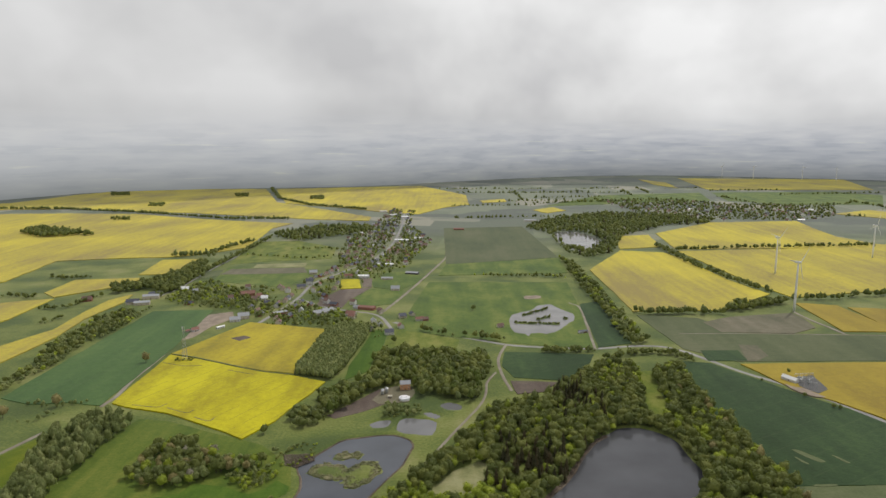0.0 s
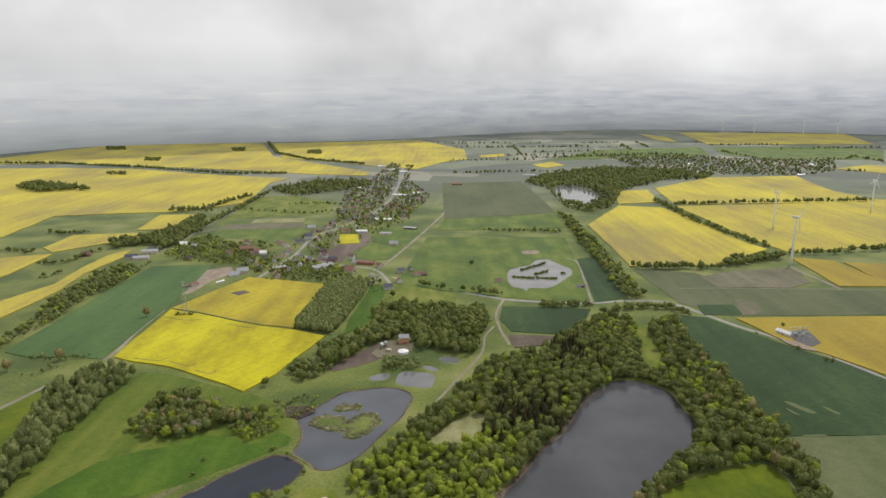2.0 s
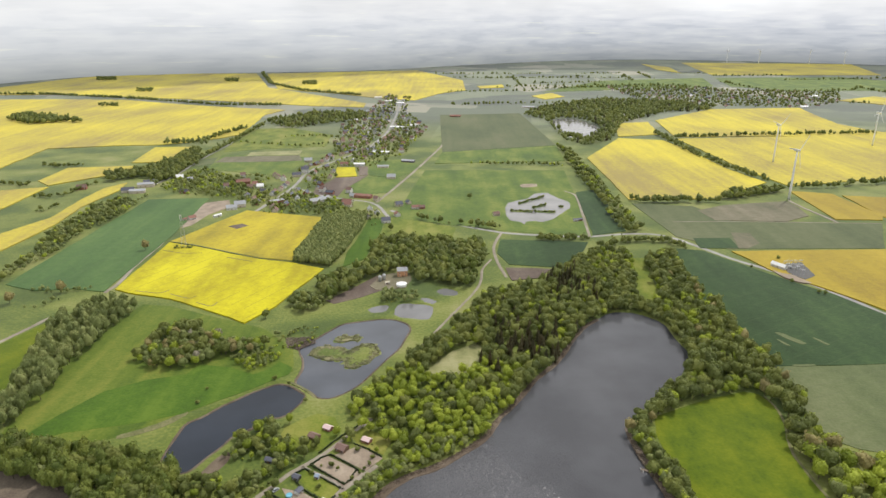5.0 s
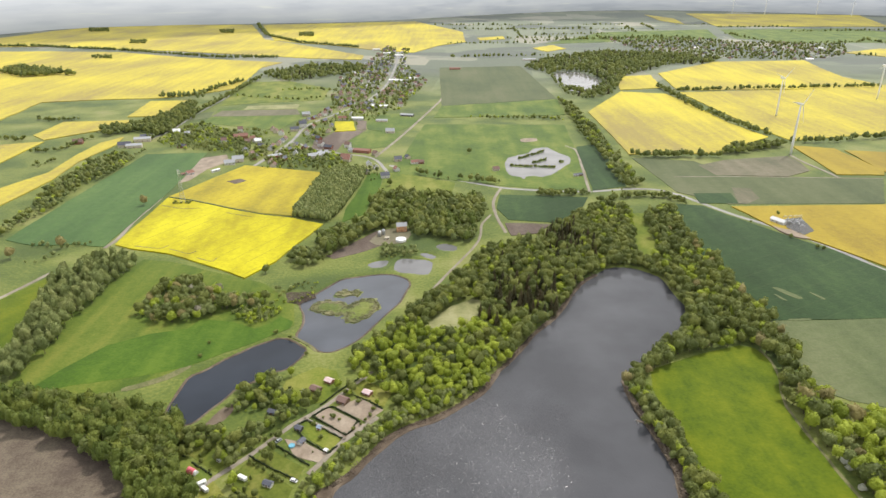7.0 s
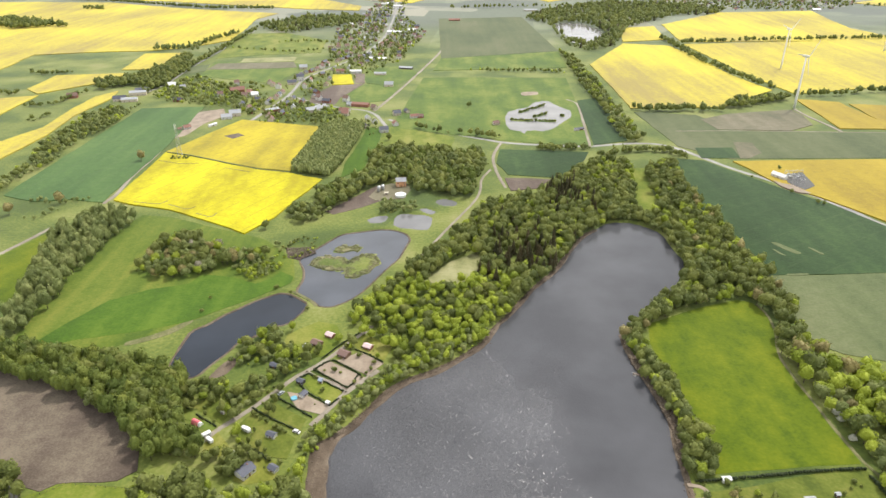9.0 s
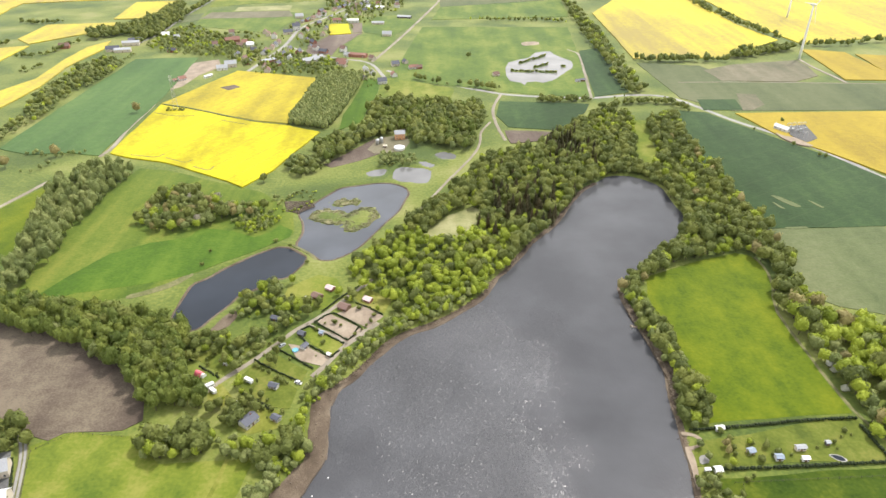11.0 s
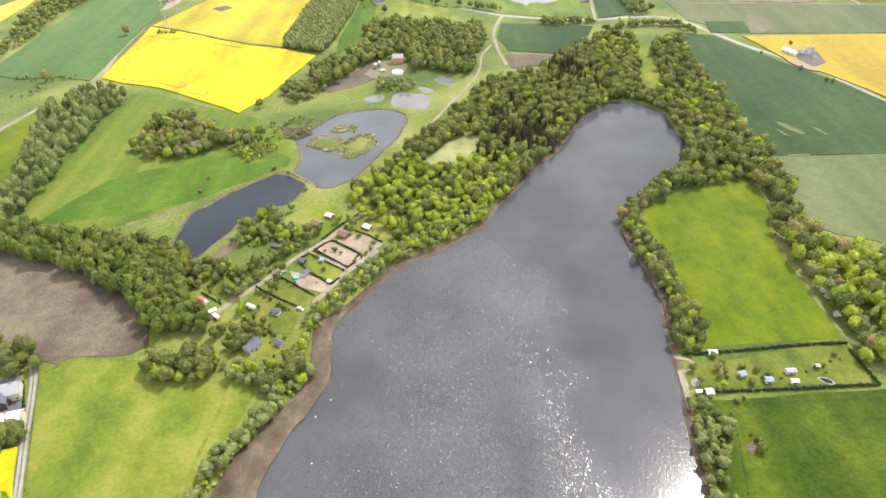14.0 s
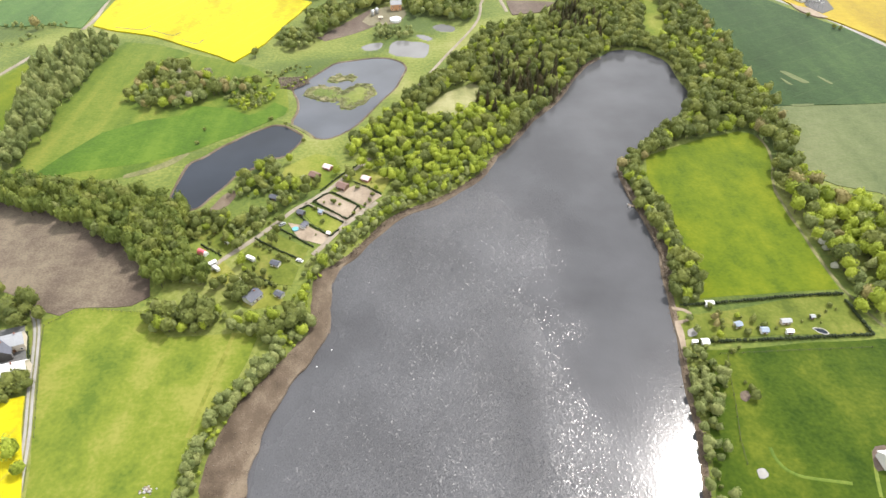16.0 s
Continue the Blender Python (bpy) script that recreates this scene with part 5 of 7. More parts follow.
def plant(name, places, mix, label, category, level="near", size=1.0, seed=0, stems=True):
    """A stand of trees or bushes, one mesh. mix: a list of (kind, share) or a function of a place that names a kind."""
    rng = np.random.default_rng(seed)
    places = np.asarray(places, float).reshape(-1, 2)
    for way in (ROAD_MAIN, ROAD_VIL, ROAD_VIL2, PATH_A, PATH_B, PATH_D, TRACK_W):
        if len(places):
            places = places[edge_distance(places, way, False) > 4.5]
    vs, fs, ms, ts, mats, base = [], [], [], [], [BARK], 0
    for x, y in places:
        if callable(mix):
            kind = mix(x, y, rng)
        else:
            kind = mix[int(rng.choice(len(mix), p=[w for _, w in mix]))][0]
        leaf, shape, high, wide = KINDS[kind]
        if leaf not in mats:
            mats.append(leaf)
        h = rng.uniform(*high) * size
        w = h * rng.uniform(*wide)
        a = rng.uniform(0, 6.28)
        turn = np.array([[np.cos(a), -np.sin(a), 0], [np.sin(a), np.cos(a), 0], [0, 0, 1]])
        v, f = CROWNS[shape, level][int(rng.integers(6))]
        vs.append((v @ turn.T) * (w, w, h) + (x, y, 0))
        fs.append(f + base)
        ms.append(np.full(len(f), mats.index(leaf)))
        ts.append(np.full(len(v), np.clip(rng.normal(0.5, 0.28), 0, 1)))
        base += len(v)
        if stems and level == "near":
            v, f = STEM
            vs.append((v @ turn.T) * (w * 0.8, w * 0.8, h) + (x, y, 0))
            fs.append(f + base)
            ms.append(np.zeros(len(f), int))
            ts.append(np.full(len(v), 0.5))
            base += len(v)
    if not vs:
        return None
    me = mesh_from(name, np.concatenate(vs), np.concatenate(fs), mats, np.concatenate(ms), np.concatenate(ts))
    return tagged(new(name, me), label, category, kind="stuff")


def along(line, gap, rng, wide=1.5):
    pts = np.array(soft_line(line, False, gap, 0.0, 0, 0))
    return pts + rng.normal(0, wide, pts.shape)


def inland(line, by):
    """The shore line moved onto the land."""
    out = []
    for i, p in enumerate(line):
        a, b = Vector(line[max(i - 1, 0)]), Vector(line[min(i + 1, len(line) - 1)])
        d = (b - a).normalized()
        out.append((p[0] - d.y * by, p[1] + d.x * by))
    return out


def west_mix(x, y, rng):
    """Firs in two dark stands, fresh green to the south and at the far end, older green between."""
    dark = math.exp(-(((x - 74) / 30) ** 2 + ((y - 478) / 36) ** 2)) + math.exp(-(((x - 124) / 20) ** 2 + ((y - 610) / 34) ** 2))
    fresh = 1.0 if y < 445 and x < 40 + (y - 357) * 0.25 else 0.2
    if y > 640 and x > 160:
        fresh = 0.75
    if rng.uniform() < dark * 0.85:
        return "fir"
    return "spring" if rng.uniform() < fresh * 0.8 else "broad"


def woods():
    r = np.random.default_rng(11)
    wet = [LAKE]
    plant("wood", scatter(grown(F_WEST, 3), 6.9, r, wet + [grown(CLEARING, 2.0), GAP_N]), west_mix, "dense mixed wood of fresh green and dark fir", "wood", "near", 0.84, seed=1)
    plant("wood", scatter(grown(F_EAST, 3), 7.7, r, wet + [MEADOW_E, GAP_N]), [("broad", 0.7), ("spring", 0.25), ("rust", 0.05)], "dense broadleaf wood round the lake's end", "wood", "near", 0.9, seed=2)
    plant("wood", scatter(grown(F_EAST2, 2.5), 7.6, r, [MEADOW_E]), [("spring", 0.52), ("willow", 0.26), ("broad", 0.12), ("rust", 0.10)], "fresh yellow-green wood beside the meadow", "wood", "near", 1.15, seed=3)
    plant("wood", scatter(grown(F_SHORE_E, 2.5), 4.7, r, wet), [("broad", 0.5), ("willow", 0.4), ("spring", 0.1)], "belt of trees along the lake shore", "wood", "near", 0.75, seed=4)
    plant("wood", scatter(grown(F_SW, 2.5), 4.9, r, [POND_LOW]), [("alder", 0.82), ("willow", 0.10), ("broad", 0.08)], "dense broadleaf wood beside the bare field", "wood", "near", seed=5)
    plant("wood", scatter(grown(F_STRIP, 2.5), 6.6, r), [("poplar", 0.75), ("willow", 0.25)], "belt of slender grey-green trees", "wood", "near", seed=8)
    plant("wood", scatter(F_MID, 7.0, r, [FARM_PAD, F_YARDW]), [("broad", 0.68), ("alder", 0.20), ("willow", 0.12)], "dark broadleaf wood behind the farm", "wood", "mid", 0.95, seed=10)
    plant("wood", scatter(F_PLANT, 3.5, r, jitter=0.2), [("young_fir", 1.0)], "young plantation in dense rows", "plantation", "far", seed=12)
    plant("scrub", scatter(F_SHRUB, 3.6, r), [("willow", 0.75), ("spring", 0.25)], "pale green scrub in the meadow", "scrub", "near", 0.45, seed=13, stems=False)
    plant("scrub", scatter(F_BANK, 3.8, r, wet), [("spring_bush", 0.5), ("bush", 0.5)], "bushes along the lake bank", "scrub", "near", 1.2, seed=14, stems=False)
    plant("scrub", scatter(F_BANK2, 4.4, r, wet), [("willow", 0.45), ("spring", 0.2), ("spring_bush", 0.35)], "bushes and low trees along the lake bank", "scrub", "near", 0.7, seed=15, stems=False)
    plant("scrub", scatter(F_GARD, 4.6, r, [POND_LOW]), [("broad", 0.2), ("bush", 0.35), ("willow", 0.3), ("spring", 0.15)], "overgrown shrubs between the garden plots", "scrub", "near", 0.7, seed=16)
    plant("wood", scatter(F_WSIDE, 6.4, r), [("broad", 0.2), ("willow", 0.7), ("spring", 0.1)], "light green tree belt between fields", "wood", "mid", 0.72, seed=17)
    plant("wood", scatter(TREES_WA, 8.5, r, [Y_WA, Y_WB]), [("broad", 0.9), ("willow", 0.1)], "dark trees round the west farms", "wood", "mid", 0.95, seed=170)
    for i, line in enumerate((POPLARS, POPLARSB, POPLARSC)):
        plant("poplar_row", along(line, 7, r, 0.5), [("poplar", 1.0)], "row of slender poplars beside a field", "trees", "mid", 1.1, seed=171 + i)
    for i, line in enumerate((BUSH_WA, BUSH_WB, BUSH_WC, BUSH_WD)):
        plant("scrub", np.concatenate([along(line, 6, r, 2.5), along(line, 6, r, 4.0)]), [("broad", 0.6), ("willow", 0.4)], "clump of trees and bushes among fields", "scrub", "mid", 0.6, seed=175 + i)
    # Extra willow share greys the two far woods in place of haze.
    plant("wood", scatter(F_NORTHV, 11.0, r), [("broad", 0.4), ("willow", 0.55), ("fir", 0.05)], "dark wood behind the village", "wood", "far", 1.1, seed=18)
    plant("wood", scatter(F_LAKEFAR, 11.5, r, [LAKE_FAR]), [("broad", 0.4), ("willow", 0.55), ("fir", 0.05)], "dark wood round the far lake", "wood", "far", 1.1, seed=19)
    plant("wood", scatter(F_DIAG, 7.8, r), [("broad", 0.35), ("willow", 0.5), ("spring", 0.15)], "tree belt along a brook", "wood", "mid", 0.9, seed=20)
    plant("wood", scatter(F_EWOOD, 7.8, r), [("broad", 0.8), ("spring", 0.2)], "copse at the rape field's edge", "wood", "mid", 0.9, seed=21)
    plant("wood", scatter(F_FARW, 11.5, r), [("broad", 1.0)], "small dark wood in a rape field", "wood", "far", 1.2, seed=22)
    plant("wood", scatter(F_NORTH, 4.8, r, [LAKE]), [("broad", 0.55), ("willow", 0.45)], "low trees round the lake's far end", "wood", "near", 0.7, seed=23)
    bank = np.concatenate([along(inland(SHORE_WEST[2:23], d), 4.2, r, 1.2) for d in (3.4, 6.0, 8.8, 12.5)])
    plant("scrub", bank[~inside(bank, REED_W)], [("willow", 0.6), ("spring", 0.15), ("spring_bush", 0.25)], "bushes and low trees along the west bank", "scrub", "near", 0.62, seed=27)
    bank = along(inland(SHORE_EAST[9:24], 7.0), 4.6, r, 1.4)
    plant("scrub", bank, [("willow", 0.5), ("bush", 0.5)], "bushes along the east bank", "scrub", "near", 0.6, seed=28)
    plant("scrub", scatter(grown(F_SHORE_SE, 1.5), 3.5, r, wet), [("willow", 0.5), ("bush", 0.5)], "thicket along the lower east bank", "scrub", "near", 0.82, seed=29)
    bank = np.concatenate([along(BUSH_SW, 2.1, r, 1.0), along(inland(BUSH_SW, 2.4), 2.4, r, 1.0), along(inland(BUSH_SW, 4.6), 3.4, r, 1.2)])
    plant("scrub", bank, [("spring_bush", 0.4), ("willow", 0.6)], "bushes between meadow and reed", "scrub", "near", 0.82, seed=40)
    for i, line in enumerate((BUSH_POND, BUSH_W, BUSH_W2)):
        plant("scrub", along(line, 4.0, r, 2.0), [("bush", 0.4), ("willow", 0.6)], "bushes along a field edge", "scrub", "mid", 0.6, seed=41 + i, stems=False)
    plant("scrub", np.concatenate([scatter(FARM_TREES, 5.0, r, [FARM_TRACK]), scatter(FARM_TREES2, 4.0, r)]), [("broad", 0.85), ("bush", 0.15)], "dark trees round the farmhouse", "scrub", "near", 0.6, seed=60)
    plant("scrub", scatter(F_FISH, 4.2, r), [("willow", 0.6), ("bush", 0.4)], "willows and bushes on the fish pond dams", "scrub", "mid", 0.75, seed=61)
    plant("scrub", scatter(F_YARDW, 4.6, r, [Y_NEAR]), [("willow", 0.5), ("broad", 0.2), ("bush", 0.3)], "thicket between rape field and farmyard", "scrub", "mid", 0.7, seed=62)
    for i, line in enumerate((BUSH_PA, BUSH_PB)):
        plant("scrub", along(line, 2.6, r, 1.3), [("bush", 0.6), ("spring_bush", 0.4)], "low bushes round a reed patch", "scrub", "mid", 0.75, seed=63 + i, stems=False)
    for i, line in enumerate((COPSE_A, COPSE_B, COPSE_C, COPSE_D, COPSE_E)):
        plant("copse", scatter(line, 11, r, jitter=0.5), [("broad", 1.0)], "small dark copse in a rape field", "copse", "far", 0.7, seed=65 + i)
    plant("scrub", scatter(F_GARD2, 5.4, r, [POND_LOW]), [("broad", 0.2), ("willow", 0.3), ("spring", 0.25), ("spring_bush", 0.15), ("bush", 0.10)], "dense trees between pond and gardens", "scrub", "near", 0.68, seed=24)
    plant("scrub", np.concatenate([scatter(F_GARD3, 4.6, r, [POND_LOW]), scatter(F_GARD4, 4.2, r)]), [("broad", 0.5), ("spring", 0.2), ("bush", 0.3)], "dense shrubs round the garden plots", "scrub", "near", 0.6, seed=25)
    plant("wood", scatter(THICKET_W, 8.6, r, [Y_NEAR, Y_UPPER, SOIL_W]), [("broad", 0.1), ("spring", 0.2), ("willow", 0.7)], "light green thicket west of the village", "wood", "mid", 0.65, seed=26)
    for i, line in enumerate((BROOK_N, BROOK_S, ROW_V1, ROW_V3, ROW_V4, ROW_V5)):
        plant("hedge", along(line, 8, r, 3.0), [("broad", 0.7), ("spring", 0.3)], "row of trees along a garden edge", "hedge", "far", 0.55, seed=50 + i)
    for i, (line, gap) in enumerate(((HEDGE_W, 6), (HEDGE_D, 7), (HEDGE_E1, 7), (HEDGE_E2, 6), (HEDGE_E3, 9), (HEDGE_E4, 10), (HEDGE_N, 8), (ROAD_N, 8), (TREES_R, 2.6), (HEDGE_R, 3), (TREES_R2, 8))):
        rows_ = np.concatenate([along(line, gap, r, 2.5), along(line, gap * 1.3, r, 3.5)])
        plant("hedge", rows_, [("broad", 0.7), ("willow", 0.3)], "row of trees and bushes along a field edge", "hedge", "far", 0.85 if gap > 5 else 0.6, seed=30 + i)


woods()


def far_hedges():
    """Tree lines between the parcels of the far plain."""
    r = np.random.default_rng(404)
    for i in range(30):
        x, y = r.uniform(-60, 2100), r.uniform(1980, 3350)
        if inside(np.array([(x, y)]), TOWN_E)[0] or inside(np.array([(x, y)]), F_LAKEFAR)[0]:
            continue
        a = radians(9 + r.normal(0, 5) + (0 if r.uniform() < 0.7 else 80))
        half = r.uniform(90, 260)
        ends = [(x - math.cos(a) * half, y - math.sin(a) * half), (x + math.cos(a) * half, y + math.sin(a) * half)]
        q = along(ends, 13, r, 4.0)
        for yellow in (Y_FA, Y_FB, Y_FC, Y_FD, Y_FE, Y_MID, Y_EC):
            q = q[~inside(q, yellow)]
        if len(q) > 5:
            plant("hedge", q, [("broad", 0.5), ("willow", 0.5)], "distant row of trees between fields", "hedge", "far", 0.95, seed=410 + i)


far_hedges()


# ---- backdrop of cloud and far land ----
def backdrop():
    m = bpy.data.materials.new("far_haze_and_cloud")
    m.use_nodes = True
    nt = m.node_tree
    nt.nodes.clear()
    geo = node(nt, "NewGeometry")
    split = node(nt, "SeparateXYZ")
    nt.links.new(geo.outputs["Position"], split.inputs[0])
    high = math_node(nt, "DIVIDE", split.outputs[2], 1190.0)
    # The glow itself paints the haze: low land dim, paler towards the horizon.
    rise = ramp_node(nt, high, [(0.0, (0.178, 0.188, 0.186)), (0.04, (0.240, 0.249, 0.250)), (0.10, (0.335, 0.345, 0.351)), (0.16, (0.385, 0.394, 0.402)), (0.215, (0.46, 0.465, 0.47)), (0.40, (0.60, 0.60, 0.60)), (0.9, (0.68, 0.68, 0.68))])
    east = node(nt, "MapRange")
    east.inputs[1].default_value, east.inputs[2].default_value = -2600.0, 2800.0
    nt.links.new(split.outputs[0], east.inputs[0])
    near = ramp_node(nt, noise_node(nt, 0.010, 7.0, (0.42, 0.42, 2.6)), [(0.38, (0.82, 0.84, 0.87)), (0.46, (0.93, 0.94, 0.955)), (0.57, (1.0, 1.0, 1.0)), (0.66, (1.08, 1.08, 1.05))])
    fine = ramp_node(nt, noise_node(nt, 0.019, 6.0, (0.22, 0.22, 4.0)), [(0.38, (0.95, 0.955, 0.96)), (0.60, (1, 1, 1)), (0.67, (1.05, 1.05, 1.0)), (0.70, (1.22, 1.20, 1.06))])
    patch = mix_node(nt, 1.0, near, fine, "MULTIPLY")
    # Haze painted thicker to the west: fainter patches, higher brightness.
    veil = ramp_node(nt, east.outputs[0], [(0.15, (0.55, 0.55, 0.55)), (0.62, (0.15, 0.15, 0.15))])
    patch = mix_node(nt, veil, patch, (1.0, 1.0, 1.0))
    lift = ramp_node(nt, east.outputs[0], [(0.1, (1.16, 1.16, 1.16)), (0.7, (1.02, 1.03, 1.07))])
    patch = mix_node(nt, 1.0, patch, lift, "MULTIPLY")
    clouds = ramp_node(nt, noise_node(nt, 0.0009, 4.0, (1, 1, 1.35)), [(0.36, (0.82, 0.82, 0.83)), (0.5, (0.98, 0.98, 0.98)), (0.64, (1.12, 1.12, 1.12))])
    side = ramp_node(nt, east.outputs[0], [(0.0, (0.86, 0.86, 0.86)), (1.0, (1.14, 1.14, 1.14))])
    clouds = mix_node(nt, 1.0, clouds, side, "MULTIPLY")
    above = node(nt, "MapRange")
    above.inputs[1].default_value, above.inputs[2].default_value = 0.18, 0.32
    nt.links.new(high, above.inputs[0])
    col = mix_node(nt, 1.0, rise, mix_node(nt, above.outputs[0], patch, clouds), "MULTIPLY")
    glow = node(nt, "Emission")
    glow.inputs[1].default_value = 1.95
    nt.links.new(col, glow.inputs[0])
    out = node(nt, "OutputMaterial")
    nt.links.new(glow.outputs[0], out.inputs[0])
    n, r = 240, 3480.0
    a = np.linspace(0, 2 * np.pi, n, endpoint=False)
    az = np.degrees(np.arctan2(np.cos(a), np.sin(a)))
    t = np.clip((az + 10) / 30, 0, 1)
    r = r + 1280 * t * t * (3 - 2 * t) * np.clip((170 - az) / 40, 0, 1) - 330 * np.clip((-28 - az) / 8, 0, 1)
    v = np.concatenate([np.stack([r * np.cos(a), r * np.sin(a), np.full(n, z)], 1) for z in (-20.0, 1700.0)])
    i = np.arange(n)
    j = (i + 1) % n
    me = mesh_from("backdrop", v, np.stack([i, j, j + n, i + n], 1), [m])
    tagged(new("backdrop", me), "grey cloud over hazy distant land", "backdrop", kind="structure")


backdrop()
# ---- wind turbines ----
def lathe(bm, rings, sides=12):
    """Rings of (radius, height) about the z axis."""
    rows = [[bm.verts.new((r * math.cos(6.28319 * k / sides), r * math.sin(6.28319 * k / sides), z)) for k in range(sides)] for r, z in rings]
    for a, b in zip(rows, rows[1:]):
        for k in range(sides):
            bm.faces.new((a[k], a[(k + 1) % sides], b[(k + 1) % sides], b[k]))
    bm.faces.new(rows[-1])
    bm.faces.new(rows[0][::-1])


def box(bm, lo, hi, bevel=0.0):
    made = bmesh.ops.create_cube(bm, size=1.0, matrix=Matrix.LocRotScale(((lo[0] + hi[0]) / 2, (lo[1] + hi[1]) / 2, (lo[2] + hi[2]) / 2), None, (hi[0] - lo[0], hi[1] - lo[1], hi[2] - lo[2])))
    if bevel:
        edges = list({e for v in made["verts"] for e in v.link_edges})
        bmesh.ops.bevel(bm, geom=edges, offset=bevel, segments=1, affect="EDGES")


def wind_turbine(x, y, hub, blade, spin, face):
    thing = tagged(new("wind_turbine"), "tall white three-bladed wind turbine in a field", "wind turbine", "wind turbines")
    thing.matrix_world = pose(x, y, 0, 0, 0, face)
    bm = bmesh.new()
    lathe(bm, [(hub * 0.026, -1), (hub * 0.023, hub * 0.3), (hub * 0.018, hub * 0.7), (hub * 0.013, hub)], 16)
    part("tower", bm, PAINT_WHITE, thing, smooth=True)
    bm = bmesh.new()
    box(bm, (-1.5, -2.6, hub - 0.4), (1.5, 5.2, hub + 2.6), 0.5)
    part("nacelle", bm, PAINT_WHITE, thing)
    bm = bmesh.new()
    lathe(bm, [(1.35, 0), (1.3, 0.9), (0.9, 1.8), (0.2, 2.2)], 12)
    hubcap = part("hub", bm, PAINT_WHITE, thing, smooth=True)
    hubcap.matrix_local = pose(0, -2.6, hub + 1.1, 90)
    for k in range(3):
        bm = bmesh.new()
        rows = []
        for s, chord, thick in ((0.0, 0.9, 0.9), (0.08, 1.2, 0.8), (0.2, 2.3, 0.5), (0.5, 1.6, 0.32), (0.8, 1.0, 0.2), (1.0, 0.35, 0.08)):
            z = 0.8 + s * blade
            rows.append([bm.verts.new(p) for p in ((-chord * 0.35, 0, z), (0, thick / 2, z), (chord * 0.65, 0, z), (0, -thick / 2, z))])
        for a, b in zip(rows, rows[1:]):
            for i in range(4):
                bm.faces.new((a[i], a[(i + 1) % 4], b[(i + 1) % 4], b[i]))
        bm.faces.new(rows[-1])
        bm.faces.new(rows[0][::-1])
        bmesh.ops.recalc_face_normals(bm, faces=bm.faces)
        b = part("blade", bm, PAINT_WHITE, thing)
        b.matrix_local = pose(0, -3.6, hub + 1.1, 0, spin + 120 * k, 0)
    return thing


wind_turbine(*TURB_A[0], 72, 28, 42, 30)
wind_turbine(*TURB_B[0], 68, 28, 50, 30)
wind_turbine(*TURB_C[0], 68, 28, 20, 30)
for i, (x, y) in enumerate(TURB_F):
    wind_turbine(x, y, 74, 30, 15 + 40 * i, 20)
# ---- buildings ----
WALLS = {
    "white": plain("white_render", (0.62, 0.61, 0.58), 0.8, vary=0.08),
    "cream": plain("cream_render", (0.55, 0.49, 0.40), 0.8, vary=0.1),
    "brick": plain("red_brick", (0.30, 0.14, 0.10), 0.85, vary=0.2),
    "orange": plain("orange_brick", (0.55, 0.30, 0.16), 0.85, vary=0.15),
    "brown": plain("brown_boards", (0.20, 0.13, 0.09), 0.8, vary=0.2),
    "dark": plain("dark_boards", (0.08, 0.075, 0.07), 0.8, vary=0.2),
}
ROOFS = {
    "red": plain("red_tiles", (0.27, 0.145, 0.115), 0.75, vary=0.22),
    "brown": plain("brown_shingles", (0.20, 0.13, 0.11), 0.8, vary=0.22),
    "white": plain("white_sheet_roof", (0.80, 0.80, 0.80), 0.4, vary=0.06),
    "pink": plain("faded_pink_roof", (0.66, 0.50, 0.49), 0.6, vary=0.1),
    "grey": plain("grey_sheet_roof", (0.36, 0.37, 0.39), 0.55, vary=0.12),
    "slate": plain("slate_roof", (0.10, 0.105, 0.13), 0.6, vary=0.2),
    "blue": plain("blue_grey_roof", (0.27, 0.32, 0.40), 0.55, vary=0.12),
    "cream": plain("pale_roof", (0.55, 0.50, 0.40), 0.7, vary=0.12),
}
GLASS = plain("dark_window_glass", (0.03, 0.035, 0.045), 0.12, vary=0.2)
DOOR = plain("brown_door", (0.16, 0.09, 0.05), 0.6)
FRAME = plain("white_window_frame", (0.75, 0.75, 0.73), 0.5, vary=0.05)
CHIMNEY = plain("chimney_brick", (0.26, 0.13, 0.10), 0.9)
GREY_METAL = plain("galvanised_metal", (0.45, 0.46, 0.47), 0.4, 0.7, vary=0.12)
GRAVEL = plain("grey_gravel", (0.12, 0.12, 0.118), 0.9, vary=0.3, scale=0.6)
CONCRETE = plain("concrete", (0.38, 0.37, 0.35), 0.85)
WOOD = plain("weathered_wood", (0.22, 0.18, 0.14), 0.85, vary=0.3)
OLD_WOOD = plain("old_fence_wood", (0.075, 0.078, 0.045), 0.9, vary=0.3)
PAINTS = {c: plain(c + "_car_paint", v, 0.3, vary=0.05) for c, v in (("white", (0.8, 0.8, 0.8)), ("silver", (0.5, 0.52, 0.54)), ("dark", (0.05, 0.05, 0.06)))}
RUBBER = plain("tyre_rubber", (0.03, 0.03, 0.03), 0.9)
PINK = plain("pink_tarpaulin", (0.70, 0.16, 0.20), 0.6)
POOL_BLUE = plain("pool_water", (0.16, 0.40, 0.52), 0.1)


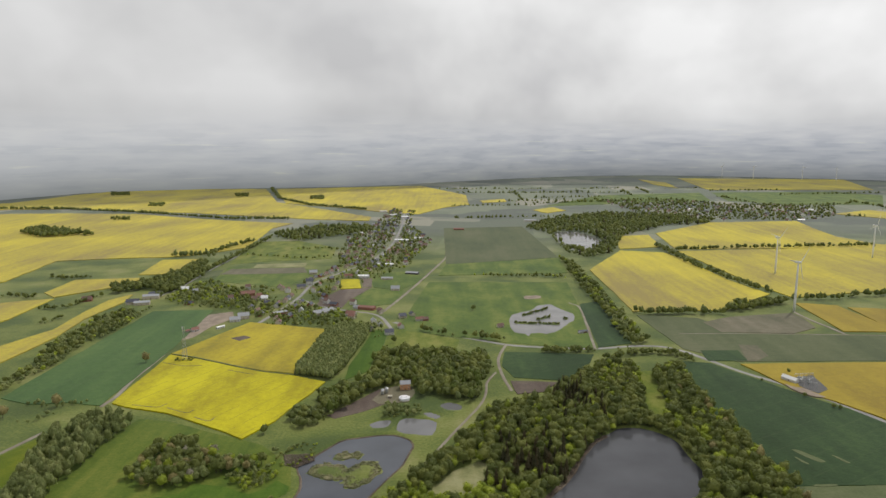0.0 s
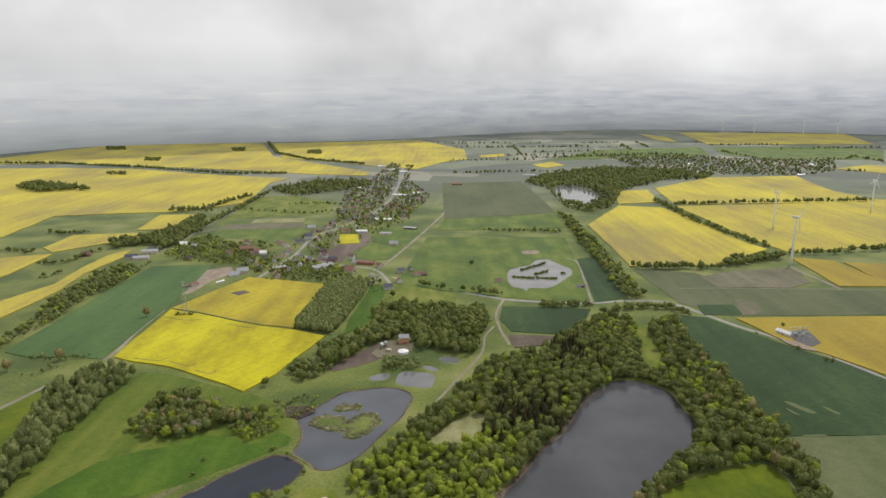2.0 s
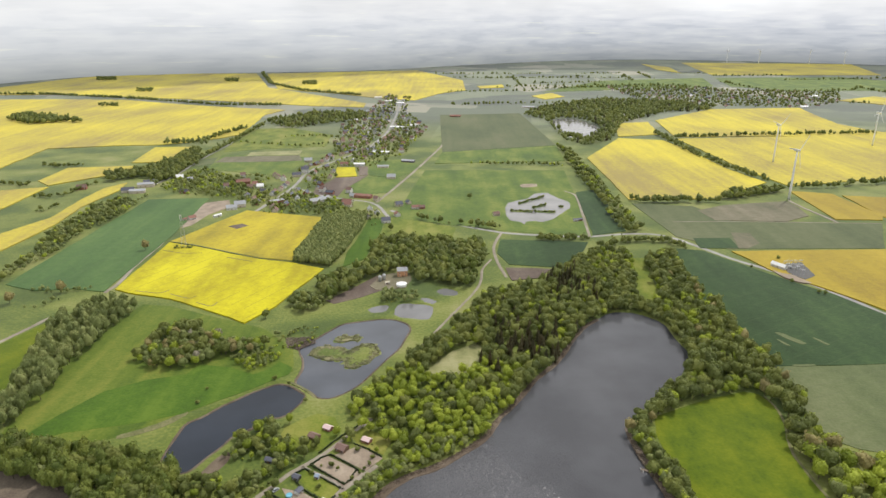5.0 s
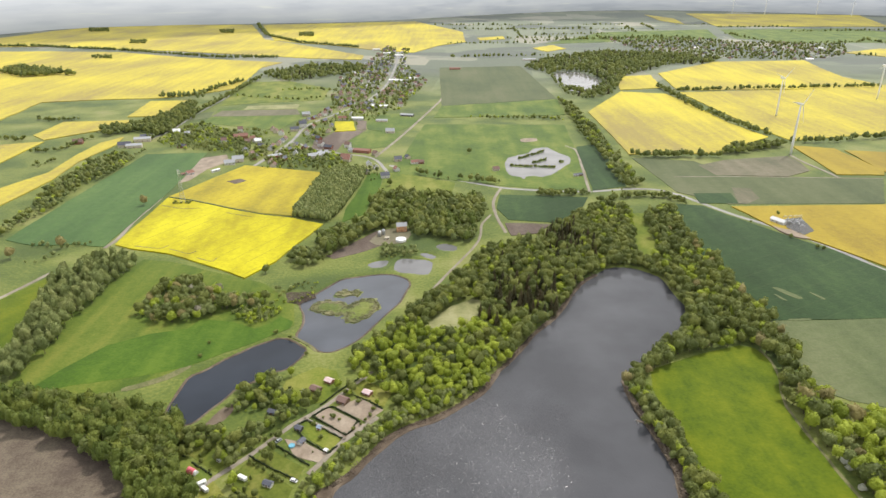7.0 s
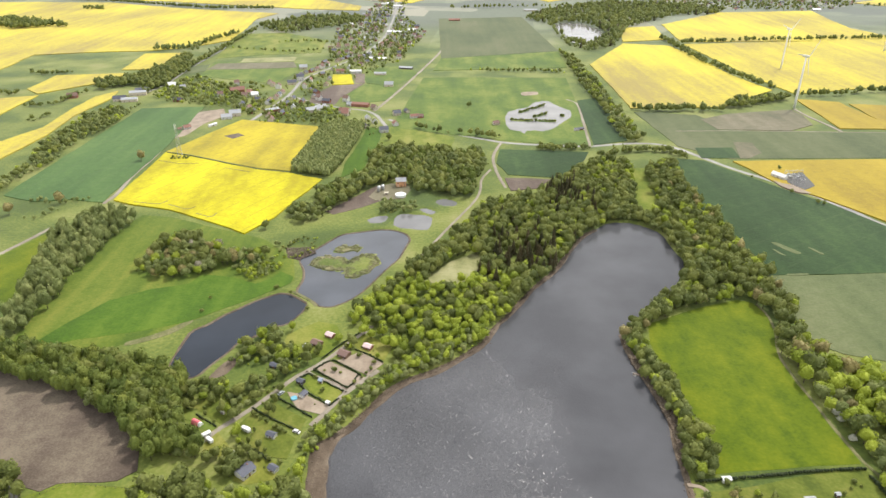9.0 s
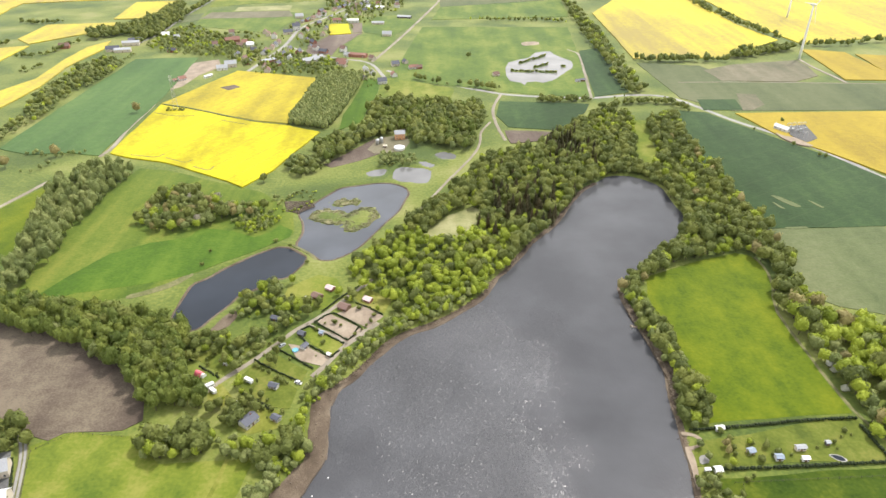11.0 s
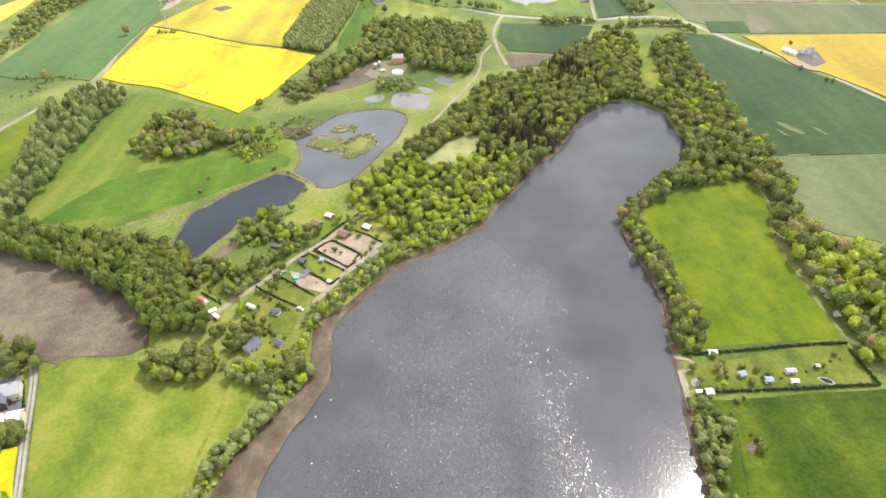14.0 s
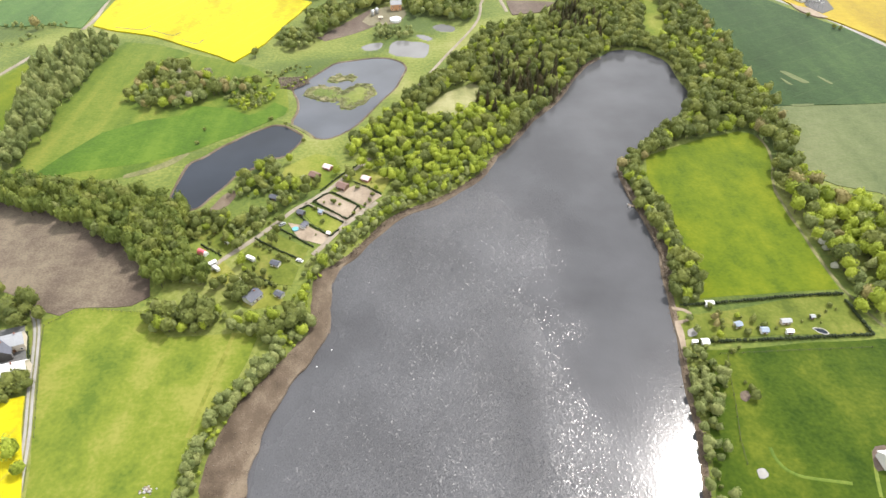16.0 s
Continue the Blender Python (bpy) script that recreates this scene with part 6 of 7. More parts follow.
def house(name, w, d, h, wall, roof, label, category, group="", chimney=True, windows=2):
    """A house with a pitched roof, its ridge along x."""
    thing = tagged(new(name), label, category, group)
    rise = d * (0.42 if h > 2.9 else 0.26) if max(w, d) < 20 else d * 0.2
    bm = bmesh.new()
    ends = []
    for x in (-w / 2, w / 2):
        ends.append([bm.verts.new(p) for p in ((x, -d / 2, -0.3), (x, d / 2, -0.3), (x, d / 2, h), (x, 0, h + rise), (x, -d / 2, h))])
    bm.faces.new(ends[0][::-1])
    bm.faces.new(ends[1])
    for k in range(5):
        bm.faces.new((ends[0][k], ends[0][(k + 1) % 5], ends[1][(k + 1) % 5], ends[1][k]))
    bmesh.ops.recalc_face_normals(bm, faces=bm.faces)
    part("wall", bm, WALLS[wall], thing)
    over, thick = 0.35 if h < 2.9 else 0.5, 0.16
    for side in (-1, 1):
        bm = bmesh.new()
        drop = over * rise / (d / 2)
        prof = [(0.0, h + rise + 0.02), (side * (d / 2 + over), h - drop + 0.02), (side * (d / 2 + over), h - drop + thick), (0.0, h + rise + thick + 0.04)]
        rows = [[bm.verts.new((x, y, z)) for y, z in prof] for x in (-w / 2 - over, w / 2 + over)]
        bm.faces.new(rows[0])
        bm.faces.new(rows[1][::-1])
        for k in range(4):
            bm.faces.new((rows[0][k], rows[0][(k + 1) % 4], rows[1][(k + 1) % 4], rows[1][k]))
        bmesh.ops.recalc_face_normals(bm, faces=bm.faces)
        part("roof_slope", bm, ROOFS[roof], thing)
    if chimney:
        bm = bmesh.new()
        box(bm, (w * 0.18, -0.35, h + rise * 0.5), (w * 0.18 + 0.6, 0.35, h + rise + 0.9), 0.04)
        part("chimney", bm, CHIMNEY, thing)
    bm = bmesh.new()
    box(bm, (-0.5, -d / 2 - 0.06, 0.02), (0.5, -d / 2 + 0.04, min(2.05, h - 0.15)), 0.02)
    part("door", bm, DOOR, thing)
    spots = []
    for k in range(windows):
        x = w * (0.32 if k else -0.32)
        spots += [(x, -1), (x, 1)]
    storeys = [0.9] if h < 5.5 else [0.9, 3.6]
    for z in storeys:
        for x, side in spots:
            y = side * d / 2
            bm = bmesh.new()
            box(bm, (x - 0.55, y - 0.05, z), (x + 0.55, y + 0.05, min(z + 1.2, h - 0.1)), 0.02)
            win = part("window", bm, FRAME, thing)
            bm = bmesh.new()
            box(bm, (x - 0.45, y - 0.07, z + 0.1), (x + 0.45, y + 0.07, min(z + 1.1, h - 0.2)))
            part("pane", bm, GLASS, win)
    return thing


SHADES = {"blue": "blue-grey", "slate": "dark slate"}


def set_houses(rows, name, words, category, group, chimney=True, scale=1.0):
    for x, y, w, d, h, turn, wall, roof in rows:
        w, d, h = w * scale, d * scale, max(2.1, h * scale)
        label = f"{words} with {wall} walls and {SHADES.get(roof, roof)} roof"
        thing = house(name, w, d, h, wall, roof, label, category, group, chimney and h > 2.6 and w < 20)
        thing.matrix_world = pose(x, y, 0, 0, 0, turn)


set_houses(GARDEN_HUTS, "garden_hut", "small garden hut", "hut", "huts in the lakeside gardens", scale=0.82)
set_houses(SHORE_HUTS, "garden_hut", "small shore hut", "hut", "huts in the shore garden", scale=0.8)
set_houses(FARM_SW, "farm_building", "farm building", "farmhouse", "farm buildings by the track")
set_houses(FARM_MID, "farm_building", "farm building beside fish ponds", "farm building", "farm beside the ponds")
set_houses(YARD_HOUSES, "house", "low house beside a yard", "house", "houses at the field's edge")
for rows in (VILLAGE_LANE_HOUSES, VILLAGE_MID_HOUSES, VILLAGE_WEST_HOUSES):
    set_houses(rows, "village_house", "village house", "house", "houses of the village")
set_houses(FAR_HALLS, "hall", "long low farm hall", "hall", "halls beyond the village", False, 0.62)


def village():
    """The remaining houses, copied from eight patterns along the streets and through the gardens."""
    rng = np.random.default_rng(21)
    patterns = []
    for w, d, h, wall, roof in ((8, 7, 3.6, "white", "red"), (9, 7, 3.8, "cream", "brown"), (8, 7, 4.0, "white", "slate"), (9, 7, 3.4, "cream", "brown"), (8, 6.5, 3.2, "white", "grey"), (8, 8, 5.4, "white", "brown"), (12, 6.5, 3.2, "brick", "slate"), (8, 6, 3.0, "cream", "slate")):
        label = f"village house with {wall} walls and {SHADES.get(roof, roof)} roof"
        patterns.append(house("village_house", w, d, h, wall, roof, label, "house", "houses of the village"))
    taken = [np.array(r[:2]) for rows in (VILLAGE_LANE_HOUSES, VILLAGE_MID_HOUSES, VILLAGE_WEST_HOUSES, FAR_HALLS) for r in rows]
    spots = []
    for line in (ROAD_VIL, ROAD_VIL2):
        pts = soft_line(line, False, 15.0, 0.0, 0, 1)
        for a, b in zip(pts, pts[1:]):
            if a[1] > 1750:
                continue
            turn = math.degrees(math.atan2(b[1] - a[1], b[0] - a[0]))
            s = Vector((-(b[1] - a[1]), b[0] - a[0])).normalized()
            for side in (-1, 1):
                if rng.uniform() < 0.8:
                    off = rng.uniform(11, 17) if rng.uniform() < 0.6 else rng.uniform(26, 48)
                    spots.append((a[0] + s.x * side * off, a[1] + s.y * side * off, turn + rng.normal(0, 8)))
    for poly, gap in ((VIL_N, 30), (VIL_W, 46), (TOWN_E, 44)):
        for x, y in scatter(poly, gap, rng, [Y_VIL, LAKE_FAR]):
            if rng.uniform() < 0.75:
                spots.append((x, y, rng.uniform(-40, 40)))
    first = set()
    for x, y, turn in spots:
        p = np.array((x, y))
        if any(np.linalg.norm(p - q) < 15 for q in taken) or inside(p[None], Y_VIL)[0] or inside(p[None], Y_NEAR)[0] or min(edge_distance(p[None], ROAD_VIL, False)[0], edge_distance(p[None], ROAD_VIL2, False)[0]) < 9:
            continue
        taken.append(p)
        k = int(rng.integers(len(patterns)))
        if k not in first:
            first.add(k)
            patterns[k].matrix_world = pose(x, y, 0, 0, 0, turn)
        else:
            copy_thing(patterns[k], pose(x, y, 0, 0, 0, turn))


village()


# ---- farm works, mast, switchyard ----
def silo(x, y, r, h):
    thing = tagged(new("silo"), "galvanised grain silo with a conical roof", "silo", "silos at the farm")
    thing.matrix_world = pose(x, y, 0)
    bm = bmesh.new()
    lathe(bm, [(r, -0.2), (r, h * 0.33), (r * 1.02, h * 0.34), (r, h * 0.36), (r, h * 0.66), (r * 1.02, h * 0.67), (r, h * 0.69), (r, h)], 18)
    part("drum", bm, GREY_METAL, thing, smooth=True)
    bm = bmesh.new()
    lathe(bm, [(r * 1.06, h), (r * 0.2, h + r * 0.55), (r * 0.2, h + r * 0.7)], 18)
    part("cap", bm, GREY_METAL, thing)


for x, y in SILOS:
    silo(x, y, 1.7, 5.5)


def tank(x, y):
    thing = tagged(new("water_tank"), "round white covered tank at the farm", "tank")
    thing.matrix_world = pose(x, y, 0)
    bm = bmesh.new()
    lathe(bm, [(5.2, -0.2), (5.2, 2.2), (5.35, 2.2), (5.35, 2.5)], 28)
    part("basin", bm, PAINT_WHITE, thing)
    bm = bmesh.new()
    lathe(bm, [(5.3, 2.5), (3.0, 3.2), (0.4, 3.6)], 28)
    part("cover", bm, ROOFS["white"], thing)
    for k in range(6):
        bm = bmesh.new()
        box(bm, (2.2, -0.12, 3.0), (3.4, 0.12, 3.4), 0.03)
        hatch = part("hatch", bm, GREY_METAL, thing)
        hatch.matrix_local = pose(0, 0, 0, 0, 0, 60 * k + 20)


tank(*TANK[0])


def strut(bm, a, b, r, sides=4):
    a, b = Vector(a), Vector(b)
    turn = (b - a).to_track_quat("Z", "Y").to_matrix().to_4x4()
    made = bmesh.ops.create_cone(bm, cap_ends=True, segments=sides, radius1=r, radius2=r, depth=(b - a).length)
    bmesh.ops.transform(bm, matrix=Matrix.Translation((a + b) / 2) @ turn, verts=made["verts"])


def pylon(x, y, h):
    thing = tagged(new("lattice_mast"), "tall grey lattice mast standing in the rape", "mast")
    thing.matrix_world = pose(x, y, 0, 0, 0, 20)
    at = lambda z: 2.6 * (1 - z / h) + 0.45
    corners = [(-1, -1), (1, -1), (1, 1), (-1, 1)]
    for sx, sy in corners:
        bm = bmesh.new()
        strut(bm, (sx * at(0), sy * at(0), -0.5), (sx * at(h), sy * at(h), h), 0.11)
        part("leg", bm, GREY_METAL, thing)
    levels = [h * k / 9 for k in range(10)]
    for lo, hi in zip(levels, levels[1:]):
        for (ax, ay), (bx, by) in zip(corners, corners[1:] + corners[:1]):
            for p, q in (((ax, ay, lo), (bx, by, hi)), ((bx, by, lo), (ax, ay, hi)), ((ax, ay, hi), (bx, by, hi))):
                bm = bmesh.new()
                strut(bm, (p[0] * at(p[2]), p[1] * at(p[2]), p[2]), (q[0] * at(q[2]), q[1] * at(q[2]), q[2]), 0.05)
                part("brace", bm, GREY_METAL, thing)
    for z in (h - 1.5, h - 4.5):
        for k in range(3):
            bm = bmesh.new()
            box(bm, (0.9, -0.3, z - 1.1), (1.35, 0.3, z + 1.1), 0.08)
            aerial = part("aerial", bm, PAINT_WHITE, thing)
            aerial.matrix_local = pose(0, 0, 0, 0, 0, 120 * k)


pylon(*MAST[0], 40)

slab("switchyard_ground", SUBPAD, 1.35, -0.2, GRAVEL, "grey gravel switchyard in the rape field", "yard", step=8, wobble=0.5, rounds=0)
slab("sand_apron", APRON, 1.2, -0.2, SAND, "pale sandy drive of the switchyard", "yard", step=4, wobble=0.6)
plant("scrub", [(MAST[0][0] + dx, MAST[0][1] + dy) for dx in (-9, -5, -1, 4, 8) for dy in (-3, 2)], [("bush", 1.0)], "bushes round the mast's foot", "scrub", "mid", 0.9, seed=61, stems=False)


def switchyard():
    a, b, c, d = [Vector((*p, 1.35)) for p in SUBPAD[:4]]
    e = Vector((*SUBPAD[4], 1.35))
    for u in (0.12, 0.37, 0.62, 0.87):
        for v in (0.2, 0.5, 0.8):
            p = a.lerp(b, u).lerp(e.lerp(d, u), v)
            thing = tagged(new("switch_gantry"), "grey steel switch gantry with insulators", "gantry", "gear of the switchyard")
            thing.matrix_world = Matrix.Translation(p) @ pose(0, 0, 0, 0, 0, 10)
            for x in (-2.2, 2.2):
                bm = bmesh.new()
                strut(bm, (x, 0, -0.2), (x, 0, 5.6), 0.2)
                part("post", bm, GREY_METAL, thing)
            bm = bmesh.new()
            strut(bm, (-2.6, 0, 5.5), (2.6, 0, 5.5), 0.22)
            part("beam", bm, GREY_METAL, thing)
            for x in (-1.4, 0, 1.4):
                bm = bmesh.new()
                lathe(bm, [(0.12, 0), (0.28, 0.2), (0.12, 0.4), (0.28, 0.6), (0.12, 0.8), (0.1, 1.2)], 8)
                part("insulator", bm, PAINT_WHITE, thing).matrix_local = pose(x, 0, 5.6)
    for u in (0.28, 0.72):
        p = a.lerp(b, u).lerp(e.lerp(d, u), 0.42)
        thing = tagged(new("transformer"), "large grey transformer on a concrete base", "transformer", "gear of the switchyard")
        thing.matrix_world = Matrix.Translation(p) @ pose(0, 0, 0, 0, 0, 10)
        bm = bmesh.new()
        box(bm, (-2.4, -1.6, -0.1), (2.4, 1.6, 0.4), 0.05)
        part("plinth", bm, CONCRETE, thing)
        bm = bmesh.new()
        box(bm, (-1.8, -1.0, 0.4), (1.8, 1.0, 3.0), 0.12)
        part("casing", bm, GREY_METAL, thing)
        for y in (-1.3, 1.3):
            bm = bmesh.new()
            box(bm, (-1.5, y - 0.25, 0.6), (1.5, y + 0.25, 2.6), 0.05)
            part("radiator", bm, GREY_METAL, thing)
    hut = house("control_building", 16, 5, 3, "white", "white", "long white control building of the switchyard", "building", chimney=False)
    hut.matrix_world = pose(*CONTROL[0], 1.2, 0, 0, -62)


switchyard()


# ---- gardens, yards ----
G = "garden plot"
for line, mat, label in ((GAP_LAWN, MEADOW, "sunlit lawn between garden huts"), (PLOT_A, MEADOW, "bright lawn inside clipped hedges"), (PLOT_B, ROUGH_LAWN, "green lawn inside clipped hedges"), (PLOT_C, ROUGH_LAWN, "lawn with a row of round bushes"), (PLOT_D, DRY_LAWN_GRASS, "dry lawn round the grey house"), (PLOT_E, DRY_LAWN_GRASS, "rough lawn beside the lane"), (PLOT_F, MEADOW_D, "narrow green plot beside the wood"), (PLOT_G, ROUGH_LAWN, "overgrown green plot"), (DRY_LAWN, DRY_LAWN_GRASS, "dry yellowish lawn round a hut")):
    slab("garden_plot", line, 0.12, -0.3, mat, label, G, step=5, wobble=0.4, rounds=0)
for line, label in ((YARD_A, "bare sandy plot inside a hedge"), (YARD_B, "bare sandy plot round a brown hut"), (YARD_C, "bare reddish plot with a round pool")):
    slab("garden_plot", line, 0.14, -0.3, SAND, label, G, step=5, wobble=0.4, rounds=0)
slab("pond_bank", BANK_POND, 0.04, -0.3, SEDGE, "tan grassy bank above the pond", "bank", step=4, wobble=0.8)
slab("sand_patch", SPIT, 0.1, -0.3, REED, "dry reed bank beside the dark pond", "bank", step=4, wobble=0.8)
for line in (SANDP, SANDQ):
    slab("sand_patch", line, 0.36, -0.3, ROAD, "bare sand patch in the grass", "sand", step=3, wobble=0.7)
for line in (BARE_EA, BARE_EB):
    slab("bare_patch", line, 0.2, -0.3, SOIL, "trampled bare earth in the pasture", "patch", step=3, wobble=0.8)
slab("stony_bank", SANDT, 0.1, -1.2, SAND, "pale stony bank below the huts", "bank", step=3, wobble=0.7)
for line in (SCAR_E, SCAR_F, SCAR_G, SCAR_H):
    slab("bare_streak", line, 0.62, -0.3, FALLOW, "pale bare streak in the wheat", "patch", step=4, wobble=1.0)
for line in (TROD_SEA, TROD_SEB):
    ribbon("trodden_strip", line, 0.9, MEADOW_D, "worn grass path across the pasture", "path", 0.2, wobble=0.4)
ribbon("trodden_strip", TROD_SW, 1.9, DRY_LAWN_GRASS, "pale trodden strip along the meadow", "path", 0.16, wobble=0.5)
ribbon("sand_path", SANDS, 1.3, SAND, "curved sandy path at the water's edge", "path", 0.16, wobble=0.1)
slab("sand_patch", FIELD_SCAR, 0.3, -0.3, SAND, "bare earth patch in the meadow", "sand", step=6, wobble=1.5)
slab("farmyard", FARMYARD_SW, 0.1, -0.3, GRAVEL, "grey paved farmyard beside the track", "yard", step=6, wobble=0.4, rounds=0)
slab("bare_square", SQUARE, 1.28, -0.2, SOIL, "dark bare square in the rape field", "patch", step=5, wobble=0.3, rounds=0)
for line in (RUT_A, RUT_B, RUT_C, RUT_D, RUT_E):
    ribbon("wheel_rut", line, 0.9, STUBBLE, "flattened wheel rut in the rape", "rut", 1.33)
ribbon("track", RAPE_LINE, 1.8, FALLOW, "grassy strip across the rape field", "track", 1.32)
for line, mat, label in ((G_VN1, MEADOW, "green strip fields behind the village"), (G_VN2, MEADOW_D, "fallow fields beside the village"), (G_VE, MEADOW_D, "green paddock beside the village"), (G_VE2, MEADOW_D, "green paddock behind the gardens"), (G_FE1, MEADOW_D, "distant green field"), (G_FE2, MEADOW_D, "distant green field")):
    slab("field", line, 0.2, -0.3, mat, label, "field", step=15, wobble=2.0, rounds=0)


def clipped_hedge(line, high=1.3, wide=1.0):
    """A dense hedge: leaf clumps packed along a line."""
    rng = np.random.default_rng(int(abs(line[0][0] * 7)))
    pts = np.array(soft_line(line, False, 0.9 * wide, 0.1, 0, 0))
    vs, fs, ts = [], [], []
    for x, y in pts:
        for _ in range(2):
            q = np.array(Euler(rng.uniform(0, 6.28, 3)).to_matrix())
            s = np.array([wide * 0.55, wide * 0.55, high * 0.42]) * rng.uniform(0.75, 1.2)
            vs.append((ICO_V * rng.uniform(0.8, 1.2, (12, 1))) @ q.T * s + (x + rng.normal(0, 0.2), y + rng.normal(0, 0.2), high * rng.uniform(0.42, 0.6)))
            fs.append(ICO_F + 12 * (len(vs) - 1))
            ts.append(np.full(12, np.clip(rng.normal(0.3, 0.2), 0, 1)))
    me = mesh_from("hedge", np.concatenate(vs), np.concatenate(fs), [LEAF_HEDGE], None, np.concatenate(ts))
    tagged(new("hedge", me), "dark clipped hedge round a garden plot", "hedge", "hedges round the gardens")


for line in CLIPPED_HEDGES[:-1]:
    east = line[0][0] > 100
    clipped_hedge(line, 1.9 if east else 1.3, 1.7 if east else 1.0)


def fence(line, label):
    thing = tagged(new("fence"), label, "fence")
    pts = soft_line(line, False, 5.0, 0.0, 0, 0)
    for x, y in pts:
        bm = bmesh.new()
        box(bm, (x - 0.1, y - 0.1, -0.3), (x + 0.1, y + 0.1, 1.45), 0.02)
        part("post", bm, OLD_WOOD, thing)
    for z in (0.7, 1.2):
        for a, b in zip(pts, pts[1:]):
            bm = bmesh.new()
            strut(bm, (*a, z), (*b, z), 0.05)
            part("rail", bm, OLD_WOOD, thing)


for line in FENCES:
    fence(line, "dark weathered pasture fence with two rails")


def car(x, y, turn, paint, name="car", size=(4.3, 1.8, 1.5), label=""):
    thing = tagged(new(name), label or f"{paint} car parked on the grass", "car", "parked cars")
    thing.matrix_world = pose(x, y, 0.12, 0, 0, turn)
    l, w, h = size
    bm = bmesh.new()
    box(bm, (-l / 2, -w / 2, 0.25), (l / 2, w / 2, h * 0.58), 0.12)
    part("body", bm, PAINTS[paint], thing)
    bm = bmesh.new()
    rows = [[bm.verts.new((x_, y_, z)) for x_, y_ in ((-a, -b), (a * 0.85, -b), (a * 0.85, b), (-a, b))] for a, b, z in ((l * 0.4, w * 0.47, h * 0.56), (l * 0.3, w * 0.4, h))]
    for k in range(4):
        bm.faces.new((rows[0][k], rows[0][(k + 1) % 4], rows[1][(k + 1) % 4], rows[1][k]))
    part("glasshouse", bm, GLASS, thing)
    bm = bmesh.new()
    box(bm, (-l * 0.3, -w * 0.4, h), (l * 0.255, w * 0.4, h + 0.06), 0.02)
    part("roof", bm, PAINTS[paint], thing)
    for sx in (-0.3, 0.3):
        for sy in (-1, 1):
            bm = bmesh.new()
            bmesh.ops.create_cone(bm, cap_ends=True, segments=12, radius1=0.32, radius2=0.32, depth=0.22, matrix=pose(l * sx, sy * (w / 2 - 0.08), 0.32, 90))
            part("wheel", bm, RUBBER, thing)


def caravan(x, y, turn, size, label):
    thing = tagged(new("caravan"), label, "caravan", "caravans in the gardens")
    thing.matrix_world = pose(x, y, 0.12, 0, 0, turn)
    l, w, h = size
    bm = bmesh.new()
    box(bm, (-l / 2, -w / 2, 0.45), (l / 2, w / 2, h), 0.25)
    part("body", bm, PAINTS["white"], thing)
    for x_ in (-l * 0.25, l * 0.22):
        for s in (-1, 1):
            bm = bmesh.new()
            box(bm, (x_ - 0.5, s * w / 2 - 0.02, 1.2), (x_ + 0.5, s * w / 2 + 0.02, 1.8))
            part("window", bm, GLASS, thing)
    for s in (-1, 1):
        bm = bmesh.new()
        bmesh.ops.create_cone(bm, cap_ends=True, segments=12, radius1=0.34, radius2=0.34, depth=0.2, matrix=pose(0, s * (w / 2 - 0.12), 0.34, 90))
        part("wheel", bm, RUBBER, thing)
    bm = bmesh.new()
    strut(bm, (l / 2, 0, 0.5), (l / 2 + 1.1, 0, 0.45), 0.06)
    part("drawbar", bm, GREY_METAL, thing)


car(*VEHICLES[0], 50, "silver")
car(*VEHICLES[1], -25, "white")
caravan(*VEHICLES[2], -30, (5.6, 2.3, 2.6), "white caravan standing on a lawn")
caravan(*VEHICLES[3], 40, (6.2, 2.4, 2.7), "white caravan beside the wood")
caravan(*VEHICLES[4], -40, (4.6, 2.2, 2.5), "short white caravan beside the lane")


def pool(x, y):
    thing = tagged(new("paddling_pool"), "round blue garden pool on bare ground", "pool")
    thing.matrix_world = pose(x, y, 0.12)
    bm = bmesh.new()
    lathe(bm, [(1.85, -0.1), (1.9, 0.75), (1.8, 0.8), (1.75, 0.6)], 24)
    part("wall", bm, POOL_BLUE, thing)
    bm = bmesh.new()
    bmesh.ops.create_circle(bm, cap_ends=True, segments=24, radius=1.74, matrix=pose(0, 0, 0.68))
    part("water", bm, POOL_BLUE, thing)


pool(*POOL[0])


def garden_pond(x, y):
    thing = tagged(new("garden_pond"), "kidney-shaped garden pond with a pale rim", "pond")
    thing.matrix_world = pose(x, y, 0.08, 0, 0, -25)
    shape = [(math.cos(a) * (3.1 + 0.5 * math.cos(2 * a + 0.6)), math.sin(a) * (1.7 + 0.35 * math.cos(a))) for a in [6.28319 * k / 28 for k in range(28)]]
    bm = bmesh.new()
    rows = [[bm.verts.new((u * g, v * g, z)) for u, v in shape] for g, z in ((1.15, -0.1), (1.12, 0.2), (0.93, 0.22), (0.9, -0.05))]
    for a, b in zip(rows, rows[1:]):
        for k in range(28):
            bm.faces.new((a[k], a[(k + 1) % 28], b[(k + 1) % 28], b[k]))
    bmesh.ops.recalc_face_normals(bm, faces=bm.faces)
    part("rim", bm, CONCRETE, thing, "pale stone rim")
    bm = bmesh.new()
    bm.faces.new([bm.verts.new((u * 0.93, v * 0.93, 0.08)) for u, v in shape])
    part("water", bm, POND_WATER, thing, "dark still water")


garden_pond(*GARDEN_POND[0])


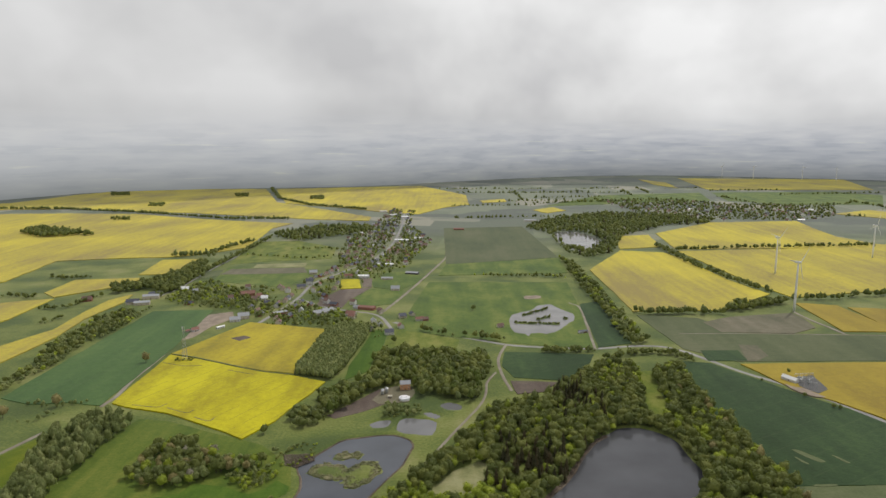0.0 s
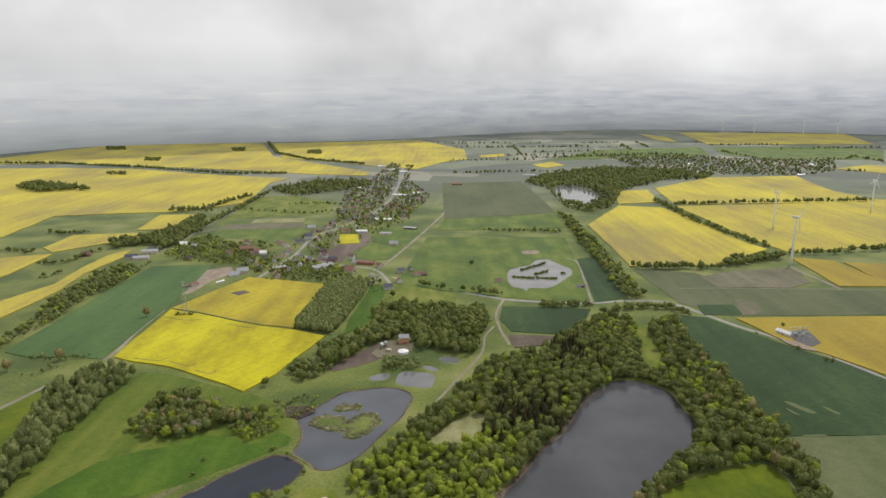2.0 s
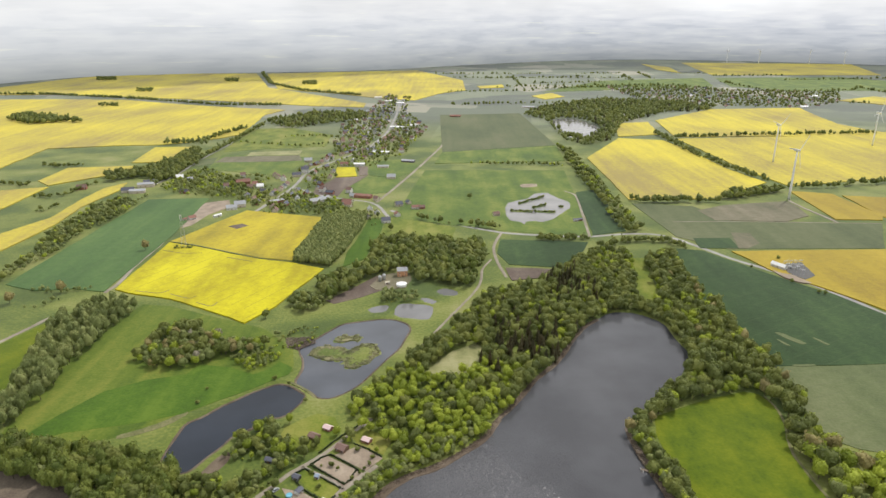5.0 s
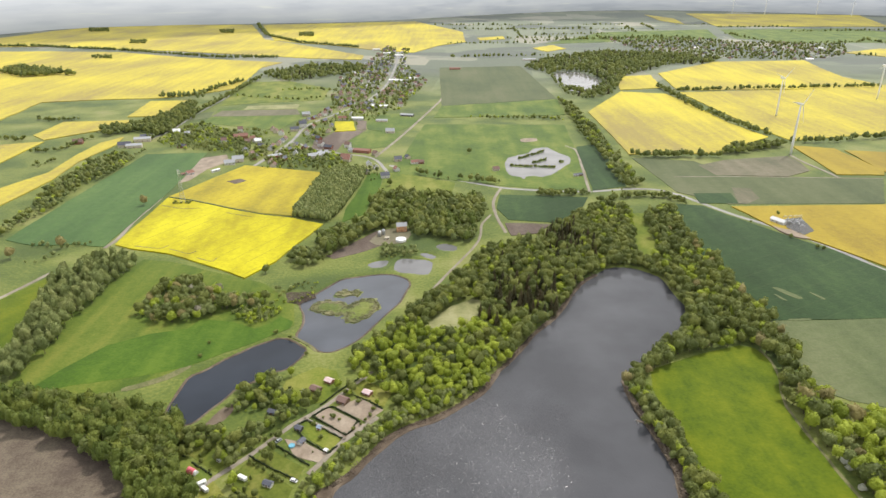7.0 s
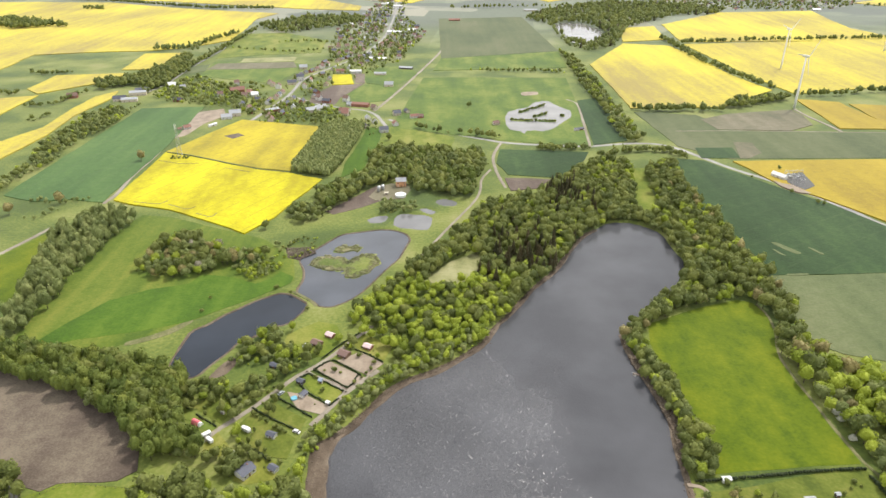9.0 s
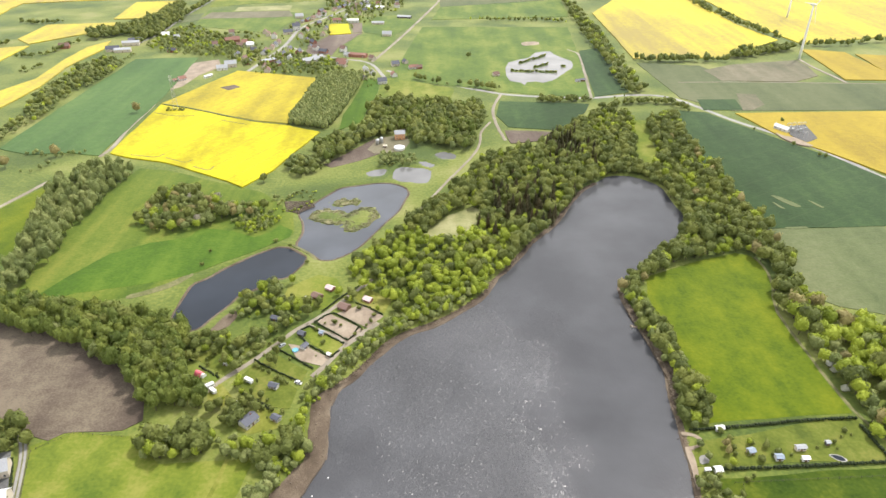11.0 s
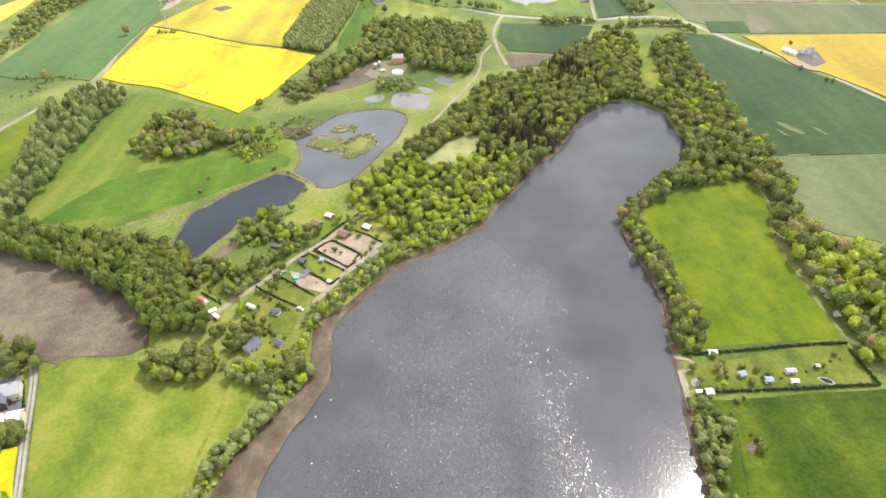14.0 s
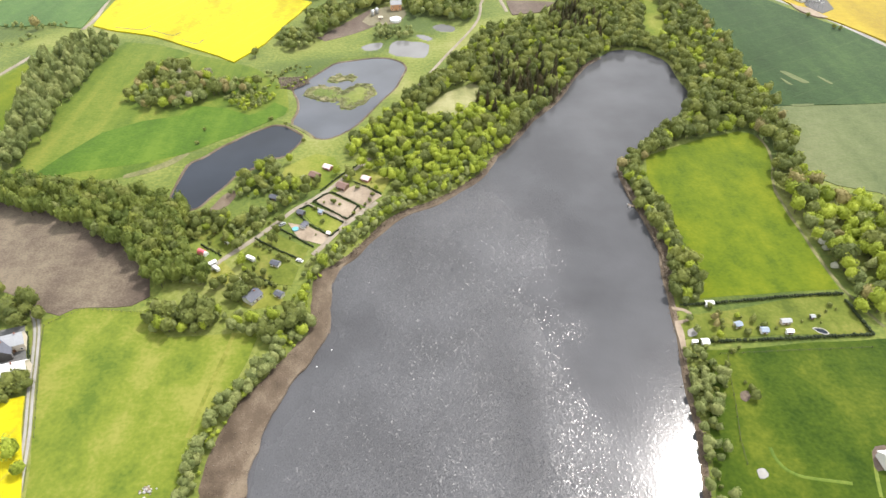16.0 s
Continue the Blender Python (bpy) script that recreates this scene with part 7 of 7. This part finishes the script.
def tent(x, y):
    thing = tagged(new("garden_tent"), "pink tent with a white porch on the lawn", "tent")
    thing.matrix_world = pose(x, y, 0.1, 0, 0, -30)
    for name, mat, lo, hi, wide in (("canopy", PINK, -3.0, 1.6, 3.6), ("porch", PAINT_WHITE, 1.62, 3.2, 3.0)):
        bm = bmesh.new()
        rows = []
        for x_ in (lo, hi):
            rows.append([bm.verts.new((x_, wide / 2 * math.cos(a), 2.5 * wide / 3.6 * math.sin(a))) for a in [math.pi * k / 8 for k in range(9)]])
        for k in range(8):
            bm.faces.new((rows[0][k], rows[0][k + 1], rows[1][k + 1], rows[1][k]))
        bm.faces.new(rows[0][::-1])
        bm.faces.new(rows[1])
        bmesh.ops.recalc_face_normals(bm, faces=bm.faces)
        part(name, bm, mat, thing)


tent(*TENT[0])


# ---- shore things ----
def jetty(x, y, turn, length):
    thing = tagged(new("jetty"), "narrow wooden jetty reaching into the lake", "jetty", "jetties")
    thing.matrix_world = pose(x, y, -0.2, 0, 0, turn)
    for k in range(int(length / 0.4)):
        bm = bmesh.new()
        box(bm, (k * 0.4, -0.7, -0.06), (k * 0.4 + 0.36, 0.7, 0.02))
        part("plank", bm, WOOD, thing)
    for k in range(0, int(length) + 1, 2):
        for s in (-0.6, 0.6):
            bm = bmesh.new()
            strut(bm, (k + 0.1, s, -1.6), (k + 0.1, s, 0.3), 0.09, 6)
            part("pile", bm, WOOD, thing)


jetty(JETTIES[0][0] + 3, JETTIES[0][1], 150, 8)
jetty(JETTY_W[0][0] - 5, JETTY_W[0][1] - 1, 20, 8)


def rowing_boat(x, y, turn, paint):
    thing = tagged(new("rowing_boat"), f"small {paint} rowing boat moored at the shore", "boat", "boats")
    thing.matrix_world = pose(x, y, -0.85, 0, 0, turn)
    bm = bmesh.new()
    rows = []
    for s, w in ((-1.9, 0.55), (-1.0, 0.7), (0.3, 0.72), (1.3, 0.45), (2.0, 0.06)):
        rows.append([bm.verts.new(p) for p in ((s, -w, 0.5), (s, -w * 0.7, 0.02), (s, w * 0.7, 0.02), (s, w, 0.5))])
    for a, b in zip(rows, rows[1:]):
        for k in range(3):
            bm.faces.new((a[k], b[k], b[k + 1], a[k + 1]))
    bm.faces.new(rows[0])
    part("hull", bm, PAINTS[paint], thing)
    for s in (-0.9, 0.4):
        bm = bmesh.new()
        box(bm, (s - 0.15, -0.62, 0.3), (s + 0.15, 0.62, 0.36))
        part("thwart", bm, WOOD, thing)


rowing_boat(JETTIES[0][0] - 4, JETTIES[0][1] + 3, 100, "white")
rowing_boat(JETTY_W[0][0] + 3, JETTY_W[0][1] - 4, 40, "white")
rowing_boat(JETTY_W[0][0] + 1, JETTY_W[0][1] + 1, 10, "white")
for x, y in BUOYS:
    bm = bmesh.new()
    lathe(bm, [(0.1, -0.3), (0.32, -0.15), (0.42, 0.1), (0.32, 0.35), (0.12, 0.45), (0.1, 0.6)], 12)
    me = bpy.data.meshes.new("buoy")
    bm.to_mesh(me)
    bm.free()
    me.materials.append(PAINT_WHITE)
    ob = tagged(new("buoy", me), "small white round buoy on the lake", "buoy", "buoys")
    ob.matrix_world = pose(x, y, -0.75)


def stone_heap(x, y):
    """Field stones dumped at the meadow's end."""
    thing = tagged(new("stone_heap"), "heap of pale field stones on the meadow", "stones")
    thing.matrix_world = pose(x, y, 0.05)
    r = np.random.default_rng(8)
    for k in range(26):
        v = ICO_V * r.uniform(0.75, 1.25, (12, 1)) * r.uniform(0.3, 0.75) * (1.2, 1.0, 0.75)
        me = mesh_from("stone", v, ICO_F, [CONCRETE if k % 3 else WOOD])
        ob = new("stone", me)
        ob.parent = thing
        away = abs(r.normal(0, 1.0))
        ang = r.uniform(0, 6.28)
        ob.matrix_local = pose(2.4 * away * math.cos(ang), 1.3 * away * math.sin(ang), max(0.2, 0.75 - 0.45 * away), 0, 0, r.uniform(0, 360))


stone_heap(-117, 138)


# ---- reed ----
def reed_bed(name, places, label, high=(1.0, 1.9), z=-0.5, wide=(0.42, 0.7)):
    """Tufts of dry reed, each a fan of stalks."""
    rng = np.random.default_rng(len(places))
    vs, fs = [], []
    for x, y in places:
        h = rng.uniform(*high)
        w = rng.uniform(*wide)
        a = rng.uniform(0, 6.28)
        n = 5
        ring = np.array([(w * math.cos(a + k * 6.283 / n) * rng.uniform(0.7, 1.2), w * math.sin(a + k * 6.283 / n) * rng.uniform(0.7, 1.2), h * rng.uniform(0.75, 1.0)) for k in range(n)] + [(0, 0, h * 0.92), (0, 0, -0.6)])
        base = 7 * len(vs)
        vs.append(ring + (x, y, z))
        for k in range(n):
            fs += [(base + k, base + (k + 1) % n, base + 5), (base + (k + 1) % n, base + k, base + 6)]
    me = mesh_from(name, np.concatenate(vs), np.array(fs), [SEDGE if "islet" in name else REED])
    tagged(new(name, me), label, "reed", kind="stuff")


def shore_tufts(line, rng, lo, hi, gap=0.3):
    pts = np.array(soft_line(line, False, gap, 0.6, 2.0, 1))
    return pts + rng.normal(0, (hi - lo) / 2, pts.shape) + 0.0


def reeds():
    for line, wide in ((SHORE_WEST[6:], 4.5), (SHORE_WEST[9:19], 6.5), (SHORE_EAST[9:24], 3.0), (POND_UP + POND_UP[:1], 1.4), (POND_LOW + POND_LOW[:1], 1.6)):
        ribbon("reed_litter", line, wide, REED, "mat of dry fallen reed along the shore", "shore", -0.52 if wide != 6.5 else -0.5, rounds=1, wobble=0.8, foot=-1.0)
    ribbon("earth_dam", DAM, 2.2, SEDGE, "narrow grassy earth dam between two ponds", "dam", -0.25, rounds=1, wobble=0.4, foot=-1.3)
    for isle in (ISLE, ISLE_S, ISLE_T):
        slab("islet", isle, -0.48, -1.4, SEDGE, "low sedge-covered islet in the pond", "islet", step=3, wobble=0.9)
    r = np.random.default_rng(77)
    slab("reed_mat", REED_W, 0.16, -1.0, REED, "broad flattened mat of dry brown reed", "reed", step=2.5, wobble=1.6)
    reed_bed("reed_bed", scatter(REED_W, 4.0, r), "tufts of dry brown reed at the lake", (0.3, 0.55), 0.0, (0.25, 0.5))
    reed_bed("reed_bed", scatter(REED_E, 0.7, r), "belt of dry brown reed below the trees", (0.9, 1.6), -0.6)
    edge = np.concatenate([shore_tufts(SHORE_WEST[9:], r, 0, 2.4), shore_tufts(SHORE_WEST[9:19], r, 0, 3.0, 0.3)])
    reed_bed("reed_fringe", edge, "thin fringe of dry reed along the shore", (0.4, 0.8), -0.8, (0.25, 0.45))
    reed_bed("reed_fringe", shore_tufts(SHORE_EAST[9:24], r, 0, 2.0), "thin fringe of dry reed along the shore", (0.4, 0.8), -0.8, (0.25, 0.45))
    for shore in (POND_UP, POND_LOW):
        reed_bed("reed_fringe", shore_tufts(shore + shore[:1], r, 0, 0.7, 0.5), "thin reed fringe round the pond", (0.25, 0.5), -0.75, (0.2, 0.35))
    reed_bed("reed_bed", scatter(REED_POND, 0.9, r), "dry reed and tall grass on the pond bank", (0.25, 0.5), -0.15)
    for isle in (ISLE, ISLE_S, ISLE_T):
        reed_bed("reed_islet", np.array([p for p in scatter(grown(isle, 2.0), 0.8, r) if noise.noise(Vector((p[0] / 4, p[1] / 4, 4.0))) > -0.08]), "pale reed and sedge covering an islet", (0.35, 0.7), -0.75)


reeds()

# ---- lone trees, village greenery ----
def lone_tree(x, y, kind, size, seed, label, category="tree"):
    rng = np.random.default_rng(seed)
    leaf, shape, high, wide = KINDS[kind]
    h = rng.uniform(*high) * size
    w = h * rng.uniform(*wide)
    thing = tagged(new("bush" if "bush" in kind else "tree"), label, category)
    thing.matrix_world = pose(x, y, 0, 0, 0, rng.uniform(0, 360))
    v, f = CROWNS[shape, "near"][int(rng.integers(6))]
    me = mesh_from("crown", v * (w, w, h), f, [leaf], None, np.full(len(v), rng.uniform(0.3, 0.75)))
    ob = new("crown", me)
    ob.parent = thing
    v, f = STEM
    me = mesh_from("trunk", v * (w * 0.8, w * 0.8, h), f, [BARK])
    ob = new("trunk", me)
    ob.parent = thing


SAY = {"broad": ("green broadleaf tree standing alone", "tree"), "rust": ("tree with young rust-brown leaves", "tree"), "bush": ("round green bush on the grass", "bush"), "thuja": ("slim green columnar tree in a garden", "tree"), "spring": ("yellow-green tree in fresh leaf", "tree"), "blossom": ("shrub covered in white blossom", "shrub"), "pale": ("pale grey-brown tree still in bud", "tree")}
for kind, rows in (("broad", LONE_BROAD), ("rust", LONE_RUST), ("bush", LONE_BUSH), ("thuja", LONE_SLIM), ("spring", LONE_SPRING), ("blossom", LONE_BLOSSOM), ("pale", LONE_PALE)):
    for i, (x, y, size) in enumerate(rows):
        lone_tree(x, y, kind, size, 100 + i * 7, *SAY[kind])


def grove(poly, gap, kinds, size, seed, where):
    """A clump of which each tree is a thing of its own."""
    r = np.random.default_rng(seed)
    for i, (x, y) in enumerate(scatter(poly, gap, r, [LAKE])):
        kind = kinds[int(r.integers(len(kinds)))]
        label, category = SAY[kind]
        lone_tree(x, y, kind, size * r.uniform(0.85, 1.15), seed * 1000 + i, label.replace("standing alone", where), category)


SAY["willow"] = ("grey-green willow in a clump of trees", "tree")
SAY["broad"] = ("green broadleaf tree standing alone", "tree")
grove(grown(F_SWB, 2.5), 4.7, ["willow", "broad", "willow", "broad", "spring"], 0.8, 6, "at the meadow's edge")
grove(grown(F_SWC, 2.5), 4.8, ["broad", "spring", "willow"], 0.8, 7, "beside the lake")
grove(grown(F_CLUMP, 2.0), 5.8, ["broad", "willow", "willow", "spring", "willow", "broad", "willow", "bush", "willow", "broad", "willow", "rust"], 0.9, 9, "in the meadow clump")


def greenery():
    r = np.random.default_rng(33)
    some = lambda q, share: q[r.uniform(size=len(q)) < share]
    clear = lambda q: q[np.minimum(edge_distance(q, ROAD_VIL, False), edge_distance(q, ROAD_VIL2, False)) > 9]
    dry = [Y_NEAR, Y_VIL, SOIL_VIL]
    plant("garden_trees", clear(some(scatter(VIL_N, 10.5, r, dry), 0.5)), [("broad", 0.4), ("spring", 0.2), ("willow", 0.4)], "garden trees among the village houses", "trees", "far", 0.68, seed=71)
    plant("garden_trees", clear(some(scatter(GARDENS_V, 9.5, r, dry), 0.6)), [("broad", 0.3), ("spring", 0.1), ("willow", 0.6)], "garden trees along the village street", "trees", "far", 0.62, seed=72)
    plant("garden_trees", some(scatter(VIL_W, 9, r, dry), 0.45), [("broad", 0.25), ("spring", 0.1), ("willow", 0.65)], "trees and thicket round the west farms", "trees", "mid", 0.75, seed=73)
    plant("garden_trees", some(scatter(TOWN_E, 17, r), 0.75), [("broad", 0.4), ("willow", 0.6)], "trees among the distant houses", "trees", "far", 0.9, seed=74)
    for a, b in (WBAR_A, WBAR_B, WBAR_C, WBAR_D, WBAR_E, WBAR_F):
        slab("pond_bar", [(a[0], a[1] - 4), (b[0], b[1] - 4), (b[0] + 1, b[1] + 3), (a[0], a[1] + 3)], 0.5, -0.4, MEADOW_D, "narrow planted bar in the pale pond", "islet", step=3, wobble=0.8)
        n = max(3, int(math.dist(a, b) / 2.2))
        q = np.array([np.array(a) + (np.array(b) - a) * k / n for k in range(n + 1)]) + r.normal(0, 0.7, (n + 1, 2))
        plant("scrub", q, [("bush", 1.0)], "low bushes on the pond bar", "scrub", "mid", 0.95, seed=75, stems=False)


greenery()
